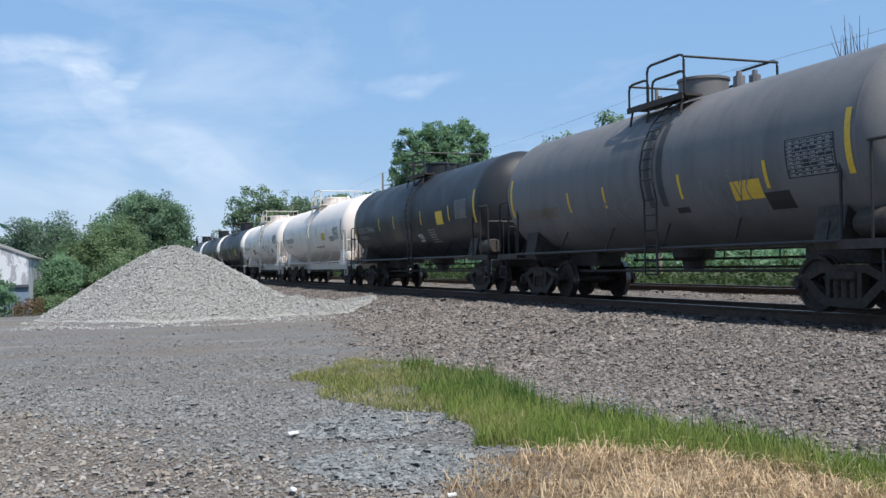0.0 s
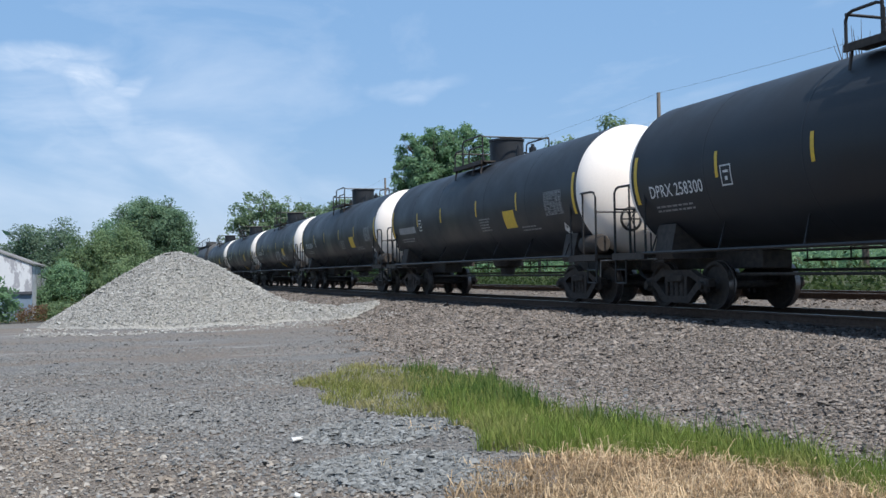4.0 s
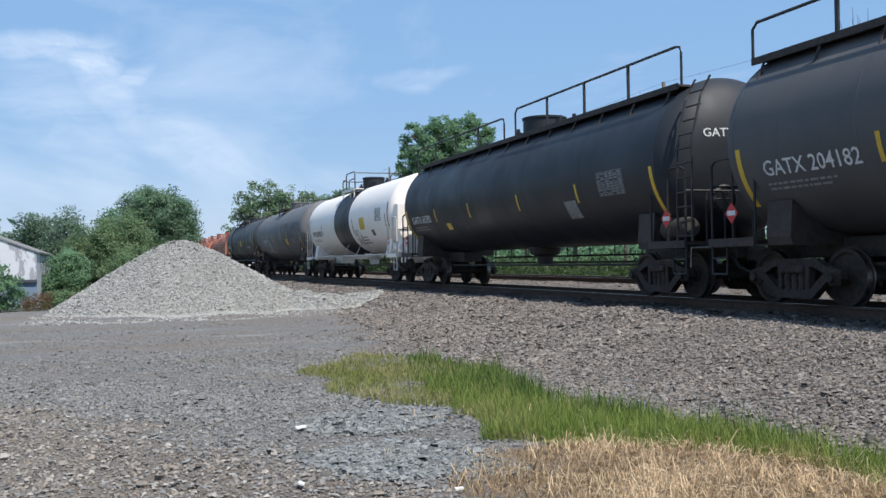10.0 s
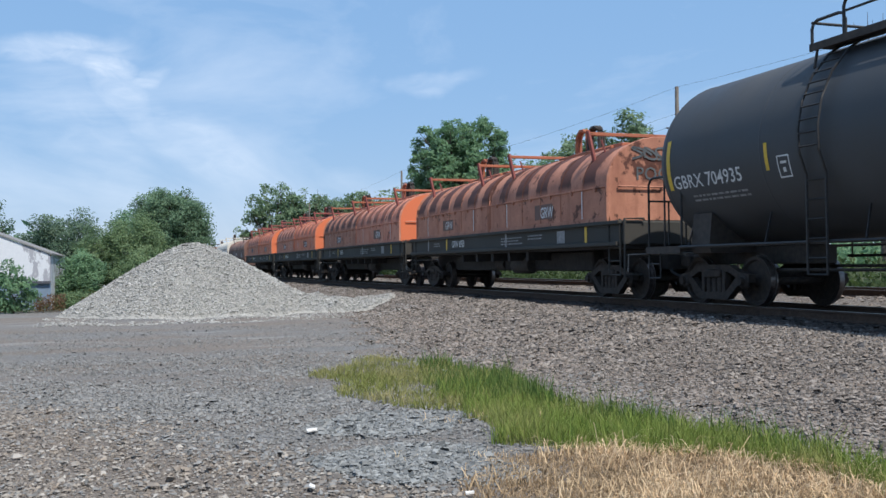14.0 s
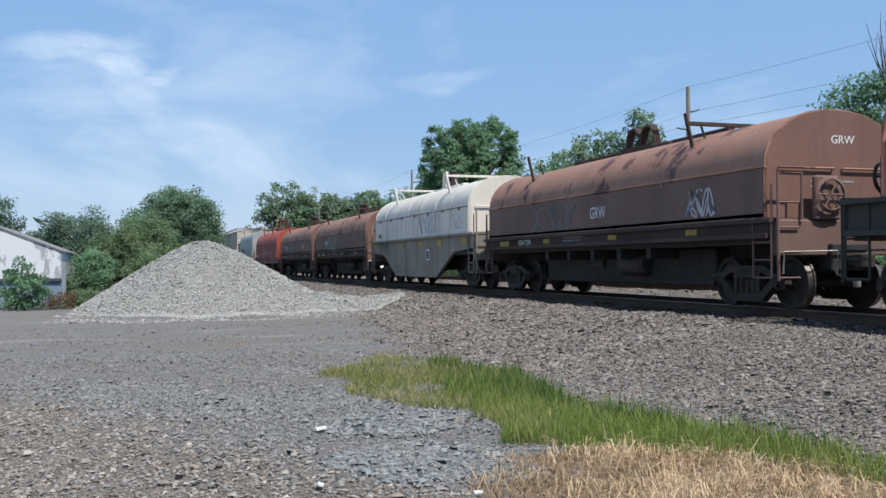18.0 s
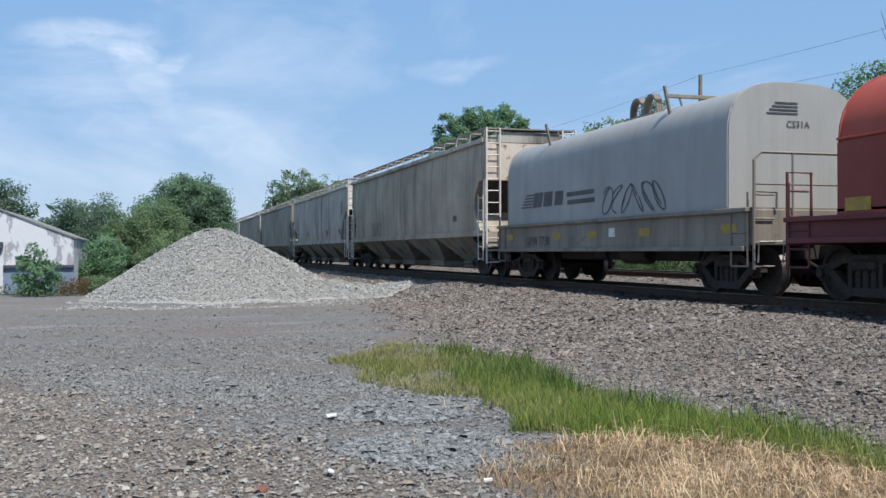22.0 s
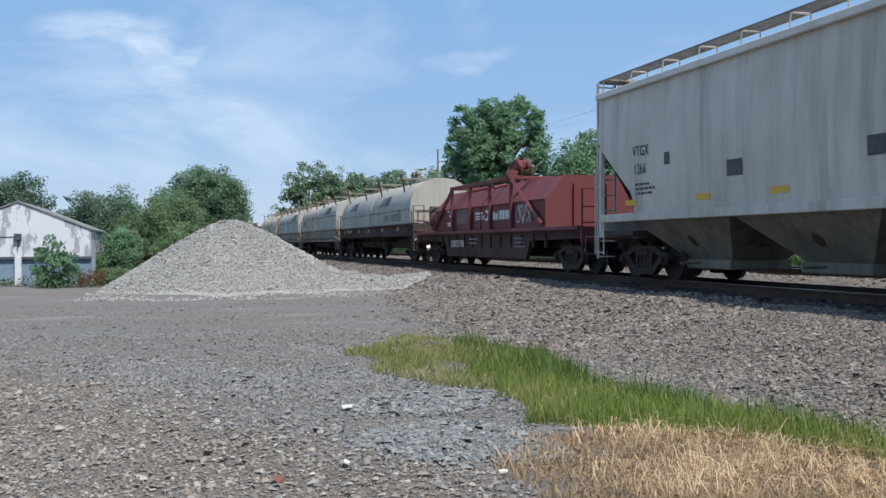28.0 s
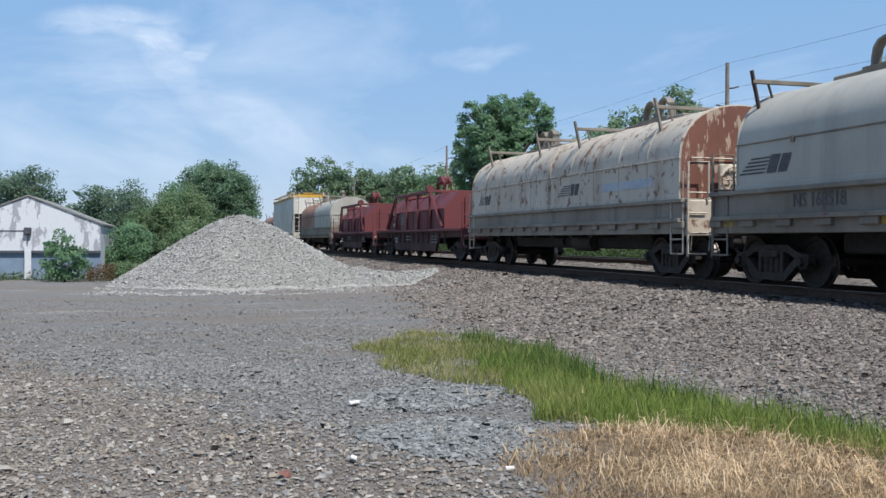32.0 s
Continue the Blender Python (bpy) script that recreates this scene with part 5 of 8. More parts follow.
        xs_ = -0.62 - (zc_ - 0.48) * 0.83 / (sill - 0.58)
        ring = [bm.verts.new((xs_ - 0.02 - 0.12 * math.sin(a_) * 0.83 / (sill - 0.58), yc_ + 0.11 * math.cos(a_), zc_ + 0.12 * math.sin(a_))) for a_ in [i * math.tau / 12 for i in range(12)]]
        bm.faces.new(ring)
        part("access_opening", bm, STEEL_DARK, bay)
    part("centre_sill", box(bmesh.new(), -0.33, 0.33, -half + 0.4, half - 0.4, 0.75, 1.1, 0.02), STEEL_DARK, car)
    for s in (-1, 1):
        part("end_platform", box(bmesh.new(), -1.5, 1.5, s * (ys_ + 0.1), s * (y1 + 0.05), 1.0, 1.1), STEEL_DARK, car)
        part("end_sill", box(bmesh.new(), -1.52, 1.52, s * (y1 - 0.14), s * (y1 + 0.06), 0.95, 1.45, 0.02), body, car)
        bm = bmesh.new()
        vs = [bm.verts.new(p) for p in ((-1.2, s * (ys_ + 0.15), 1.2), (1.2, s * (ys_ + 0.15), 1.2), (1.45, s * (y1 - 0.03), 3.06), (-1.45, s * (y1 - 0.03), 3.06))]
        bm.faces.new(vs)
        vs2 = [bm.verts.new((v.co.x, v.co.y - s * 0.06, v.co.z)) for v in vs]
        bm.faces.new(vs2[::-1])
        # Dark colour carries the shade inside the open car end.
        part("slope_sheet", bm, STEEL_DARK, car)
        for x in (-1.49, 1.49):
            part("corner_post", box(bmesh.new(), x - 0.05, x + 0.05, s * (y1 - 0.12), s * (y1 + 0.03), 1.1, 3.1, 0.012), lad, car)
        part("strut", box(bmesh.new(), -0.07, 0.07, s * (y1 - 0.5), s * (y1 - 0.35), 1.1, 2.9), STEEL_DARK, car)
        for e in (-1, 1):
            yy = s * (y1 + 0.14)
            bm = bmesh.new()
            for x, z_ in ((e * 1.5, 0.45), (e * 1.06, 1.1)):
                box(bm, x - 0.022, x + 0.022, yy - 0.03, yy + 0.03, z_, top + 0.1)
            z = 0.5
            while z < top:
                tube(bm, [(e * 1.5, yy, z), (e * 1.06, yy, z)], 0.018, 4)
                z += 0.37
            part("end_ladder", bm, lad, car)
            bm = tube(bmesh.new(), [(e * 1.6, s * (y1 - 0.38), 0.55), (e * 1.6, s * (y1 - 0.38), 2.6)], 0.017)
            tube(bm, [(e * 1.6, s * (y1 + 0.08), 0.55), (e * 1.6, s * (y1 + 0.08), 2.6)], 0.017)
            sl = part("side_ladder", bm, lad, car)
            for k in range(6):
                zk = 0.6 + 0.38 * k
                part("rung", tube(bmesh.new(), [(e * 1.6, s * (y1 - 0.38), zk), (e * 1.6, s * (y1 + 0.08), zk)], 0.014, 4), lad, sl)
    bw = lathe(bmesh.new(), [(-y1 - 0.30, 0.26), (-y1 - 0.27, 0.31), (-y1 - 0.24, 0.26), (-y1 - 0.27, 0.25), (-y1 - 0.30, 0.26)], 2.2, 22, 0.1)
    part("hand_brake_wheel", bw, lad, car)
    ttr = half - 1.95
    truck(car, -ttr)
    truck(car, ttr)
    couplers(car, half)
    return car, Side(car, x=-w, belly=(sill, eave))


# ---- the train, from its leading car back: the place of each coupling along the track when the shot begins ----
TRAIN = []


def couple(car, front, back):
    car.matrix_basis = pose(MID1, (front + back) / 2, RAIL_TOP)
    TRAIN.append((car, (front + back) / 2))
    return car


def black_tanks():
    """Six alike black tank cars with white ends."""
    spots = ((75.0, 91.9, "DPRX 258300"), (91.9, 109.3, ""), (109.3, 126.9, "DPRX 258301"), (126.9, 144.4, "DPRX 258953"), (144.4, 162.2, "DPRX 258853"), (162.2, 179.7, "DPRX 259277"))
    for k, (a, b, mark) in enumerate(spots):
        text = "glossy black tank car with white ends and a drum-shaped dome"
        if k in (0, 3):
            text = "black tank car with white ends and pale graffiti scrawls"
        c, s = tank_car(b - a, BLACK, WHITE_CLEAN, BLACK_RAIL, text, drum=(0.52, 0.74), ladder_y=None)
        couple(c, a, b)
        if mark:
            letters(s, mark, 0.24, 6.6, 2.16, LETTER_WHITE, 0.92)
        else:
            patch(s, "number_bar", 6.6, 2.16, 1.9, 0.22, LETTER_GREY)
        stencils(s, 100 + k, 6.5, 1.96, 1.6, 2, LETTER_GREY)
        strips(s, (4.4, 1.97, -1.15, -4.03), 2.36, 2.82)
        outline(s, 4.25, 2.2, 0.3, 0.36, LETTER_WHITE)
        patch(s, "yellow_label", -3.12, 1.93, 0.74, 0.46, YELLOW)
        stencils(s, 110 + k, -1.35, 2.24, 0.75, 5, LETTER_GREY)
        stencils(s, 120 + k, -4.1, 1.9, 1.1, 2, LETTER_GREY)
        if k >= 3:
            patch(s, "yellow_label", -0.72, 1.22, 0.62, 0.4, YELLOW, 0.0, "slanting yellow label", slope=-0.12)
            scrawl(s, 130 + k, 3.6, 1.75, 1.7, 0.5, SPRAY_GREY, 5, 0.05)
            scrawl(s, 140 + k, -0.2, 1.72, 3.8, 0.5, SPRAY_WHITE if k == 3 else SPRAY_GREY, 6, 0.045)
        chart(s, -5.75, 2.12, 0.95, 0.55, LETTER_GREY)
        diamond(s, -6.55, 1.75, 0.17, LETTER_WHITE, RED_SIGN if k in (0, 5) else LETTER_WHITE)


def train():
    c, s = tank_car(14.8, GREY_TANK, GREY_TANK, BLACK_RAIL, "faded grey tank car with graffiti and a yellow placard", top=4.14, r=1.53, drum=(0.5, 0.5), deck_y=(0.75, -1.3), dome_y=-0.35, ladder_y=-0.75)
    couple(c, 9.6, 24.4)
    letters(s, "UTLX 642037", 0.24, 5.4, 1.95, OCHRE, 1.0)
    strips(s, (2.88, 1.22, -1.63, -4.09), 2.0, 2.45)
    scrawl(s, 201, 2.1, 1.62, 2.0, 0.5, SPRAY_GREY, 5, 0.04)
    scrawl(s, 202, -2.3, 1.6, 1.5, 0.7, SPRAY_GREY, 6, 0.03)
    patch(s, "yellow_label", -3.17, 1.86, 0.78, 0.32, YELLOW)
    patch(s, "dark_plate", -3.97, 1.66, 0.6, 0.28, BLACK)
    patch(s, "dark_plate", -1.35, 1.75, 0.4, 0.1, BLACK)
    patch(s, "chart_ground", -4.66, 2.1, 1.08, 0.6, BLACK)
    chart(s, -4.7, 2.12, 1.0, 0.55, LETTER_GREY)
    diamond(s, -5.33, 1.2, 0.22, LETTER_GREY, LETTER_GREY)
    for y in (-0.95, -0.5):
        patch(s, "rust_run", y, 1.9, 0.2, 1.6, BLACK_DULL)

    c, s = tank_car(16.6, BLACK, BLACK, BLACK_RAIL, "dull black tank car with white lettering and a spray scrawl", drum=(0.55, 0.5), deck_y=(0.85, -1.15), dome_y=0.26, ladder_y=-0.8)
    couple(c, 24.4, 41.0)
    letters(s, "GBRX 709446", 0.24, 6.4, 2.2, LETTER_GREY, 1.22)
    stencils(s, 203, 6.4, 2.05, 1.5, 2, LETTER_GREY)
    strips(s, (3.27, 1.31, -1.9, -4.7), 2.22, 2.68)
    patch(s, "yellow_label", -3.5, 2.15, 0.66, 0.42, YELLOW)
    chart(s, -5.3, 2.25, 0.95, 0.55, LETTER_GREY)
    scrawl(s, 204, -1.15, 1.68, 0.5, 0.22, SPRAY_WHITE, 4, 0.045)
    stencils(s, 205, -2.4, 2.0, 0.7, 6, LETTER_GREY)
    end_letters(c, "GBRX", 0.17, -0.55, -8.0, 3.05, LETTER_WHITE)

    c, s = tank_car(17.4, WHITE, WHITE, WHITE_RAIL, "white tank car with white railings, ladder and yellow label", under=WHITE, top=4.16, drum=(0.7, 0.42), ladder_y=-0.3, through_sill=True, deck_y=(1.0, -1.2), dome_y=-0.2)
    couple(c, 41.0, 58.4)
    letters(s, "TILX 402164", 0.28, 6.5, 2.24, LETTER_BLACK, 1.1)
    stencils(s, 206, 6.3, 2.08, 1.5, 2, LETTER_GREY)
    strips(s, (4.3, 2.2, -1.9, -4.3), 2.35, 2.85)
    patch(s, "yellow_label", -3.15, 2.18, 0.72, 0.34, YELLOW)
    chart(s, -5.7, 2.15, 1.05, 0.55, LETTER_GREY)
    stencils(s, 207, -4.8, 2.25, 1.0, 3, LETTER_BLACK, 0.05)
    stencils(s, 208, -1.3, 1.85, 2.2, 1, LETTER_BLACK, 0.05)
    diamond(s, -7.3, 1.55, 0.2, LETTER_WHITE, LETTER_GREY)
    end_letters(c, "TILX", 0.17, -0.4, -8.5, 3.1, LETTER_BLACK)

    c, s = tank_car(16.6, WHITE, WHITE, WHITE_RAIL, "white tank car with scrawled graffiti and a grey label", under=WHITE, drum=(0.7, 0.42), ladder_y=-0.6, through_sill=True)
    couple(c, 58.4, 75.0)
    letters(s, "NATX 200103", 0.22, 6.4, 2.2, LETTER_BLACK, 0.9)
    strips(s, (4.2, 2.2, -1.9, -4.2), 2.3, 2.75, OCHRE)
    patch(s, "rust_label", 3.0, 1.85, 0.7, 0.32, OCHRE)
    chart(s, -5.6, 2.4, 1.0, 0.5, LETTER_BLACK)
    scrawl(s, 209, 0.3, 2.7, 1.5, 0.7, SPRAY_BLACK, 5, 0.04)
    scrawl(s, 210, 1.9, 1.7, 1.3, 0.3, SPRAY_BLACK, 5, 0.05)
    scrawl(s, 211, -2.4, 1.7, 1.7, 0.6, SPRAY_BLUE, 4, 0.05)
    scrawl(s, 212, -1.3, 2.0, 0.9, 0.3, SPRAY_BLACK, 4, 0.035)
    patch(s, "dark_plate", -4.7, 1.85, 0.42, 0.24, LETTER_BLACK)
    end_letters(c, "NATX", 0.17, -0.5, -8.1, 3.1, LETTER_BLACK)

    black_tanks()

    for k, (a, b, mt, mark) in enumerate(((179.7, 199.0, DARK_TANK, "GATX 204182"), (199.0, 218.2, BLACK, "GATX 63280"))):
        c, s = tank_car(b - a, mt, mt, BLACK_RAIL, ("long dark grey tank car with a railed top walkway", "long black tank car with a railed top walkway")[k], "long", top=4.36, r=1.62, side_rail=False, drum=(0.6, 0.52))
        couple(c, a, b)
        letters(s, mark, 0.25, 7.7, 2.1, LETTER_WHITE, 1.05)
        stencils(s, 220 + k, 7.7, 1.95, 1.6, 2, LETTER_GREY)
        strips(s, (5.2, 2.1, -1.55, -4.9), 2.08, 2.5)
        if k == 0:
            patch(s, "repainted_panel", 4.4, 2.32, 9.2, 1.02, BLACK_DULL)
            stencils(s, 230, -5.4, 2.6, 1.5, 5, LETTER_GREY, 0.05, 0.14)
            letters(s, "DOT-SP 21034", 0.13, -5.9, 2.78, LETTER_GREY)
        chart(s, -6.0, 2.15, 1.1, 0.5, LETTER_GREY)
        placard(c, -8.6, 1.55, LETTER_WHITE, RED_SIGN)
        placard(c, 8.6, 1.55, LETTER_WHITE, RED_SIGN)
        if k:
            patch(s, "pink_label", -4.2, 1.75, 0.6, 0.4, LETTER_GREY)
            patch(s, "yellow_label", 4.4, 1.8, 0.4, 0.2, YELLOW)
        end_letters(c, "GATX", 0.17, -0.9, -9.15, 3.1, LETTER_WHITE)

    c, s = tank_car(18.2, WHITE_CLEAN, WHITE_CLEAN, WHITE_RAIL, "white tank car with a broad black band round its middle", band=BLACK, dome_color=BLACK, under=WHITE_CLEAN, top=4.26, r=1.55, drum=(0.5, 0.56), ladder_y=None, top_rails=BLACK_RAIL, shield=True)
    couple(c, 218.2, 236.4)
    letters(s, "DPRX 259308", 0.26, 6.9, 2.16, LETTER_BLACK, 1.0)
    stencils(s, 223, 6.9, 1.98, 1.7, 2, LETTER_GREY)
    strips(s, (4.6, -1.9, -7.3), 2.2, 2.7, OCHRE)
    patch(s, "yellow_label", -3.2, 2.2, 0.8, 0.5, YELLOW)
    scrawl(s, 224, -1.8, 1.6, 1.1, 0.6, SPRAY_BLACK, 4, 0.03)
    stencils(s, 229, -2.9, 1.85, 0.9, 3, LETTER_GREY, 0.05, 0.12)
    patch(s, "dark_plate", -4.9, 1.9, 0.4, 0.24, LETTER_BLACK)
    chart(s, -5.8, 2.45, 0.9, 0.5, LETTER_GREY)
    placard(c, -7.75, 1.62, LETTER_WHITE, RED_SIGN)
    end_letters(c, "DPRX", 0.13, -1.0, -8.75, 3.16, LETTER_BLACK)

    c, s = tank_car(19.0, GREY_TANK, GREY_TANK, BLACK_RAIL, "dark grey tank car covered in white and mauve graffiti", top=4.36, r=1.62, side_rail=False, drum=(0.56, 0.45), rail_h=0.8, ladder_y=None)
    couple(c, 236.4, 255.4)
    bm = tube(bmesh.new(), [(1.02, -8.7, 4.1), (1.02, -8.7, 4.68), (1.02, -8.6, 4.76), (1.02, -1.2, 4.76), (1.02, -1.0, 4.66), (1.02, -1.0, 4.2)], 0.028)
    for y in (-7.2, -5.6, -4.0, -2.4):
        tube(bm, [(1.02, y, 4.1), (1.02, y, 4.76)], 0.024)
    part("top_railing", bm, BLACK_RAIL, c)
    part("top_walkway", box(bmesh.new(), 0.62, 1.08, -8.8, 4.6, 4.16, 4.2), BLACK_RAIL, c, "long steel running board along the tank top")
    letters(s, "GATX 62284", 0.26, 7.9, 2.2, LETTER_GREY, 1.1)
    strips(s, (5.6, 3.9, 1.6, -1.6, -3.9, -6.2), 2.25, 2.72)
    scrawl(s, 225, 5.6, 1.55, 3.0, 0.85, SPRAY_WHITE, 5, 0.10)
    scrawl(s, 226, 1.2, 1.65, 2.4, 0.5, SPRAY_GREY, 5, 0.06)
    scrawl(s, 227, -1.9, 1.7, 5.6, 1.5, SPRAY_MAUVE, 9, 0.10)
    patch(s, "yellow_label", -3.3, 1.95, 0.62, 0.36, YELLOW)
    patch(s, "pale_label", -5.6, 1.95, 0.5, 0.3, LETTER_GREY)
    chart(s, -6.6, 2.4, 1.0, 0.6, LETTER_GREY)
    placard(c, -8.5, 1.6, LETTER_WHITE, RED_SIGN)
    placard(c, 8.5, 1.6, LETTER_WHITE, RED_SIGN)
    end_letters(c, "GATX", 0.17, -0.9, -9.05, 3.05, LETTER_WHITE)

    c, s = tank_car(19.8, BLACK_DULL, BLACK_DULL, BLACK_RAIL, "black tank car with white lettering and yellow strips", top=4.33, r=1.59, drum=(0.62, 0.4), ladder_y=4.4, deck_y=(5.0, -1.0), dome_y=0.0, rail_h=0.72)
    couple(c, 255.4, 275.2)
    letters(s, "GBRX 704935", 0.25, 8.4, 2.2, LETTER_WHITE, 1.05)
    outline(s, 5.3, 2.15, 0.3, 0.36, LETTER_WHITE)
    placard(c, -8.9, 1.6, LETTER_WHITE, RED_SIGN)
    stencils(s, 228, 7.9, 2.02, 1.7, 2, LETTER_GREY)
    strips(s, (5.6, 2.8, 0.2, -2.45, -5.0, -7.7), 2.3, 2.75)
    patch(s, "yellow_label", -0.78, 2.22, 0.62, 0.48, YELLOW)
    letters(s, "LIQUEFIED PETROLEUM GAS", 0.115, -4.5, 2.06, LETTER_WHITE, 0.9)
    letters(s, "NON ODORIZED", 0.11, -4.75, 1.86, LETTER_GREY, 0.9)
    chart(s, -6.65, 2.5, 0.95, 0.5, LETTER_GREY)
    diamond(s, -7.15, 1.66, 0.22, LETTER_WHITE, RED_SIGN)
    end_letters(c, "GBRX", 0.17, -0.9, -9.45, 3.1, LETTER_WHITE)

    # orange coil cars
    o = ((275.4, 292.3, (ORANGE_STRIPED, ORANGE_STRIPED), "6958"), (292.3, 309.6, (ORANGE_WORN, ORANGE_STRIPED), ""), (309.6, 326.6, (ORANGE_BRIGHT, ORANGE_WORN), "6897"), (326.6, 343.6, (ORANGE_BRIGHT, ORANGE_WORN), "6998"))
    for k, (a, b, hoods, mark) in enumerate(o):
        c, s, t = coil_car(b - a, hoods, FRAME_BLACK, ORANGE if k < 2 else LUG_RUST, "orange coil car with two peeling rust-banded hoods" if k < 2 else "bright orange coil car with two worn hoods", (1.24, 1.70, 2.5, 3.6), lug_kind="double", ends=FRAME_BLACK, reach=1.3 if k > 1 else 1.15, end_h=0.06, brake_end=1, guide_m=LUG_RUST, end_low=1.2, edge_r=0.045)
        couple(c, a, b)
        for y in (6.0, 1.35, -1.35, -6.0):
            patch(s, "white_stripe", y, 1.8, 0.05, 0.68, LETTER_WHITE)
        if k == 3:
            patch(s, "dark_patch", 4.6, 2.0, 1.2, 0.32, LETTER_BLACK)
        else:
            patch(s, "dark_patch", 4.3, 1.93, 1.05, 0.34, BROWN_SIDE)
            letters(s, "GRW", 0.26, 4.05, 1.97, LETTER_WHITE, 0.85)
        patch(s, "dark_patch", -3.3, 1.93, 1.1, 0.38, BROWN_SIDE)
        letters(s, "GRW", 0.28, -3.65, 1.97, LETTER_WHITE, 0.85)
        letters(t, "GRW " + mark if mark else "GRW", 0.22, 3.3, 1.36, LETTER_WHITE, 0.85)
        stencils(t, 300 + k, -1.0, 1.5, 1.6, 3, LETTER_GREY)
        for y in (5.9, 3.9, -1.3, -6.2):
            patch(t, "sill_stripe", y, 1.28, 0.12, 0.38, YELLOW if y in (3.9, -6.2) else LETTER_GREY)
        patch(t, "white_frame", -4.7, 1.3, 0.45, 0.3, LETTER_GREY)
        front = -(b - a) / 2 + (1.3 if k > 1 else 1.15) - 0.012
        if k == 0:
            end_letters(c, "POOP", 0.30, -0.75, front, 2.66, SPRAY_BLACK)
            scrawl(EndFace(c, front), 331, 0.85, 3.12, 1.5, 0.26, SPRAY_BLACK, 5, 0.05)
        else:
            part("hood_end", prism(bmesh.new(), hood_outline(1.41, 1.76, 2.5, 3.585, 0.92), front + 0.002, front + 0.02), ORANGE_END, c, "brighter orange end sheet")
            part("dark_patch", box(bmesh.new(), -0.60, 0.34, front - 0.004, front + 0.001, 2.87, 3.23), BROWN_SIDE, c)
            end_letters(c, "GRW", 0.22, -0.49, front - 0.008, 2.95, LETTER_WHITE)
        stencils(t, 320 + k, 5.2, 1.5, 0.7, 2, LETTER_GREY)
        stencils(t, 325 + k, -2.9, 1.52, 0.9, 2, LETTER_GREY)

    def brown(a, b, mark, seed, words=(-0.1,)):
        c, s, t = coil_car(b - a, (BROWN,), FRAME_BROWN, FRAME_BROWN, "brown coil car with one long rusty hood", (1.27, 1.52, 2.42, 3.44), 0.75, posts=(3.95,), rib=30, lug_kind="arch", ends=BROWN_SIDE, beam=3.6, bar=False, well=0.34)
        couple(c, a, b)
        # The shaded side below the shoulder is put into the skirt's colour.
        part("hood_skirt", box(bmesh.new(), -1.46, -1.438, -(b - a) / 2 + 0.8, (b - a) / 2 - 0.8, 1.58, 2.38), BROWN_SIDE, c, "brown side sheet with its shade painted in")
        s = Side(c, x=-1.462)
        for y in words:
            letters(s, "GRW", 0.28, y, 1.84, LETTER_WHITE, 0.85)
        patch(t, "sill_patch", 5.7, 1.3, 0.7, 0.15, YELLOW_DULL)
        letters(t, "GRW " + mark if mark else "GRW", 0.15, 4.3, 1.31, LETTER_WHITE, 0.9)
        for y in (2.6, -1.0, -4.2):
            patch(t, "sill_patch", y, 1.33, 0.4, 0.11, YELLOW_DULL)
        stencils(t, seed, 1.4, 1.43, 1.2, 2, LETTER_GREY)
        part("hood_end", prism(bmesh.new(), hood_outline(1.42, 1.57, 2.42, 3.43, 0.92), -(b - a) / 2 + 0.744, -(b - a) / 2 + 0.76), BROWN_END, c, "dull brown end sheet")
        end_letters(c, "GRW", 0.15, -0.12, -(b - a) / 2 + 0.738, 2.86, LETTER_WHITE)
        for k in range(2):
            part("stencil_line", box(bmesh.new(), -0.55, 0.35 - 0.2 * k, -(b - a) / 2 + 0.738, -(b - a) / 2 + 0.742, 2.18 - 0.09 * k, 2.22 - 0.09 * k), LETTER_GREY, c)
        return c, s

    c, s = brown(344.2, 359.0, "7578", 310)
    scrawl(s, 311, 3.4, 1.65, 2.7, 0.6, SPRAY_GREY, 7, 0.04)
    scrawl(s, 312, -4.2, 1.68, 0.95, 0.5, SPRAY_WHITE, 5, 0.045)

    c, s, t = coil_car(14.8, (COIL_WHITE,), FRAME_GREY, WHITE_RAIL, "white coil car with deep pale grey side sills", (1.30, 1.78, 2.66, 3.66), 1.2, "deep", (3.48,), rib=1.7, ends=FRAME_GREY, lug_kind="double", rail_m=BROWN_SIDE, seam_r=0.013)
    couple(c, 359.0, 373.8)
    letters(t, "NS 164868", 0.26, 5.4, 1.45, LETTER_BLACK, 0.9)
    for y in (6.4, 1.9, -0.6, -3.0, -5.6):
        patch(t, "sill_patch", y, 1.45, 0.5, 0.2, YELLOW_DULL)
    scrawl(s, 313, -0.6, 1.92, 2.4, 0.62, SPRAY_BLUE, 6, 0.06)
    patch(t, "white_frame", -1.6, 0.95, 0.45, 0.4, LETTER_WHITE)
    patch(t, "dark_plate", -1.66, 1.0, 0.32, 0.3, LETTER_BLACK, off=0.012)
    patch(s, "small_plate", 5.7, 1.95, 0.5, 0.16, OCHRE)
    scrawl(s, 314, -4.6, 2.0, 0.8, 0.45, SPRAY_BLUE, 2, 0.05)

    c, s = brown(373.8, 388.3, "1536", 315, (3.45,))
    scrawl(s, 316, 2.6, 1.62, 2.3, 0.72, SPRAY_TEAL, 6, 0.10)
    scrawl(s, 317, 0.1, 1.95, 0.8, 0.4, SPRAY_TEAL, 4, 0.04)
    c, s = brown(388.3, 402.4, "7659", 318, (4.0, -2.9))
    scrawl(s, 319, 1.6, 1.7, 0.9, 0.6, SPRAY_GREY, 3, 0.05)

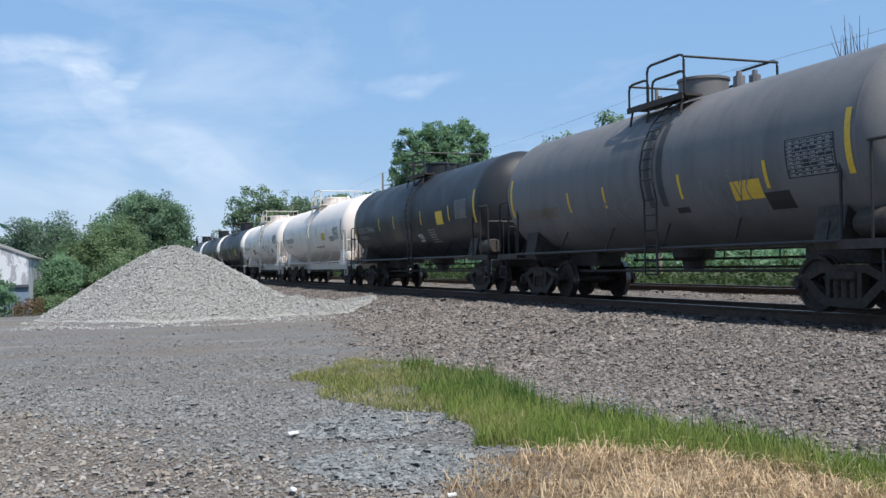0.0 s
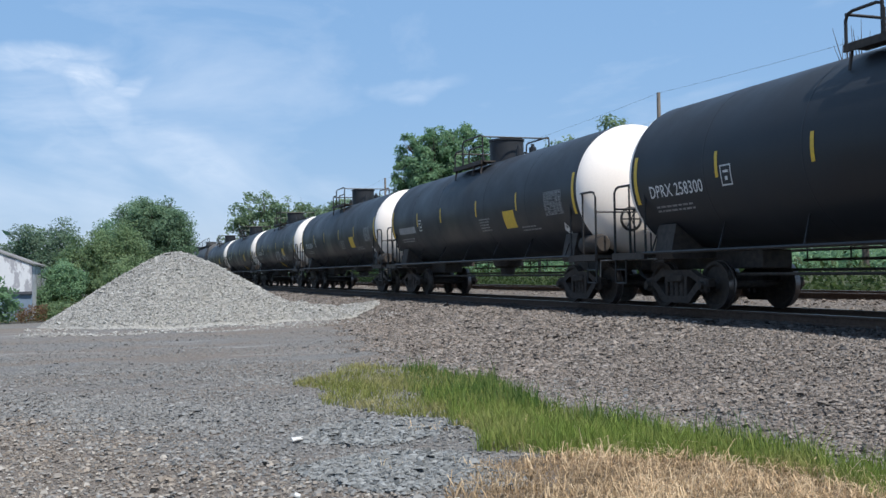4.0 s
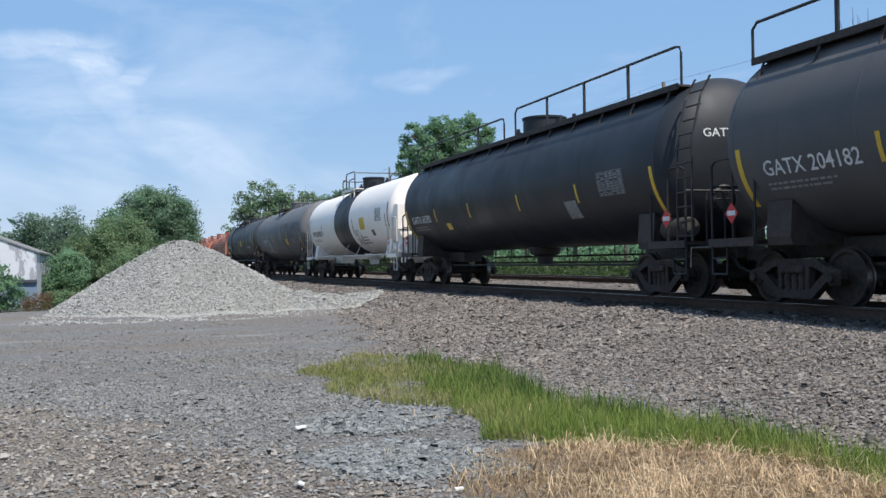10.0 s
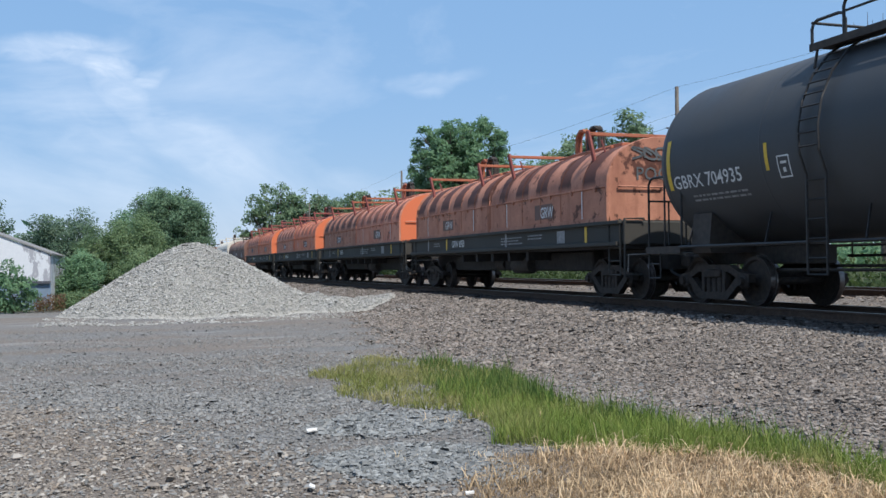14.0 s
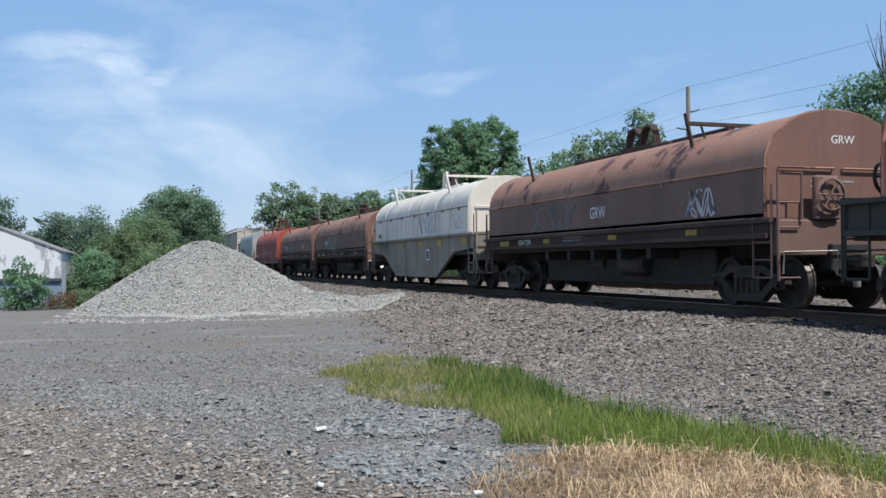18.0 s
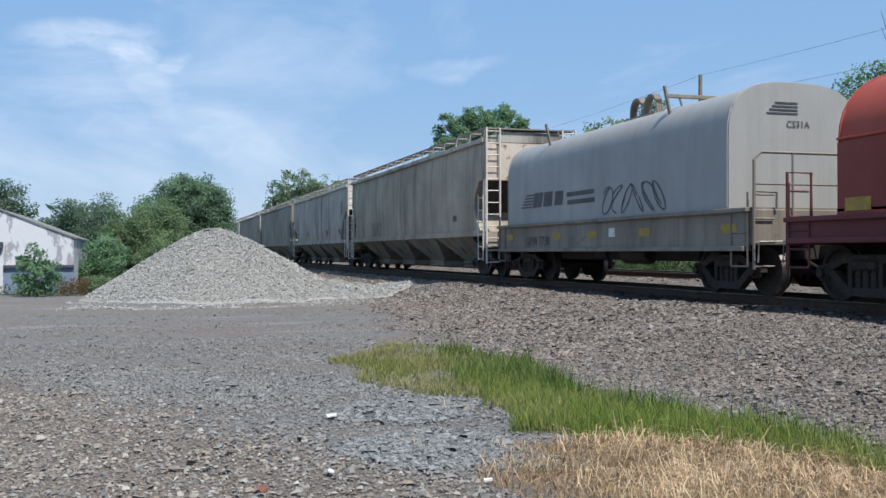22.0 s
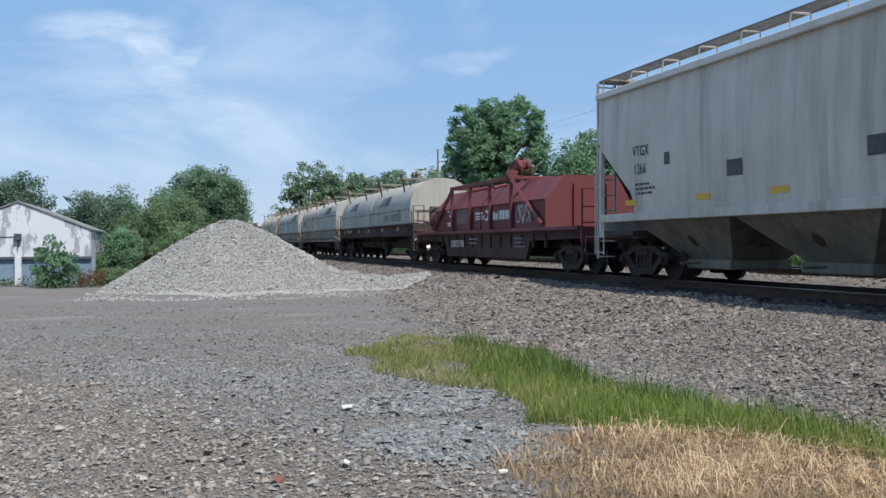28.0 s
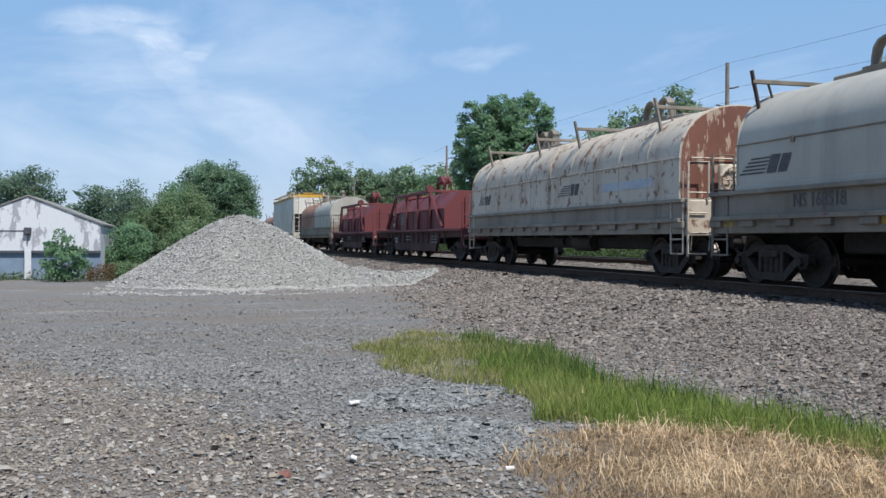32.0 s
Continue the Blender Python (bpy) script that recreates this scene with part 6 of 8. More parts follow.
    c, s, t = coil_car(16.4, (RED,), MAROON, MAROON, "red coil car with one long rounded hood", (1.0, 1.34, 2.52, 3.62), 1.7, posts=(2.5,), lug_kind="tower", rib=30, ends=MAROON, beam=3.3)
    couple(c, 402.4, 418.8)
    # Skirt colour carries the side's shade below the hood's shoulder.
    part("hood_skirt", box(bmesh.new(), -1.46, -1.438, -6.48, 6.48, 1.42, 2.47), RED_SHADED, c, "red side sheet painted darker for shade")
    s = Side(c, x=-1.462)
    letters(s, "GRW 80595", 0.2, 5.4, 1.5, LETTER_WHITE, 0.9)
    for k in range(12):
        patch(s, "white_square", 3.6 - k * 0.62, 1.66 + 0.004 * k, 0.13, 0.1, LETTER_WHITE)
    for y in (6.3, 2.0, -3.2, -6.0):
        patch(t, "sill_patch", y, 1.42, 0.55, 0.2, YELLOW_DULL)

    c, s, t = coil_car(13.6, (COIL_COOL,), FRAME_GREY, FRAME_GREY, "pale grey coil car with a tall smooth hood", (0.88, 1.56, 2.85, 3.95), 1.2, posts=(3.1,), lug_kind="arch", boxy=0.68, rib=30, end_h=0.3, brake_end=1, smooth_hood=True, bar=False)
    couple(c, 418.8, 432.4)
    rail = [(-1.4, -6.32, 1.4), (-1.4, -6.32, 2.42), (-1.25, -6.32, 2.56), (1.25, -6.32, 2.56), (1.4, -6.32, 2.42), (1.4, -6.32, 1.4)]
    r = part("end_railing", tube(bmesh.new(), rail, 0.03), FRAME_GREY, c)
    for x in (-0.6, 0.6):
        part("rail_post", tube(bmesh.new(), [(x, -6.32, 1.5), (x, -6.32, 2.56)], 0.024), FRAME_GREY, r)
    part("middle_rail", tube(bmesh.new(), [(-1.4, -6.32, 2.0), (1.4, -6.32, 2.0)], 0.02), FRAME_GREY, r)
    end_letters(c, "CS31A", 0.13, -0.2, -5.612, 3.12, LETTER_BLACK)
    for k in range(4):
        part("dark_bar", box(bmesh.new(), -0.62 + 0.06 * k, 0.05, -5.612, -5.602, 3.36 + 0.065 * k, 3.392 + 0.065 * k), LETTER_BLACK, c)
    striped_mark(s, 4.55, 2.02, 1.5, 0.4, LETTER_BLACK)
    patch(s, "dark_block", 2.98, 2.02, 0.55, 0.38, LETTER_BLACK, 0.08)
    patch(s, "dark_block", 2.25, 2.02, 0.5, 0.36, LETTER_BLACK, 0.08)
    for k in range(2):
        patch(s, "dark_bar", 1.48 - 0.05 * k, 2.2 - 0.2 * k, 1.55, 0.11, LETTER_BLACK)
    scrawl(s, 320, -0.5, 1.68, 2.8, 0.62, SPRAY_BLACK, 6, 0.035)
    letters(t, "GRW 7730", 0.26, 4.15, 0.98, LETTER_BLACK, 1.0)
    for y in (5.6, 2.3, 0.2, -2.3, -5.4):
        patch(t, "sill_patch", y, 1.14, 0.5, 0.17, YELLOW_DULL)
    patch(t, "white_frame", -0.9, 1.15, 0.3, 0.2, LETTER_WHITE)

    # covered hoppers
    hop = ((432.4, 453.7, HOPPER_TAN, "stained tan-grey covered hopper with rust round its end", "round"), (453.9, 474.4, HOPPER_GREY, "weathered grey covered hopper with dark rain streaks", "slant"), (474.6, 495.4, HOPPER_DULL, "dull grey covered hopper with a soot-darkened side", "round"), (495.4, 516.9, HOPPER_DULL, "dull grey covered hopper with dark open ends", "round"), (516.9, 536.9, HOPPER_LIGHT, "light grey covered hopper with a white roof edge", "slant"))
    for k, (a, b, mt, text, cut) in enumerate(hop):
        c, s = hopper_car(b - a, mt, (HOPPER_GREY, HOPPER_LIGHT, HOPPER_GREY, HOPPER_GREY, HOPPER_WHITE)[k], text, cut=cut, ladder=WHITE_RAIL if k in (0, 1) else HOPPER_DULL if k == 2 else HOPPER_LIGHT, end=(HOPPER_RUST_END, HOPPER_WHITE, HOPPER_TAN, HOPPER_LIGHT, HOPPER_LIGHT)[k])
        couple(c, a, b)
        if k == 0:
            patch(s, "dark_plate", -6.9, 1.85, 0.4, 0.2, LETTER_BLACK)
            scrawl(s, 330, 5.6, 1.6, 2.0, 0.55, SPRAY_GREY, 5, 0.05)
        if k == 1:
            letters(s, "HKRX", 0.28, 7.95, 2.75, LETTER_BLACK, 0.9)
            letters(s, "600055", 0.26, 7.95, 2.35, LETTER_BLACK, 0.9)
            stencils(s, 331, 7.8, 2.1, 0.9, 2, LETTER_BLACK, 0.05, 0.12)
            for y in (6.2, 3.1, 1.4, -0.9, -3.4, -6.0):
                patch(s, "faded_label", y, 1.62, 0.42, 0.13, YELLOW_DULL, 0.0, "sooty tan label")
            for y in (3.45, -3.5, -7.35):
                patch(s, "dark_plate", y, 1.8, 0.5, 0.3, LETTER_BLACK)
            patch(s, "rub_mark", -8.15, 2.85, 0.26, 0.7, LETTER_BLACK, 0.05)
        if k in (2, 3):
            letters(s, "ILX", 0.2, 8.4, 2.6, LETTER_GREY, 0.9)
            stencils(s, 332 + k, 8.4, 2.3, 0.9, 2, LETTER_GREY, 0.05, 0.12)
            patch(s, "white_frame", -6.3, 1.75, 0.42, 0.32, LETTER_GREY)
            patch(s, "dark_plate", -6.36, 1.8, 0.3, 0.22, LETTER_BLACK, off=0.012)
        if k == 4:
            letters(s, "VTGX", 0.24, 7.6, 2.72, LETTER_BLACK, 0.85)
            letters(s, "1266", 0.24, 7.55, 2.33, LETTER_BLACK, 0.85)
            stencils(s, 336, 7.5, 2.08, 0.8, 3, LETTER_BLACK, 0.05, 0.1)
            patch(s, "dark_plate", 6.2, 2.45, 0.22, 0.25, LETTER_BLACK)
            patch(s, "dark_plate", 3.9, 2.05, 0.5, 0.3, LETTER_BLACK)
            for y in (8.0, 5.0, 2.6, -2.0, -6.0):
                patch(s, "reflector", y, 1.66, 0.5, 0.12, YELLOW)
            for y in (0.2, -4.0):
                patch(s, "dark_plate", y, 2.1, 0.6, 0.3, LETTER_BLACK)

    def shield(a, b, mark, full):
        c, s, t = shield_coil_car(b - a, MAROON, "maroon coil car with a slope-sided hood in an open frame")
        couple(c, a, b)
        patch(s, "white_bar", 3.95, 1.98, 0.62, 0.08, LETTER_WHITE)
        rings = ((3.6, 1.7),) + (((-0.6, 1.74),) if full else ())
        for yc, zc in rings:
            bm = bmesh.new()
            for i in range(10):
                a0, a1 = radians(50 + i * 26), radians(50 + (i + 1) * 26)
                bm.faces.new([bm.verts.new(s.at(yc + q * math.cos(w_), zc + q * math.sin(w_), 0.008)) for q, w_ in ((0.1, a0), (0.19, a0), (0.19, a1), (0.1, a1))])
            part("wheel_emblem", bm, LETTER_WHITE, c)
        for z in (1.46, 1.54):
            patch(s, "white_bar", 3.95, z, 0.5, 0.045, LETTER_WHITE)
        stencils(s, 340, 2.74, 1.98, 1.25, 8, LETTER_GREY, 0.03, 0.065)
        if full:
            for z in (1.62, 1.7):
                patch(s, "white_bar", 0.6, z, 1.05, 0.035, LETTER_WHITE)
            patch(s, "white_bar", 0.6, 1.79, 0.8, 0.07, LETTER_WHITE)
            for y, w_, h_ in ((-1.25, 0.2, 0.26), (-1.5, 0.14, 0.2), (-1.68, 0.05, 0.27), (-1.78, 0.05, 0.27), (-1.9, 0.17, 0.28), (-2.12, 0.17, 0.28), (-2.34, 0.06, 0.28), (-2.45, 0.16, 0.28), (-2.66, 0.15, 0.28), (-2.86, 0.18, 0.28)):
                patch(s, "white_bar", y, 1.58, w_, h_, LETTER_WHITE)
            scrawl(s, 341, -3.35, 1.45, 1.4, 0.5, SPRAY_WHITE, 5, 0.05)
        letters(t, "CR" + mark if mark else "CR", 0.25, 3.45, 0.7, LETTER_WHITE, 1.1)
        stencils(t, 342, 1.2, 0.95, 0.8, 2, LETTER_GREY, 0.05, 0.14)
        stencils(t, 343, -3.2, 0.95, 1.0, 3, LETTER_GREY, 0.04, 0.12)
        return c

    shield(537.0, 554.4, "631196", True)
    for k, (a, b, hoods, sill, z, shape, mark) in enumerate(((554.2, 572.5, (COIL_GREY, COIL_GREY), FRAME_MAROON, (1.22, 1.66, 2.3, 3.64), "flat", "CR 628110"), (572.5, 589.6, (COIL_GREY, RUSTED_PATCHY), FRAME_GREY, (0.96, 1.72, 2.58, 3.66), "notched", "NS 168508"), (589.6, 605.9, (COIL_GREY, COIL_GREY), FRAME_GREY, (0.96, 1.72, 2.58, 3.66), "notched", "NS 168518"))):
        c, s, t = coil_car(b - a, hoods, sill, FRAME_GREY, ("pale grey coil car on a dark maroon frame", "pale grey coil car with one rust-streaked hood", "clean pale grey coil car with notched sills")[k], z, (0.9, 1.05, 1.3)[k], shape, (2.35,), rib=30, ends=STEEL_DARK if k == 0 else FRAME_GREY, rail_m=FRAME_GREY, guide_m=FRAME_BROWN, seam_r=0.018, shift=((0.4, 0.55), (0.3, 0.65), (0.25, 0.8))[k])
        couple(c, a, b)
        if k == 0:
            top = hood_top(c, 1.43, 2.3, 3.64)
            striped_mark(top, 5.8, 2.62, 2.0, 0.42, LETTER_BLACK)
            striped_mark(top, -1.95, 2.62, 2.1, 0.42, LETTER_BLACK)
            scrawl(s, 350, -3.2, 1.85, 1.0, 0.3, SPRAY_BLACK, 4, 0.03)
            scrawl(s, 351, -4.6, 1.85, 1.9, 0.3, SPRAY_BLACK, 7, 0.03)
        elif k == 1:
            striped_mark(hood_top(c, 1.43, 2.58, 3.66), -2.6, 2.72, 2.4, 0.46, LETTER_BLACK)
            striped_mark(s, 7.35, 2.1, 1.6, 0.34, LETTER_BLACK)
            for i in range(7):
                patch(s, "faded_bar", 4.55 - i * 0.36, 2.12, 0.26, 0.28, SPRAY_BLUE)
        else:
            striped_mark(hood_top(c, 1.43, 2.58, 3.66), -2.2, 2.70, 2.8, 0.5, LETTER_BLACK)
            striped_mark(s, 6.75, 2.02, 1.5, 0.32, LETTER_BLACK)
        letters(t, mark, 0.24, (6.3, 5.8, 5.1)[k], 1.42 if k == 0 else 1.4, LETTER_WHITE if k == 0 else LETTER_BLACK, 0.9)
        for y in (7.4, 3.2, 0.6, -2.6, -5.8):
            patch(t, "sill_patch", y, 1.4 if k == 0 else 1.08, 0.5, 0.16, YELLOW_DULL)
    c, s, t = coil_car(15.9, (RUSTED_PATCHY, RUSTED_PATCHY), FRAME_GREY, FRAME_GREY, "rust-streaked white coil car with peeling ends", (0.96, 1.66, 2.54, 3.68), 0.75, "notched", (2.2,), rib=1.5, ends=RUSTED_PATCHY)
    couple(c, 605.9, 621.8)
    part("hood_end", prism(bmesh.new(), hood_outline(1.42, 1.72, 2.54, 3.67, 0.92), -7.206, -7.19), RUSTED_END, c, "end sheet with rust-red paint peeling from beige")
    striped_mark(s, 6.5, 2.0, 1.3, 0.28, LETTER_BLACK)
    striped_mark(s, -0.6, 2.0, 1.4, 0.3, LETTER_BLACK)
    patch(s, "faded_bar", -3.4, 2.0, 2.6, 0.2, SPRAY_BLUE)
    shield(621.8, 638.0, "", False)
    shield(638.0, 652.0, "", False)
    c, s, t = coil_car(17.0, (COIL_GREY, BROWN), FRAME_GREY, FRAME_GREY, "grey and rusty brown coil car with two hoods", (0.96, 1.66, 2.54, 3.68), 0.75, "notched", (2.2,), rib=1.5)
    couple(c, 652.0, 669.0)
    c, s = hopper_car(18.0, HOPPER_LIGHT, GOLD, "tall white car with a gold roof far down the train", eave=4.5, top=4.85, end=HOPPER_WHITE, ladder=HOPPER_WHITE)
    couple(c, 672.0, 690.0)
    brown(690.0, 704.0, "", 360)


def hood_top(car, w, zs, zt):
    """The near slope of a rounded coil hood."""
    return Side(car, hood=(w, zs, zt))


train()
# ---- loose stones, gravel pile, grass ----
def stone_material(name, dark, light, warm):
    m, n, l, b = nodes_of(name, 0.92, 0, 0.25)
    g = n.new("ShaderNodeNewGeometry")
    co = n.new("ShaderNodeTexCoord").outputs["Object"]
    rnd = g.outputs["Random Per Island"]
    fine = noise_node(n, l, co, 60.0, 3, 0.7)
    c = blend(n, l, rnd, dark, light)
    pick = n.new("ShaderNodeMath")
    pick.operation = "MULTIPLY_ADD"
    l.new(rnd, pick.inputs[0])
    pick.inputs[1].default_value, pick.inputs[2].default_value = 7.31, 0.0
    fr = n.new("ShaderNodeMath")
    fr.operation = "FRACT"
    l.new(pick.outputs[0], fr.inputs[0])
    c = blend(n, l, ramp(n, l, fr.outputs[0], 0.55, 1.0, 0.0, 0.8), c, warm)
    c = blend(n, l, ramp(n, l, fine, 0.4, 0.8, 0.0, 0.3), c, dark)
    l.new(c, b.inputs["Base Color"])
    return m


LUMP = np.array([(0.9, 0.72, -0.35), (-0.9, 0.72, -0.35), (-0.9, -0.72, -0.35), (0.9, -0.72, -0.35), (0.5, 0.05, 0.62), (-0.5, -0.05, 0.62)], float)
LUMP_F = np.array([(0, 1, 5), (0, 5, 4), (1, 2, 5), (2, 3, 4), (2, 4, 5), (3, 0, 4)])


def mesh_np(name, verts, faces, material, smooth=False):
    me = bpy.data.meshes.new(name)
    k = faces.shape[1]
    me.vertices.add(len(verts))
    me.vertices.foreach_set("co", verts.astype(np.float32).ravel())
    me.loops.add(faces.size)
    me.loops.foreach_set("vertex_index", faces.astype(np.int32).ravel())
    me.polygons.add(len(faces))
    me.polygons.foreach_set("loop_start", np.arange(0, faces.size, k, dtype=np.int32))
    me.polygons.foreach_set("use_smooth", np.full(len(faces), smooth))
    me.update(calc_edges=True)
    me.materials.append(material)
    return me


def stones(name, pts, size, material, label, category, seed, sink=0.25, flat=0.75):
    """Broken stones, each a rough hip-topped lump, at the points pts."""
    rng = np.random.default_rng(seed)
    k = len(pts)
    v = LUMP[None] * rng.uniform(0.7, 1.15, (k, 6, 1)) + rng.normal(0, 0.17, (k, 6, 3))
    v *= np.stack([rng.uniform(0.75, 1.35, k), rng.uniform(0.7, 1.1, k), rng.uniform(0.55, 1.0, k) * flat], -1)[:, None]
    a, t = rng.uniform(0, math.tau, k), rng.normal(0, 0.4, k)
    ca, sa, ct, st = np.cos(a), np.sin(a), np.cos(t), np.sin(t)
    x, y, z = v[..., 0], v[..., 1], v[..., 2]
    y, z = y * ct[:, None] - z * st[:, None], y * st[:, None] + z * ct[:, None]
    x, y = x * ca[:, None] - y * sa[:, None], x * sa[:, None] + y * ca[:, None]
    s = (size * rng.lognormal(0, 0.32, k) / 2)[:, None]
    v = np.stack([x * s, y * s, z * s], -1) + pts[:, None]
    v[..., 2] += (s * (flat - sink))
    f = (LUMP_F[None] + 6 * np.arange(k)[:, None, None]).reshape(-1, 3)
    ob = new(name, mesh_np(name, v.reshape(-1, 3), f, material))
    return tagged(ob, label, category, kind="stuff")


def sow(seed, x0, x1, y0, y1, per, keep=None):
    rng = np.random.default_rng(seed)
    k = int((x1 - x0) * (y1 - y0) * per)
    p = np.stack([rng.uniform(x0, x1, k), rng.uniform(y0, y1, k)], -1)
    if keep is not None:
        p = p[keep(p[:, 0], p[:, 1], rng)]
    return p


def on_land(p):
    return np.column_stack([p, land(p[:, 0], p[:, 1])])


def wob(x, y, s=1.0):
    return 0.5 * np.sin(1.7 * x * s + 2.3 * y * s) + 0.3 * np.sin(4.1 * x * s - 3.3 * y * s + 1) + 0.2 * np.sin(9 * x * s + 7 * y * s)


def toe_of(y):
    return 5.6 + 2.2 * step(14, 34, y)


# where grass grows: a green strip along the foot of the bank and a looser patch at its far end
def in_strip(x, y):
    far = np.interp(y, [3, 5.6, 6.4, 7.7, 9.3, 10.7, 12.4], [5.75, 5.45, 5.2, 5.0, 4.65, 4.6, 4.9])
    close = np.interp(y, [3, 5.0, 5.7, 6.3, 7.1, 7.8, 9.3, 12.4], [4.9, 4.75, 4.6, 4.45, 3.75, 3.1, 3.35, 3.8])
    w = 0.13 * wob(x, y, 1.6)
    return (x < far + w) & (x > close + w) & (y < 12.4)


def in_patch(x, y):
    return ((x - 3.75) / 1.25) ** 2 + ((y - 12.2) / 3.0) ** 2 + 0.35 * wob(x, y) < 1.0


def in_dry(x, y):
    close = np.interp(y, [3, 5.0, 5.7, 6.3, 7.1], [4.9, 4.75, 4.6, 4.45, 3.75])
    w = 0.2 * wob(x, y, 1.3)
    return (x < close + 0.25 + w) & (x > 2.25 + 0.35 * (y - 6.0) + w) & (y < 7.3 + 0.2 * w)


def dry_fade(x, y):
    return np.clip((x - 2.25 - 0.35 * (y - 6.0)) / 1.1 + 0.25 * wob(x, y, 1.7), 0.06, 1.0)


def straw_thick(x, y):
    """Straw lies thickest just below the green strip and in loose drifts further out."""
    close = np.interp(y, [3, 5.0, 5.7, 6.3, 7.1], [4.9, 4.75, 4.6, 4.45, 3.75])
    band = np.clip(1.15 - (close - x) / 0.95, 0.0, 1.0)
    drift = np.clip(0.25 + 0.9 * wob(x, y, 1.1), 0.0, 0.8)
    return np.maximum(band, drift) * dry_fade(x, y) * (0.7 + 0.5 * wob(x, y, 2.3))


def in_dark(x, y):
    a = ((x - 2.55) / 0.85) ** 2 + ((y - 9.25) / 0.65) ** 2
    c = ((x - 2.2) / 0.78) ** 2 + ((y - 7.25) / 0.95) ** 2
    return np.minimum(a, c) + 0.4 * wob(x, y, 1.5) < 1.0


BALLAST = stone_material("ballast_stone", (0.080, 0.069, 0.061), (0.315, 0.279, 0.248), (0.23, 0.184, 0.151))
LOT = stone_material("lot_gravel", (0.135, 0.135, 0.131), (0.275, 0.274, 0.268), (0.22, 0.205, 0.186))
BLUE = stone_material("fresh_bluestone", (0.095, 0.100, 0.100), (0.295, 0.303, 0.299), (0.204, 0.203, 0.196))
PILE = stone_material("pile_stone", (0.214, 0.212, 0.201), (0.474, 0.470, 0.446), (0.381, 0.363, 0.326))
PALE = stone_material("pale_pebbles", (0.156, 0.141, 0.128), (0.44, 0.409, 0.366), (0.274, 0.225, 0.176))
BEIGE = stone_material("pebbles", (0.105, 0.091, 0.080), (0.325, 0.291, 0.251), (0.270, 0.216, 0.167))


def bank(x, y, rng):
    return (rng.random(len(x)) < np.clip((x - toe_of(y) + 1.3 + 0.5 * wob(x, y)) / 1.9, 0, 1)) & ~in_strip(x, y) & ~in_patch(x, y)


# Stone colours darkened for the train's shade as well as oil.
BALLAST_SHADED_OILY = stone_material("shaded_oily_ballast", (0.03, 0.026, 0.024), (0.12, 0.103, 0.092), (0.10, 0.07, 0.055))
near_bank = np.concatenate([sow(1, 4.2, 10.0, 3.5, 14, 1500, bank), sow(2, 4.2, 10.2, 14, 26, 560, bank)])
far_bank = np.concatenate([sow(3, 6.0, 10.2, 26, 40, 300, bank), sow(15, 6.5, 10.2, 40, 60, 110, bank), sow(5, 10.0, 12.4, 6, 40, 90), sow(4, 12.3, 14.6, 8, 60, 60), sow(6, 14.2, 18.4, 8, 60, 50)])


# Painted shade band, from the train's shadow edge across the main track.
def shaded_oily(p):
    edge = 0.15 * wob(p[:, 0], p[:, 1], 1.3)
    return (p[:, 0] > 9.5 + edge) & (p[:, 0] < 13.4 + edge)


dry_bank = near_bank[~shaded_oily(near_bank)]
stones("ballast_stones", on_land(dry_bank[dry_bank[:, 1] < 13]), 0.032, BALLAST, "crushed brown-grey ballast stones on the track bank", "ballast", 1, 0.05, 0.78)
stones("ballast_stones", on_land(dry_bank[dry_bank[:, 1] >= 13]), 0.047, BALLAST, "crushed brown-grey ballast stones further along the bank", "ballast", 11, 0.05, 0.78)
stones("ballast_stones", on_land(far_bank[~shaded_oily(far_bank)]), 0.06, BALLAST, "crushed pale ballast stones beyond the main track", "ballast", 2, flat=0.62)
stones("shaded_oily_ballast", on_land(np.concatenate([near_bank[shaded_oily(near_bank)][::2], far_bank[shaded_oily(far_bank)]])), 0.06, BALLAST_SHADED_OILY, "ballast stones along the rails darkened by oil and painted train shade", "ballast", 8, flat=0.62)


def corner(x, y):
    """How far a place lies outside the brown, pebbly corner of the lot."""
    return (y + 1.9 * x - 9.6) / 2.1 + 0.35 * wob(x, y, 0.7)


def open_lot(x, y, rng):
    thick = np.clip(0.55 + 0.9 * corner(x, y), 0.12, 1.0) * np.clip(1.0 - (y - 13.5) / 9, 0.16, 1.0)
    return ~in_strip(x, y) & ~in_dry(x, y) & ~in_dark(x, y) & (rng.random(len(x)) < np.clip((toe_of(y) + 0.9 - x) / 1.6, 0, 1)) & (rng.random(len(x)) < thick * np.clip(0.62 + 0.3 * wob(x, y, 0.5) + 0.75 * wob(0.22 * x, y, 0.55) * np.clip((y - 9) / 6, 0.1, 1.0), 0.06, 1.0))


def low_corner(x, y, rng):
    return (rng.random(len(x)) < np.clip(0.6 - 0.8 * corner(x, y), 0, 1)) & ~in_dry(x, y) & ~in_dark(x, y)


stones("lot_gravel", on_land(np.concatenate([sow(7, -3.0, 6.2, 4.6, 14, 1250, open_lot), sow(8, -5, 6.8, 14, 26, 650, open_lot)])), 0.029, LOT, "small blue-grey crushed gravel spread over the lot", "gravel", 3, 0.15, flat=0.8)
stones("pebbles", on_land(sow(10, -3.4, 3.2, 4.4, 14.5, 900, low_corner)), 0.02, BEIGE, "mixed beige and grey pebbles at the lot's edge", "gravel", 4, 0.15, flat=0.85)
stones("pebbles", on_land(sow(14, -3.0, 2.6, 4.4, 11.5, 170, low_corner)), 0.034, PALE, "scattered larger pale pebbles in the brown dirt", "gravel", 9, 0.1, flat=0.8)
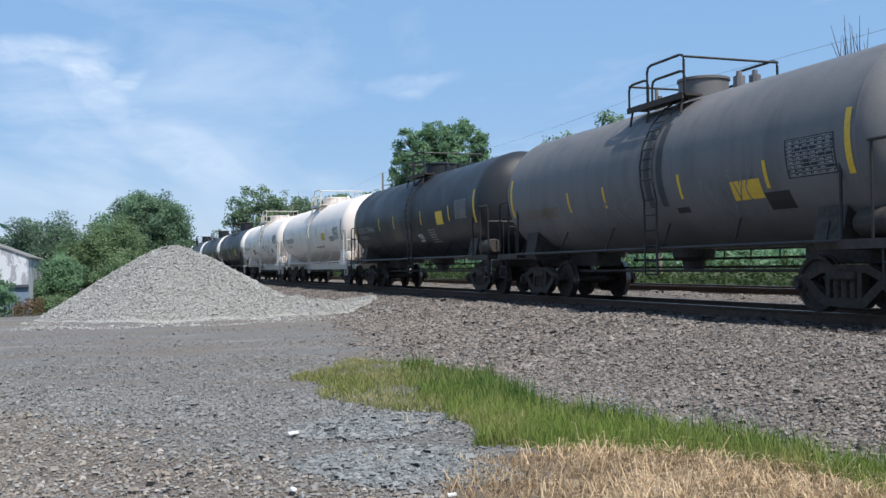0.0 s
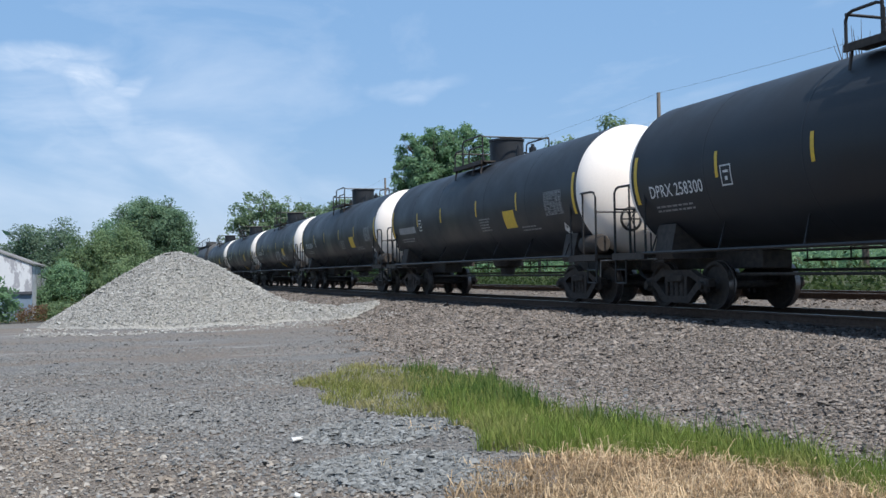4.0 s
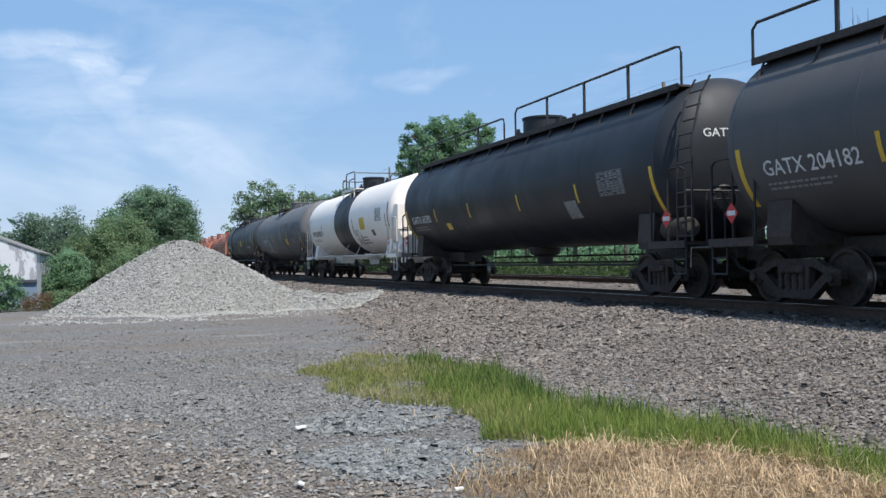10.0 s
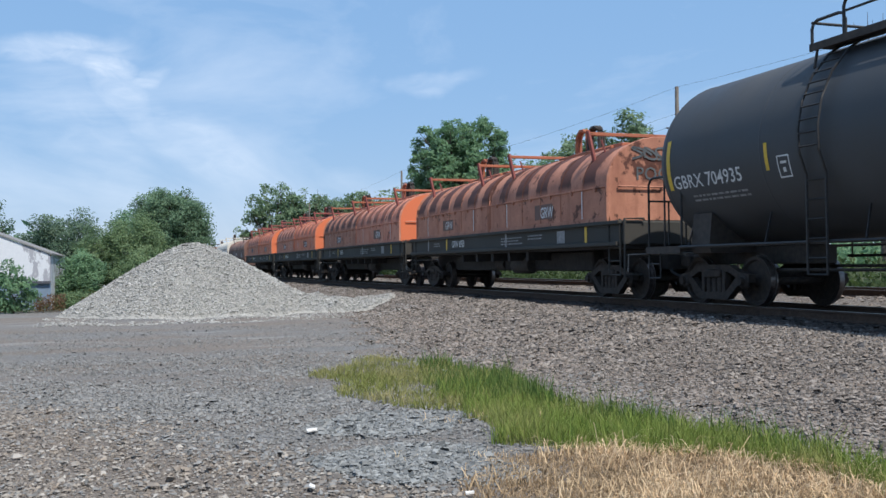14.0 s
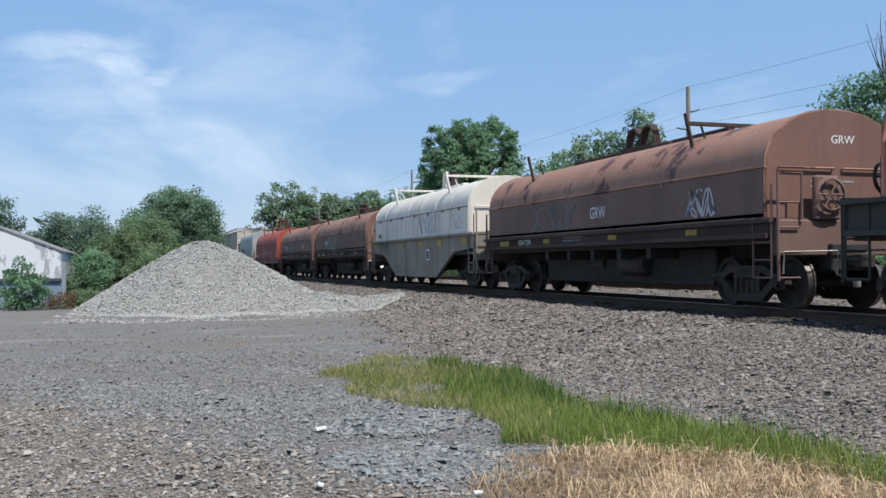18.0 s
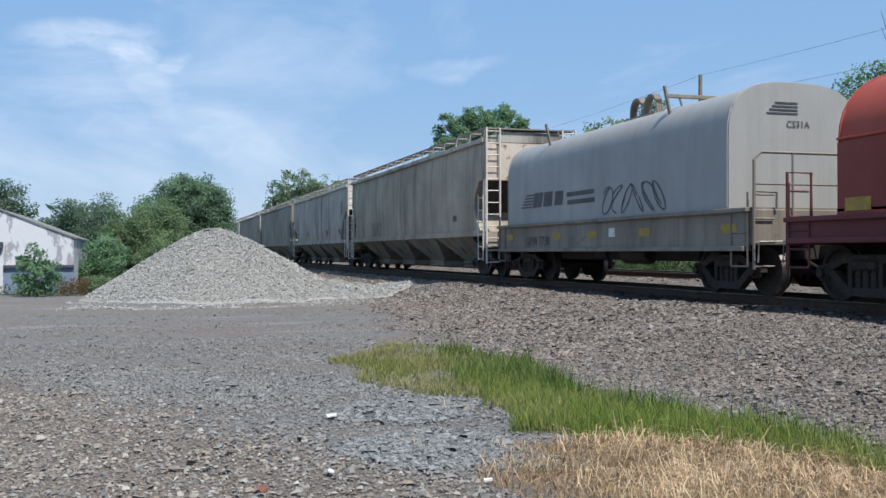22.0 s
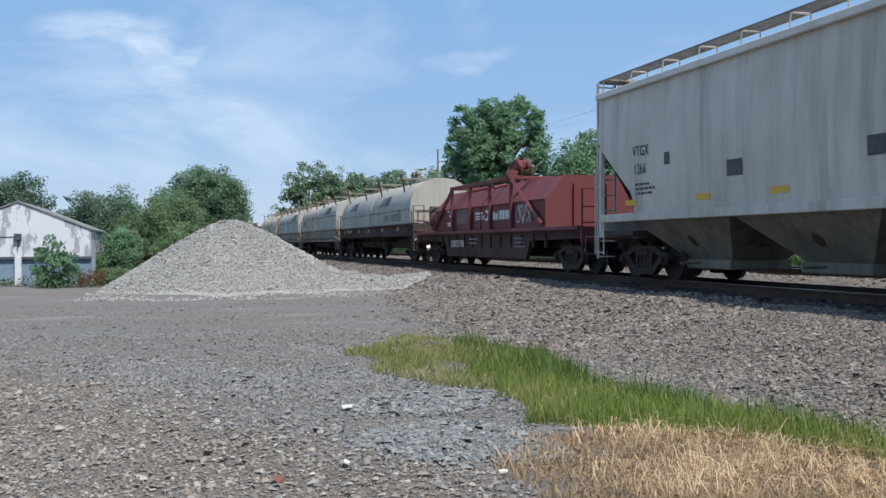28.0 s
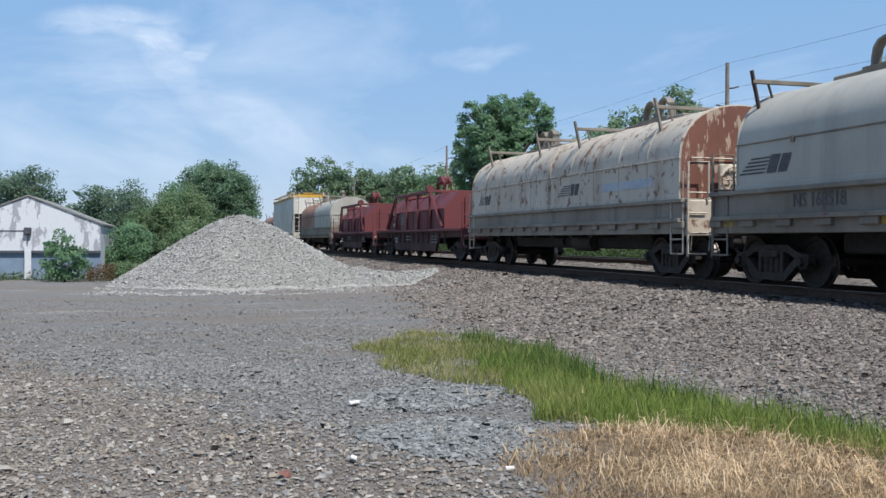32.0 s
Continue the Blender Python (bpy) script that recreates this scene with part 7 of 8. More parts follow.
stones("bluestone_gravel", on_land(sow(11, 1.2, 4.0, 5.8, 10.4, 2300, lambda x, y, r: in_dark(x, y))), 0.036, BLUE, "loose patch of fresh blue-grey crushed stone", "gravel", 5, 0.1, flat=0.8)


# the gravel pile
def heap(x, y):
    dx = x - 2.2
    r = np.hypot(dx / np.where(dx < 0, 4.15, 4.75), (y - 34.9) / 4.4)
    r = r * (1 + 0.03 * np.sin(3 * np.arctan2(y - 34.9, dx) + 0.5) + 0.02 * np.sin(7 * np.arctan2(y - 34.9, dx)))
    main = np.clip(2.80 - np.sqrt((2.70 * r) ** 2 + 0.36 ** 2), 0, None)
    tail = (0.55 + 0.22 * wob(x, y, 1.1)) * np.clip(1 - np.hypot((x - 6.6) / 2.7, (y - 33.6) / 2.2), 0, None) ** 0.7
    skirt = 0.02 * np.clip(1 - np.hypot((x - 2.4) / 5.4, (y - 33.6) / 4.6), 0, 0.3) / 0.3
    return np.maximum(main, tail) + skirt + 0.03 * wob(x, y, 1.2)


hx, hy = np.meshgrid(np.linspace(-3.2, 9.8, 84), np.linspace(28.5, 40.5, 74))
hz = heap(hx, hy)
hv = np.column_stack([hx.ravel(), hy.ravel(), (land(hx, hy) + hz).ravel() - 0.045])
hf = np.array([(j * 84 + i, j * 84 + i + 1, (j + 1) * 84 + i + 1, (j + 1) * 84 + i) for j in range(73) for i in range(83)])
PILE_BODY = plain("pile_body", (0.20, 0.195, 0.18), (0.40, 0.39, 0.355), 22, 0.95, 0, 0.8, 0.2)
pile = new("gravel_pile", mesh_np("gravel_pile", hv, hf, PILE_BODY, True))
tagged(pile, "tall conical heap of pale grey crushed stone on the lot", "gravel heap")
pp = sow(12, -3.2, 9.6, 28.5, 36.0, 900, lambda x, y, r: heap(x, y) > 0.06 + 0.12 * r.random(len(x)))
pst = stones("loose_stone", np.column_stack([pp, land(pp[:, 0], pp[:, 1]) + heap(pp[:, 0], pp[:, 1]) - 0.05]), 0.047, PILE, "", "", 6, 0.1)
pst.parent = pile
pst["kind"] = "stuff"
sk = sow(13, -2.4, 8.5, 27.6, 32.5, 130, lambda x, y, r: (heap(x, y) < 0.2) & (r.random(len(x)) < 0.45 + 0.6 * wob(x * 0.4, y, 0.8)))
stones("spilled_stone", on_land(sk), 0.045, PILE, "pale crushed stone spilled round the foot of the pile", "gravel", 7, 0.2)


def blade_material(name, a, b_, tip):
    m, n, l, b = nodes_of(name, 0.75, 0, 0.25)
    g = n.new("ShaderNodeNewGeometry")
    co = n.new("ShaderNodeTexCoord").outputs["Object"]
    patchy = noise_node(n, l, co, 1.2, 3, 0.6)
    c = blend(n, l, g.outputs["Random Per Island"], a, b_)
    c = blend(n, l, ramp(n, l, patchy, 0.45, 0.68, 0.0, 0.7), c, tip)
    l.new(c, b.inputs["Base Color"])
    tr = n.new("ShaderNodeBsdfTranslucent")
    l.new(c, tr.inputs["Color"])
    mx = n.new("ShaderNodeMixShader")
    mx.inputs[0].default_value = 0.3
    l.new(b.outputs[0], mx.inputs[1])
    l.new(tr.outputs[0], mx.inputs[2])
    l.new(mx.outputs[0], n["Material Output"].inputs["Surface"])
    return m


def blades(name, pts, tall, wide, lean, material, label, seed):
    rng = np.random.default_rng(seed)
    k = len(pts)
    h = tall * rng.lognormal(0, 0.3, k)
    a, d = rng.uniform(0, math.tau, k), rng.uniform(0, math.tau, k)
    w = wide * rng.uniform(0.6, 1.3, k)
    side = np.stack([np.cos(a), np.sin(a), 0 * a], -1) * w[:, None] / 2
    bend = np.stack([np.cos(d), np.sin(d), 0 * d], -1) * (h * lean * rng.uniform(0.2, 1.2, k))[:, None]
    up = np.array([0, 0, 1.0])
    p0 = pts - 0.01 * up
    p1 = pts + up * (0.55 * h)[:, None] + bend * 0.35
    p2 = pts + up * (h * np.sqrt(np.clip(1 - 0.4 * lean ** 2, 0.1, 1)))[:, None] + bend
    v = np.stack([p0 - side, p0 + side, p1 + side * 0.8, p1 - side * 0.8, p2], 1)
    f = (np.array([(0, 1, 2), (0, 2, 3), (3, 2, 4)])[None] + 5 * np.arange(k)[:, None, None]).reshape(-1, 3)
    ob = new(name, mesh_np(name, v.reshape(-1, 3), f, material))
    return tagged(ob, label, "grass", kind="stuff")


GREEN = blade_material("green_grass", (0.12, 0.19, 0.032), (0.24, 0.305, 0.07), (0.34, 0.32, 0.12))
DEEP = blade_material("deep_green_grass", (0.06, 0.12, 0.028), (0.11, 0.18, 0.045), (0.16, 0.20, 0.06))
PATCHY = blade_material("patchy_grass", (0.14, 0.18, 0.04), (0.28, 0.27, 0.09), (0.42, 0.36, 0.19))
STRAW = blade_material("dry_straw", (0.66, 0.47, 0.28), (0.87, 0.69, 0.46), (0.48, 0.33, 0.18))
THATCH = blade_material("matted_straw", (0.30, 0.215, 0.13), (0.52, 0.385, 0.24), (0.22, 0.155, 0.09))


def upper_edge(x, y):
    far = np.interp(y, [3, 5.6, 6.4, 7.7, 9.3, 10.7, 12.4], [5.75, 5.45, 5.2, 5.0, 4.65, 4.6, 4.9])
    return far - x + 0.13 * wob(x, y, 1.6)


blades("green_grass", on_land(sow(20, 2.9, 6.0, 3.0, 12.4, 2100, lambda x, y, r: in_strip(x, y) & (r.random(len(x)) < np.clip((10.2 - y) / 2.6, 0.3, 1.0)))), 0.165, 0.0072, 0.55, GREEN, "bright green grass along the foot of the ballast bank", 20)
blades("deep_green_grass", on_land(sow(25, 3.4, 6.2, 3.0, 13.0, 800, lambda x, y, r: in_strip(x, y) & (upper_edge(x, y) < 0.22 + 0.3 * r.random(len(x))) & (wob(x, y, 1.9) > -0.25) & (r.random(len(x)) < np.clip((y - 4.5) / 4, 0.12, 1.0)))), 0.21, 0.011, 0.35, DEEP, "taller tufts of deep green grass below the ballast", 25)
blades("deep_green_grass", on_land(sow(21, 3.6, 5.4, 10.2, 15.6, 420, lambda x, y, r: in_patch(x, y) & (x + 0.25 * (15 - y) > 4.4 + 0.3 * r.random(len(x))))), 0.15, 0.011, 0.45, DEEP, "tufts of dark green grass at the patch's edge", 21)
blades("sparse_grass", on_land(sow(22, 2.2, 5.3, 7.6, 15.6, 1000, lambda x, y, r: (in_patch(x, y) | in_strip(x, y)) & (wob(x, y, 0.9) + 0.5 * r.random(len(x)) > -0.25))), 0.095, 0.010, 0.7, PATCHY, "sparse yellow-green grass patch on the gravel", 22)
blades("matted_grass", on_land(sow(26, 1.9, 5.4, 3.4, 7.7, 2600, lambda x, y, r: in_dry(x, y) & (r.random(len(x)) < 0.25 + 0.75 * dry_fade(x, y)))), 0.075, 0.009, 1.5, THATCH, "brown matted thatch under the dry grass", 26)
blades("dry_grass", on_land(sow(23, 1.9, 5.4, 3.4, 7.7, 1500, lambda x, y, r: in_dry(x, y) & (r.random(len(x)) < straw_thick(x, y)))), 0.15, 0.008, 1.35, STRAW, "bleached dry grass lying flat beside the gravel", 23)
blades("dry_grass", on_land(sow(24, 2.0, 4.2, 7.2, 9.3, 130, lambda x, y, r: wob(x, y) > 0.3)), 0.09, 0.007, 1.2, STRAW, "thin wisps of dry grass in the gravel", 24)


def litter():
    pale = plain("bleached_scrap", (0.72, 0.71, 0.68), (0.55, 0.53, 0.5), 30, 0.7)
    brick = plain("brick_red_stone", (0.20, 0.09, 0.07), (0.15, 0.065, 0.05), 30, 0.85)
    for x, y, s, a in ((1.66, 8.98, 0.07, 0.4), (1.2, 6.55, 0.05, 1.4), (4.35, 13.2, 0.05, 2.0), (2.15, 6.0, 0.035, 0.2)):
        bm = bmesh.new()
        pts = [(-1.0, -0.35, 0.1), (-0.2, -0.5, 0.22), (0.9, -0.25, 0.08), (1.0, 0.2, 0.3), (0.2, 0.45, 0.12), (-0.8, 0.35, 0.34)]
        top = [bm.verts.new((px * s, py * s, pz * s + 0.02)) for px, py, pz in pts]
        low = [bm.verts.new((px * s, py * s, pz * s + 0.008)) for px, py, pz in pts]
        bm.faces.new(top)
        bm.faces.new(low[::-1])
        for i in range(6):
            bm.faces.new((low[i], low[(i + 1) % 6], top[(i + 1) % 6], top[i]))
        ob = new("paper_scrap", mesh_of("paper_scrap", bm, pale))
        ob.matrix_basis = pose(x, y, float(land(x, y)) + 0.012, 0, 0, math.degrees(a))
        tagged(ob, "crumpled white scrap lying on the gravel", "litter", "scraps on the gravel")
    ob = stones("brick_fragment", np.array([(0.72, 6.35, float(land(0.72, 6.35)) + 0.01)]), 0.075, brick, "broken red brick fragment on the gravel", "litter", 31)
    ob["kind"] = "object"


litter()


# ---- trees and shrubs ----
def leaf_material(name, a, b_, deep):
    m, n, l, b = nodes_of(name, 0.6, 0, 0.3)
    g = n.new("ShaderNodeNewGeometry")
    co = n.new("ShaderNodeTexCoord").outputs["Object"]
    patchy = noise_node(n, l, co, 0.55, 3, 0.6)
    c = blend(n, l, g.outputs["Random Per Island"], a, b_)
    c = blend(n, l, ramp(n, l, patchy, 0.4, 0.65, 0.0, 0.7), c, deep)
    l.new(c, b.inputs["Base Color"])
    tr = n.new("ShaderNodeBsdfTranslucent")
    l.new(c, tr.inputs["Color"])
    mx = n.new("ShaderNodeMixShader")
    mx.inputs[0].default_value = 0.48
    l.new(b.outputs[0], mx.inputs[1])
    l.new(tr.outputs[0], mx.inputs[2])
    l.new(mx.outputs[0], n["Material Output"].inputs["Surface"])
    return m


LEAF = leaf_material("maple_leaves", (0.155, 0.275, 0.15), (0.24, 0.37, 0.205), (0.125, 0.23, 0.13))
LEAF_DOME = leaf_material("dome_leaves", (0.145, 0.235, 0.145), (0.215, 0.32, 0.19), (0.125, 0.21, 0.13))
LEAF_LIGHT = leaf_material("shrub_leaves", (0.155, 0.235, 0.115), (0.25, 0.33, 0.17), (0.12, 0.20, 0.10))
LEAF_DARK = leaf_material("conifer_needles", (0.135, 0.205, 0.14), (0.20, 0.28, 0.19), (0.115, 0.18, 0.125))
LEAF_PALE = leaf_material("far_leaves", (0.165, 0.25, 0.145), (0.25, 0.34, 0.20), (0.135, 0.21, 0.125))
WEED = leaf_material("weeds", (0.06, 0.11, 0.025), (0.13, 0.18, 0.05), (0.10, 0.11, 0.04))
BRUSH = leaf_material("bramble_leaves", (0.04, 0.07, 0.022), (0.08, 0.115, 0.036), (0.045, 0.065, 0.025))
BARK = plain("bark", (0.06, 0.048, 0.038), (0.12, 0.10, 0.085), 6, 0.95, 0, 0.5)


def leaves_mesh(name, lobes, count, size, material, seed, clump=0.45):
    """Leaves in small clumps through the outer part of rounded lobes (x, y, z, rx, ry, rz)."""
    rng = np.random.default_rng(seed)
    lob = np.array(lobes, float)
    vol = (lob[:, 3] * lob[:, 4] * lob[:, 5]) ** (2 / 3)
    clumps = max(8, count // 34)
    pick = rng.choice(len(lob), clumps, p=vol / vol.sum())
    d = rng.normal(0, 1, (clumps, 3))
    d /= np.linalg.norm(d, axis=1)[:, None]
    rad = rng.uniform(0.55, 1.06, clumps) ** 0.6
    centre = lob[pick, :3] + d * lob[pick, 3:] * rad[:, None]
    which = rng.integers(0, clumps, count)
    p = centre[which] + np.clip(rng.normal(0, clump, (count, 3)), -1.5 * clump, 1.5 * clump) * np.array([1, 1, 0.7])
    nrm = d[which] * 0.8 + rng.normal(0, 0.45, (count, 3)) + np.array([0, 0, 0.35])
    nrm /= np.linalg.norm(nrm, axis=1)[:, None]
    t = np.cross(nrm, rng.normal(0, 1, (count, 3)))
    t /= np.linalg.norm(t, axis=1)[:, None]
    u = np.cross(nrm, t)
    s = (size * rng.uniform(0.6, 1.3, count))[:, None]
    v = np.stack([p - t * s, p - u * s * 0.55 + nrm * s * 0.12, p + t * s, p + u * s * 0.55 + nrm * s * 0.12], 1)
    f = np.arange(4 * count).reshape(-1, 4)
    return mesh_np(name, v.reshape(-1, 3), f, material)


def wood(bm, a, b, ra, rb, seg=7):
    a, b = Vector(a), Vector(b)
    d = (b - a).normalized()
    side = d.orthogonal().normalized()
    up = side.cross(d)
    ring = [[bm.verts.new(p + r * (math.cos(k * math.tau / seg) * side + math.sin(k * math.tau / seg) * up)) for k in range(seg)] for p, r in ((a, ra), (b, rb))]
    for k in range(seg):
        bm.faces.new((ring[0][k], ring[0][(k + 1) % seg], ring[1][(k + 1) % seg], ring[1][k]))
    bm.faces.new(ring[1])


def tree(name, x, y, lobes, count, size, material, label, category, seed, trunk=0.2, group="", clump=0.45):
    """A tree at x, y: lobes are given from its foot."""
    rng = random.Random(seed)
    z = float(land(x, y)) - 0.1
    base = empty(name, pose(x, y, z))
    tagged(base, label, category, group)
    bm = bmesh.new()
    low = min(l[2] - l[5] for l in lobes)
    fork = Vector((0, 0, max(0.4, low + 0.25 * (max(l[2] for l in lobes) - low))))
    wood(bm, (0, 0, 0), fork, trunk, trunk * 0.7)
    for l in lobes:
        mid = fork.lerp(Vector(l[:3]), 0.5) + Vector((rng.uniform(-0.2, 0.2), rng.uniform(-0.2, 0.2), 0.1))
        wood(bm, fork, mid, trunk * 0.5, trunk * 0.32, 6)
        wood(bm, mid, l[:3], trunk * 0.32, trunk * 0.14, 6)
        for _ in range(3):
            e = Vector(l[:3]) + Vector((rng.uniform(-0.7, 0.7) * l[3], rng.uniform(-0.7, 0.7) * l[4], rng.uniform(-0.2, 0.8) * l[5]))
            wood(bm, mid.lerp(Vector(l[:3]), 0.6), e, trunk * 0.16, trunk * 0.04, 5)
    part("trunk", bm, BARK, base, smooth=50)
    part("crown", leaves_mesh("crown", lobes, count, size, material, seed, clump), None, base)
    return base


def crown(seed, rx, ry, z0, z1, k, lobe=0.42):
    """Lobes scattered over an upright egg from z0 to z1."""
    rng = random.Random(seed)
    out = [(0, 0, (z0 + z1) / 2, rx * 0.62, ry * 0.62, (z1 - z0) * 0.33)]
    for i in range(k):
        h = (i + 0.5) / k
        a = i * 2.399 + rng.uniform(-0.4, 0.4)
        wide = math.sqrt(max(0.05, 1 - (2 * h - 0.9) ** 2 / 1.25)) * 0.72
        s = lobe * rng.uniform(0.75, 1.2)
        out.append((rx * wide * math.cos(a), ry * wide * math.sin(a), z0 + (z1 - z0) * (0.12 + 0.76 * h), rx * s, ry * s, (z1 - z0) * 0.17 * rng.uniform(0.8, 1.3)))
    return out


# beyond the tracks
def knobbly_crown(seed, domes, k, knob):
    """Small upright knobs of leaves over a few overlapping domes (x, y, z, rx, ry, rz)."""
    rng = random.Random(seed)
    out = []
    for x, y, z, rx, ry, rz in domes:
        out.append((x, y, z, rx * 0.66, ry * 0.66, rz * 0.66))
        for i in range(k):
            h = 1 - 1.8 * (i + 0.5) / k
            a = i * 2.399 + rng.uniform(-0.3, 0.3)
            ring = math.sqrt(1 - h * h)
            u = rng.uniform(0.74, 0.94)
            s = knob * rng.uniform(0.7, 1.25)
            out.append((x + rx * ring * math.cos(a) * u, y + ry * ring * math.sin(a) * u, z + rz * h * u, s, s, s * rng.uniform(1.0, 1.5)))
    return out


tree("maple_tree", 25.3, 71.3, knobbly_crown(1, [(-1.5, 0, 8.5, 2.9, 3.0, 4.3), (1.5, 0.4, 9.0, 2.6, 2.8, 4.6)], 34, 0.62), 40000, 0.13, LEAF, "tall broad maple with dense dark green leaves behind the tracks", "tree", 1, 0.3, clump=0.2)
tree("young_tree", 30.6, 69.0, crown(2, 2.2, 2.0, 3.0, 9.9, 9), 5000, 0.15, LEAF, "smaller leafy tree beside the maple", "tree", 2, 0.15)
tree("tall_tree", 49.3, 97.5, crown(3, 4.2, 3.4, 5.0, 16.4, 12), 9000, 0.24, LEAF_PALE, "tall thin-crowned tree with light green leaves", "tree", 3, 0.28)
tree("tall_tree", 52.6, 92.0, crown(4, 2.4, 2.6, 6.0, 18.4, 10), 5000, 0.24, LEAF_PALE, "narrow tall tree with light green leaves", "tree", 4, 0.25)
tree("tall_tree", 47.0, 101.0, crown(5, 3.2, 3.0, 3.0, 14.6, 8), 4000, 0.24, LEAF_PALE, "open tree with gaps between its branches", "tree", 5, 0.22)
for i, (x, y, rx, z1, mt) in enumerate(((22.0, 149, 5.5, 13.9, LEAF_PALE), (27.5, 147, 5.0, 13.6, LEAF_PALE), (33.0, 143, 4.4, 13.3, LEAF_PALE), (40.5, 138, 2.6, 12.2, LEAF_DARK), (44.5, 132, 4.0, 13.6, LEAF), (37.5, 140, 3.4, 12.4, LEAF))):
    if mt is LEAF_DARK:
        lob = [(0, 0, 2 + k * 1.42, 2.3 - k * 0.26, 2.3 - k * 0.24, 1.1) for k in range(8)]
        tree("conifer", x, y, lob, 4500, 0.26, mt, "dark pointed conifer in the far row of trees", "tree", 20 + i, 0.25, "far row of trees")
    else:
        tree("far_tree", x, y, knobbly_crown(20 + i, [(0, 0, z1 * 0.52, rx * 0.92, 4.0, z1 * 0.46), (rx * 0.5, 0.5, z1 * 0.42, rx * 0.6, 3.6, z1 * 0.38)], 30, 1.05), 15000, 0.26, mt, "rounded green tree in the far row", "tree", 20 + i, 0.3, "far row of trees")
tree("far_tree", 26.0, 94.0, crown(40, 3.4, 3.2, 0.8, 9.2, 9), 6000, 0.2, LEAF_LIGHT, "bushy light green tree close behind the far track", "tree", 40, 0.2, "far row of trees")

# bare-topped tree
bt = tree("bare_topped_tree", 47.3, 50.8, crown(6, 3.4, 3.0, 4.0, 14.0, 11, 0.36) + [(-2.2, 2.0, 12.4, 1.3, 1.2, 0.8), (-1.1, 1.0, 13.3, 1.2, 1.1, 0.7), (-3.0, 2.7, 11.3, 1.1, 1.1, 0.8), (-0.2, 0.2, 12.8, 1.3, 1.2, 0.8)], 12000, 0.15, LEAF, "half-dead tree with bare twigs rising above its leaves", "tree", 6, 0.26)
tw = bmesh.new()
trng = random.Random(9)
for i in range(15):
    x0, y0 = trng.uniform(-1.2, 0.4), trng.uniform(-0.5, 0.5)
    p = Vector((x0 * 0.5, y0, 11.5 + trng.uniform(0, 1.5)))
    e = Vector((x0 * 1.7 + trng.uniform(-0.4, 0.6), y0, 15.2 + trng.uniform(0, 3.2)))
    m_ = p.lerp(e, 0.5) + Vector((trng.uniform(-0.15, 0.15), 0, 0))
    wood(tw, p, m_, 0.05, 0.035, 5)
    wood(tw, m_, e, 0.035, 0.012, 5)
    wood(tw, m_, m_ + Vector((trng.uniform(-0.7, 0.7), 0, trng.uniform(0.8, 1.6))), 0.025, 0.01, 4)
part("bare_twigs", tw, BARK, bt, "grey leafless twigs")

# behind the pile: a wall of shrubs and a round tree
tree("round_tree", 2.1, 47.0, knobbly_crown(7, [(0.0, 0, 3.2, 1.82, 1.8, 2.08), (-0.72, 0.2, 3.4, 1.1, 1.2, 1.93), (0.45, -0.2, 3.35, 1.2, 1.2, 1.88)], 44, 0.3), 52000, 0.055, LEAF_DOME, "round dark green tree behind the gravel pile", "tree", 7, 0.16, clump=0.17)
tree("shrub", -0.75, 45.4, crown(8, 1.5, 1.5, 0.2, 3.7, 14, 0.36), 24000, 0.05, LEAF_LIGHT, "tall light green shrub behind the gravel pile", "shrub", 8, 0.1, "shrubs behind the pile", 0.17)
tree("shrub", 0.5, 44.6, crown(16, 1.3, 1.2, 0.2, 3.9, 12, 0.36), 18000, 0.05, LEAF_LIGHT, "tall loose shrub leaning on the round tree", "shrub", 16, 0.1, "shrubs behind the pile", 0.18)
tree("shrub", -1.75, 42.6, crown(9, 0.95, 0.9, 0.1, 2.35, 12, 0.38), 14000, 0.05, LEAF, "dark green shrub beside the shed", "shrub", 9, 0.08, "shrubs behind the pile", 0.13)
tree("shrub", 0.6, 42.6, crown(10, 1.3, 1.2, 0.1, 2.5, 9, 0.38), 11000, 0.05, LEAF_LIGHT, "low green shrub at the foot of the gravel pile", "shrub", 10, 0.08, "shrubs behind the pile", 0.16)
tree("shrub", -1.75, 38.4, crown(13, 0.6, 0.5, 0.02, 0.8, 7), 3600, 0.045, LEAF_LIGHT, "small weedy bush at the edge of the gravel", "shrub", 13, 0.03, "shrubs behind the pile", 0.12)
tree("sapling", -3.78, 37.2, [(0.0, 0, 1.76, 0.3, 0.3, 0.26), (-0.36, 0, 1.36, 0.3, 0.3, 0.2), (0.4, 0, 1.3, 0.3, 0.3, 0.18), (0.05, 0, 1.0, 0.38, 0.36, 0.22), (-0.45, 0.1, 0.8, 0.26, 0.26, 0.18), (0.5, 0.1, 0.72, 0.26, 0.26, 0.14), (-0.25, 0.1, 0.4, 0.3, 0.3, 0.22), (0.25, 0.1, 0.42, 0.3, 0.3, 0.18)], 2000, 0.075, LEAF, "small sapling with drooping leaves in front of the shed", "sapling", 14, 0.035, clump=0.13)
tree("pine_tree", -4.4, 80.0, crown(11, 3.4, 3.0, 0.6, 6.4, 9, 0.3), 16000, 0.10, LEAF_DARK, "dark ragged pine behind the shed", "tree", 11, 0.2, "trees behind the shed", 0.3)
tree("pine_tree", -10.2, 72.0, crown(12, 3.0, 3.0, 1.0, 6.6, 9, 0.32), 14000, 0.10, LEAF_DARK, "dark green tree rising over the shed roof", "tree", 12, 0.2, "trees behind the shed", 0.3)
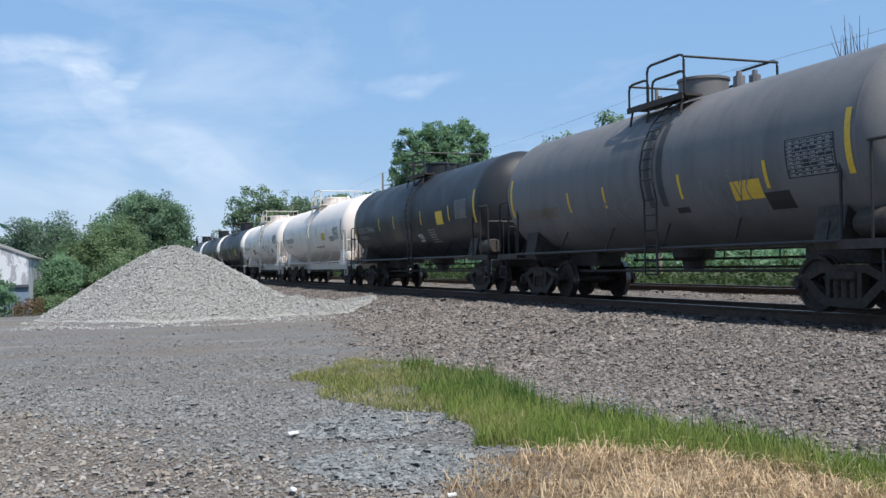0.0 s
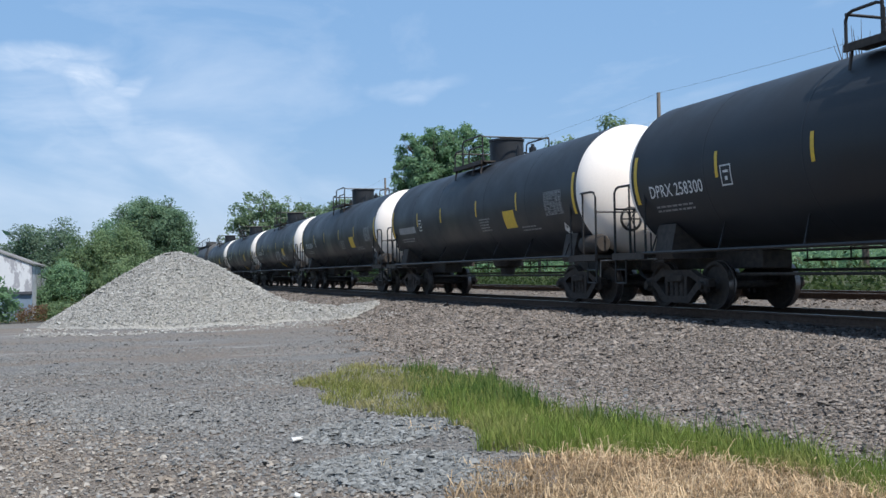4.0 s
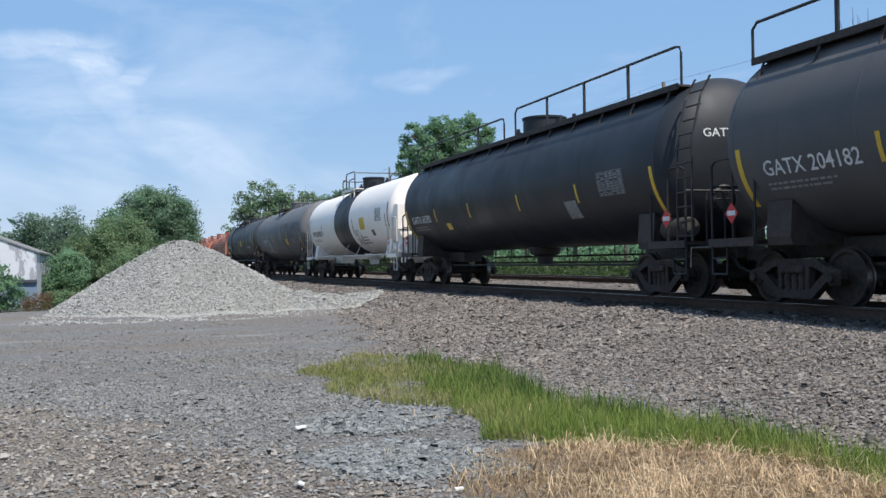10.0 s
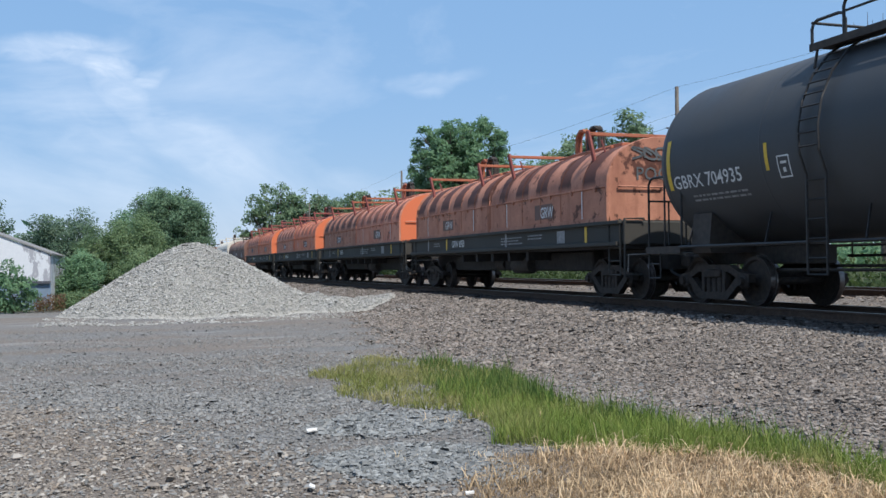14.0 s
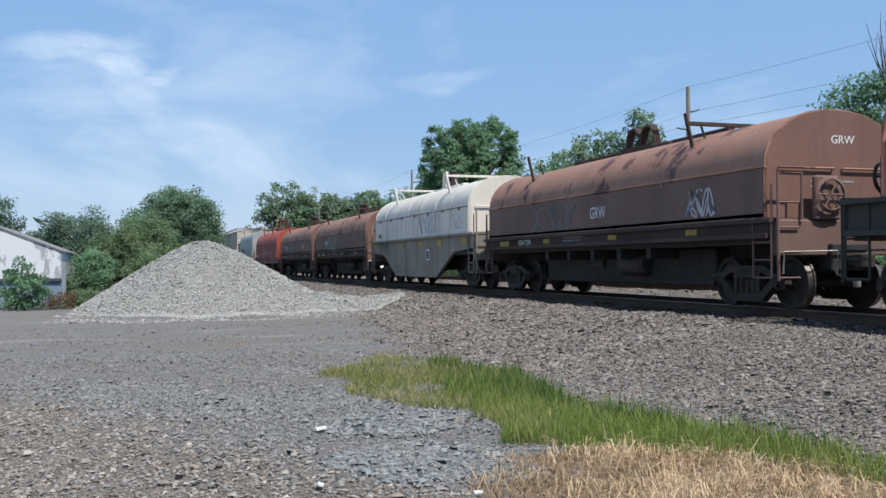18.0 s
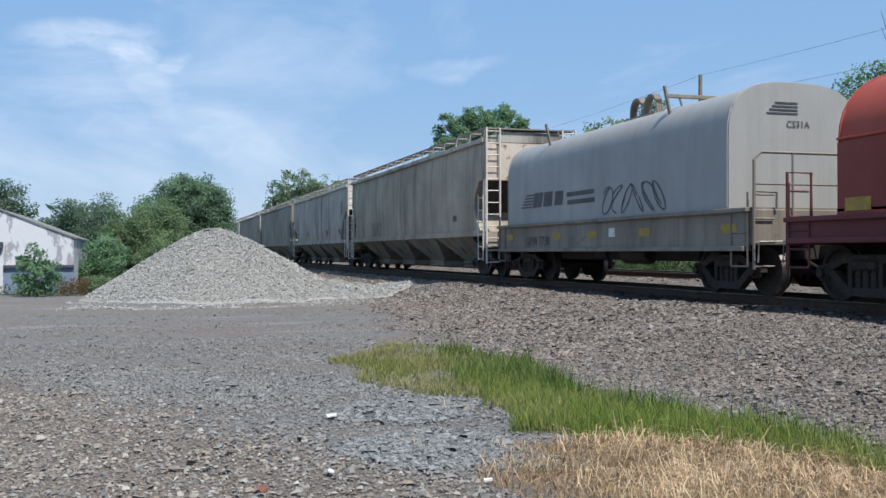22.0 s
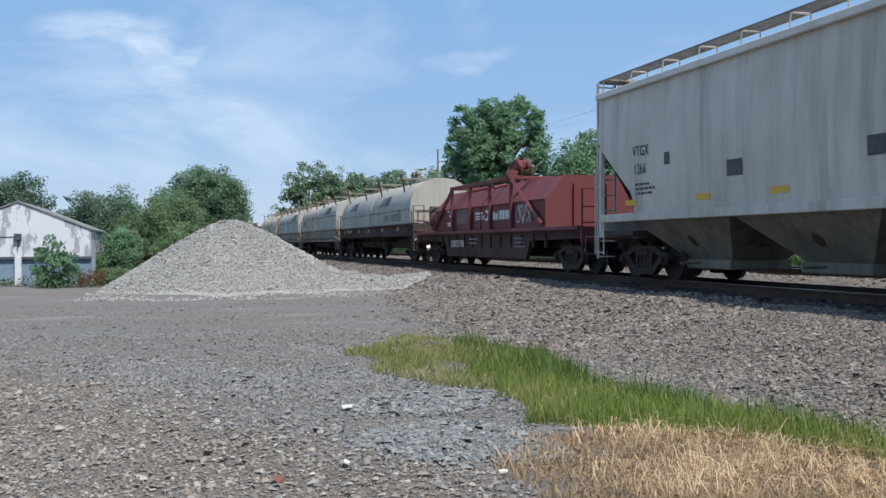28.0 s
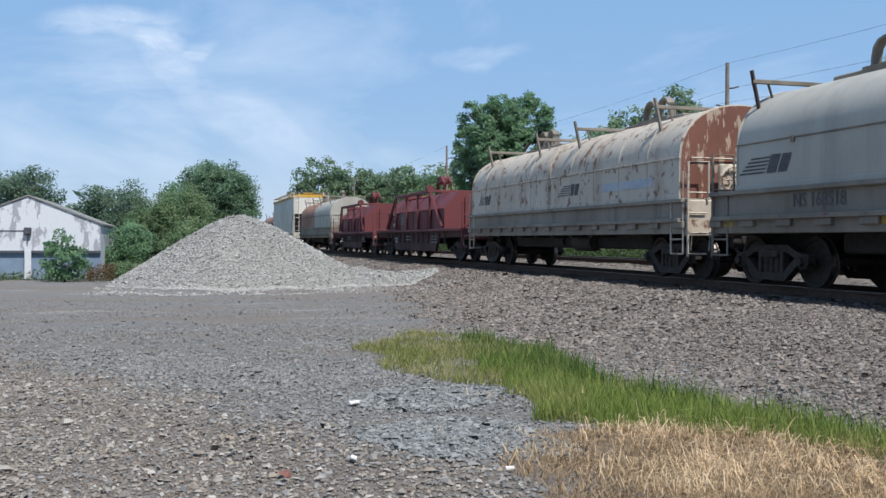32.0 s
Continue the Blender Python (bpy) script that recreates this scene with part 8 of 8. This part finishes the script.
tree("pine_tree", 0.4, 78.0, crown(15, 2.6, 2.6, 0.8, 5.9, 8, 0.32), 10000, 0.10, LEAF, "leafy tree between the shed and the shrubs", "tree", 15, 0.2, "trees behind the shed", 0.3)


def scatter_leaves(name, boxes, per, size, material, label, seed):
    rng = np.random.default_rng(seed)
    pts = []
    for x0, x1, y0, y1, h in boxes:
        k = int((x1 - x0) * (y1 - y0) * per)
        x, y = rng.uniform(x0, x1, k), rng.uniform(y0, y1, k)
        top = h * (0.45 + 0.55 * np.abs(wob(x, y, 0.35)) + 0.25 * wob(x, y, 1.1))
        pts.append(np.column_stack([x, y, land(x, y) + np.clip(top, 0.05, None) * rng.random(k) ** 0.7]))
    p = np.concatenate(pts)
    k = len(p)
    nrm = rng.normal(0, 0.6, (k, 3)) + np.array([0, 0, 0.7])
    nrm /= np.linalg.norm(nrm, axis=1)[:, None]
    t = np.cross(nrm, rng.normal(0, 1, (k, 3)))
    t /= np.linalg.norm(t, axis=1)[:, None]
    u = np.cross(nrm, t)
    s = (size * rng.uniform(0.6, 1.4, k))[:, None]
    v = np.stack([p - t * s, p - u * s * 0.4, p + t * s, p + u * s * 0.4], 1)
    ob = new(name, mesh_np(name, v.reshape(-1, 3), np.arange(4 * k).reshape(-1, 4), material))
    return tagged(ob, label, "weeds", kind="stuff")


scatter_leaves("undergrowth", [(19.0, 23.0, 4, 70, 1.0), (21.5, 25.5, 4, 120, 2.0), (19.5, 26, 70, 160, 1.6)], 62, 0.12, BRUSH, "tangled green weeds and brush behind the second track", 50)
scatter_leaves("weeds", [(-9, -1.2, 38.3, 40.0, 0.45), (-1.5, 2.0, 38.5, 42, 0.7), (-12, 3, 41, 60, 0.8)], 90, 0.07, WEED, "rough weeds between the lot and the shed", 51)
RUSTY_WEED = leaf_material("dead_weeds", (0.16, 0.085, 0.05), (0.24, 0.14, 0.08), (0.12, 0.09, 0.05))
scatter_leaves("dead_weeds", [(-3.1, -2.1, 37.0, 38.2, 0.8), (-1.6, 0.2, 37.9, 39.4, 0.7)], 700, 0.05, RUSTY_WEED, "patch of reddish dead weeds at the lot's edge", 52)
scatter_leaves("far_woods", [(-160, -8, 150, 190, 9.0), (-8, 18, 250, 300, 8.0), (40, 200, 160, 220, 9.0), (-60, -14, 60, 90, 5.5)], 1.5, 0.9, LEAF, "hazy line of far woods", 53)


# ---- the shed ----
def shed():
    white, n, l, b = nodes_of("peeling_white_paint", 0.8, 0, 0.3)
    co = n.new("ShaderNodeTexCoord").outputs["Object"]
    big = noise_node(n, l, co, 1.7, 6, 0.66, (1.0, 1.0, 0.42))
    fine = noise_node(n, l, co, 9, 4, 0.6)
    c = blend(n, l, ramp(n, l, fine, 0.3, 0.8), (0.56, 0.58, 0.61), (0.64, 0.65, 0.67))
    c = blend(n, l, ramp(n, l, big, 0.52, 0.54, 0.0, 0.85), c, (0.29, 0.29, 0.32))
    l.new(c, b.inputs["Base Color"])
    blue = plain("blue_grey_panel", (0.20, 0.27, 0.36), (0.15, 0.20, 0.27), 3, 0.7)
    dark = plain("shed_shadow_board", (0.05, 0.055, 0.07), (0.08, 0.085, 0.1), 6, 0.8)
    roofm = plain("grey_shingle", (0.16, 0.155, 0.155), (0.24, 0.235, 0.23), 7, 0.9)
    base = empty("shed", pose(-5.35, 39.6, 0, 0, 0, 0))
    tagged(base, "white gabled shed with peeling paint and a blue lower wall", "shed")
    hw, eave, peak, band, deep = 2.62, 2.11, 3.16, 1.1, 9.0
    bm = bmesh.new()
    prism_pts = [(-hw, band), (hw, band), (hw, eave), (0, peak), (-hw, eave)]
    prism(bm, prism_pts, 0, 0.15)
    part("gable_wall", bm, white, base, "white boards with grey bare patches")
    part("lower_wall", box(bmesh.new(), -hw, hw, 0.08, 0.2, 0, band - 0.1), blue, base, "blue-grey lower panel")
    part("band_board", box(bmesh.new(), -hw, hw, -0.03, 0.15, band - 0.1, band), dark, base)
    for s in (-1, 1):
        part("side_wall", box(bmesh.new(), s * (hw - 0.08) - 0.07, s * (hw - 0.08) + 0.07, 0.21, deep - 0.11, 0, eave), white, base)
        bm = bmesh.new()
        d = Vector((hw + 0.06, 0, -(peak - eave) * (hw + 0.06) / hw))
        sec = [(0, peak + 0.02), (s * d.x, peak + d.z + 0.02), (s * d.x, peak + d.z + 0.075), (0, peak + 0.075)]
        prism(bm, sec, -0.05, deep + 0.1)
        part("roof_slope", bm, roofm, base)
    part("rear_wall", box(bmesh.new(), -hw, hw, deep - 0.1, deep, 0, eave), white, base)
    part("white_post", box(bmesh.new(), -0.12, 0.12, -0.06, 0.09, 0, band, 0.01), white, base)
    bm = box(bmesh.new(), -0.13, 0.13, -0.16, -0.002, 1.72, 1.98, 0.02)
    box(bm, -0.02, 0.02, -0.1, -0.002, 1.45, 1.72)
    part("wall_lamp", bm, dark, base, "dark box lamp under the gable")
    part("cable", tube(bmesh.new(), [(-0.1, -0.02, 1.86), (-hw, -0.02, 1.84)], 0.012, 4), dark, base)
    far = empty("garage", pose(0.2, 58.5, 0))
    tagged(far, "small white garage half hidden behind the shrubs", "shed")
    part("wall", box(bmesh.new(), -2.2, 2.2, 0, 5, 0, 2.4), white, far)
    part("roof", prism(bmesh.new(), [(-2.4, 2.4), (2.4, 2.4), (0, 3.25)], -0.2, 5.2), roofm, far)


shed()


# ---- the pole line ----
def pole_line():
    timber = plain("weathered_pole", (0.17, 0.14, 0.115), (0.26, 0.225, 0.19), 5, 0.95)
    iron = plain("bracket_iron", (0.06, 0.05, 0.045), (0.1, 0.085, 0.07), 10, 0.7, 0.3)
    wire = plain("old_wire", (0.05, 0.05, 0.05), (0.09, 0.09, 0.09), 10, 0.6, 0.3)
    spots = [(24.0, -9.0, 9.4), (24.0, 38.3, 9.6), (24.0, 84.5, 10.2), (24.0, 131.0, 10.2)]
    for x, y, top in spots:
        p = empty("utility_pole", pose(x, y, 0))
        tagged(p, "weathered wooden utility pole with short wire brackets", "utility pole", "poles along the track")
        bm = bmesh.new()
        wood(bm, (0, 0, -0.3), (0, 0, top * 0.5), 0.13, 0.11, 10)
        wood(bm, (0, 0, top * 0.5), (0, 0, top), 0.11, 0.085, 10)
        part("shaft", bm, timber, p, smooth=50)
        for dz, s in ((1.15, 1), (1.95, -1), (2.75, 1)):
            bm = tube(bmesh.new(), [(0, 0, top - dz), (s * 0.28, -s * 0.12, top - dz + 0.02), (s * 0.45, -s * 0.2, top - dz + 0.08)], 0.035, 5)
            part("bracket", bm, iron, p)
    for (xa, ya, ta), (xb, yb, tb) in zip(spots, spots[1:]):
        for dx, dz in ((0.0, 0.02), (0.45, 1.08), (-0.45, 1.88)):
            pts = []
            for i in range(13):
                u = i / 12
                pts.append((xa + dx, ya + (yb - ya) * u - (0.2 if dx else 0), (ta - dz) * (1 - u) + (tb - dz) * u - 0.9 * 4 * u * (1 - u) * 0.6))
            ob = new("overhead_wire", mesh_of("overhead_wire", tube(bmesh.new(), pts, 0.0055, 4), wire))
            tagged(ob, "thin dark wire sagging between the poles", "wire", "wires of the pole line")


pole_line()


def motions():
    for car, y in TRAIN:
        rows = [(t, pose(MID1, y - SPEED * t, RAIL_TOP)) for t in (0, 0.1, 8, 16, 24, 31.9, 32)]
        walk(car, rows)
    turn = -SPEED / WHEEL_R
    for car, w, dy in WHEELS:
        y = TRAIN_Y[car]
        k0, k1 = max(0, math.ceil((y - 52) / SPEED * FPS)), min(32 * FPS, math.floor((y - 3) / SPEED * FPS))
        rows = [] if k0 == 0 else [(0, pose(0, dy, 0))]
        for k in range(k0, k1 + 1):
            rows.append((k / FPS, Matrix.Translation((0, dy, 0)) @ Matrix.Rotation(-turn * (k - k0) / FPS, 4, "X")))
        if not rows or rows[-1][0] < 32:
            rows.append((32, rows[-1][1] if rows else pose(0, dy, 0)))
        if len(rows) > 1:
            walk(w, rows)


TRAIN_Y = dict(TRAIN)
motions()
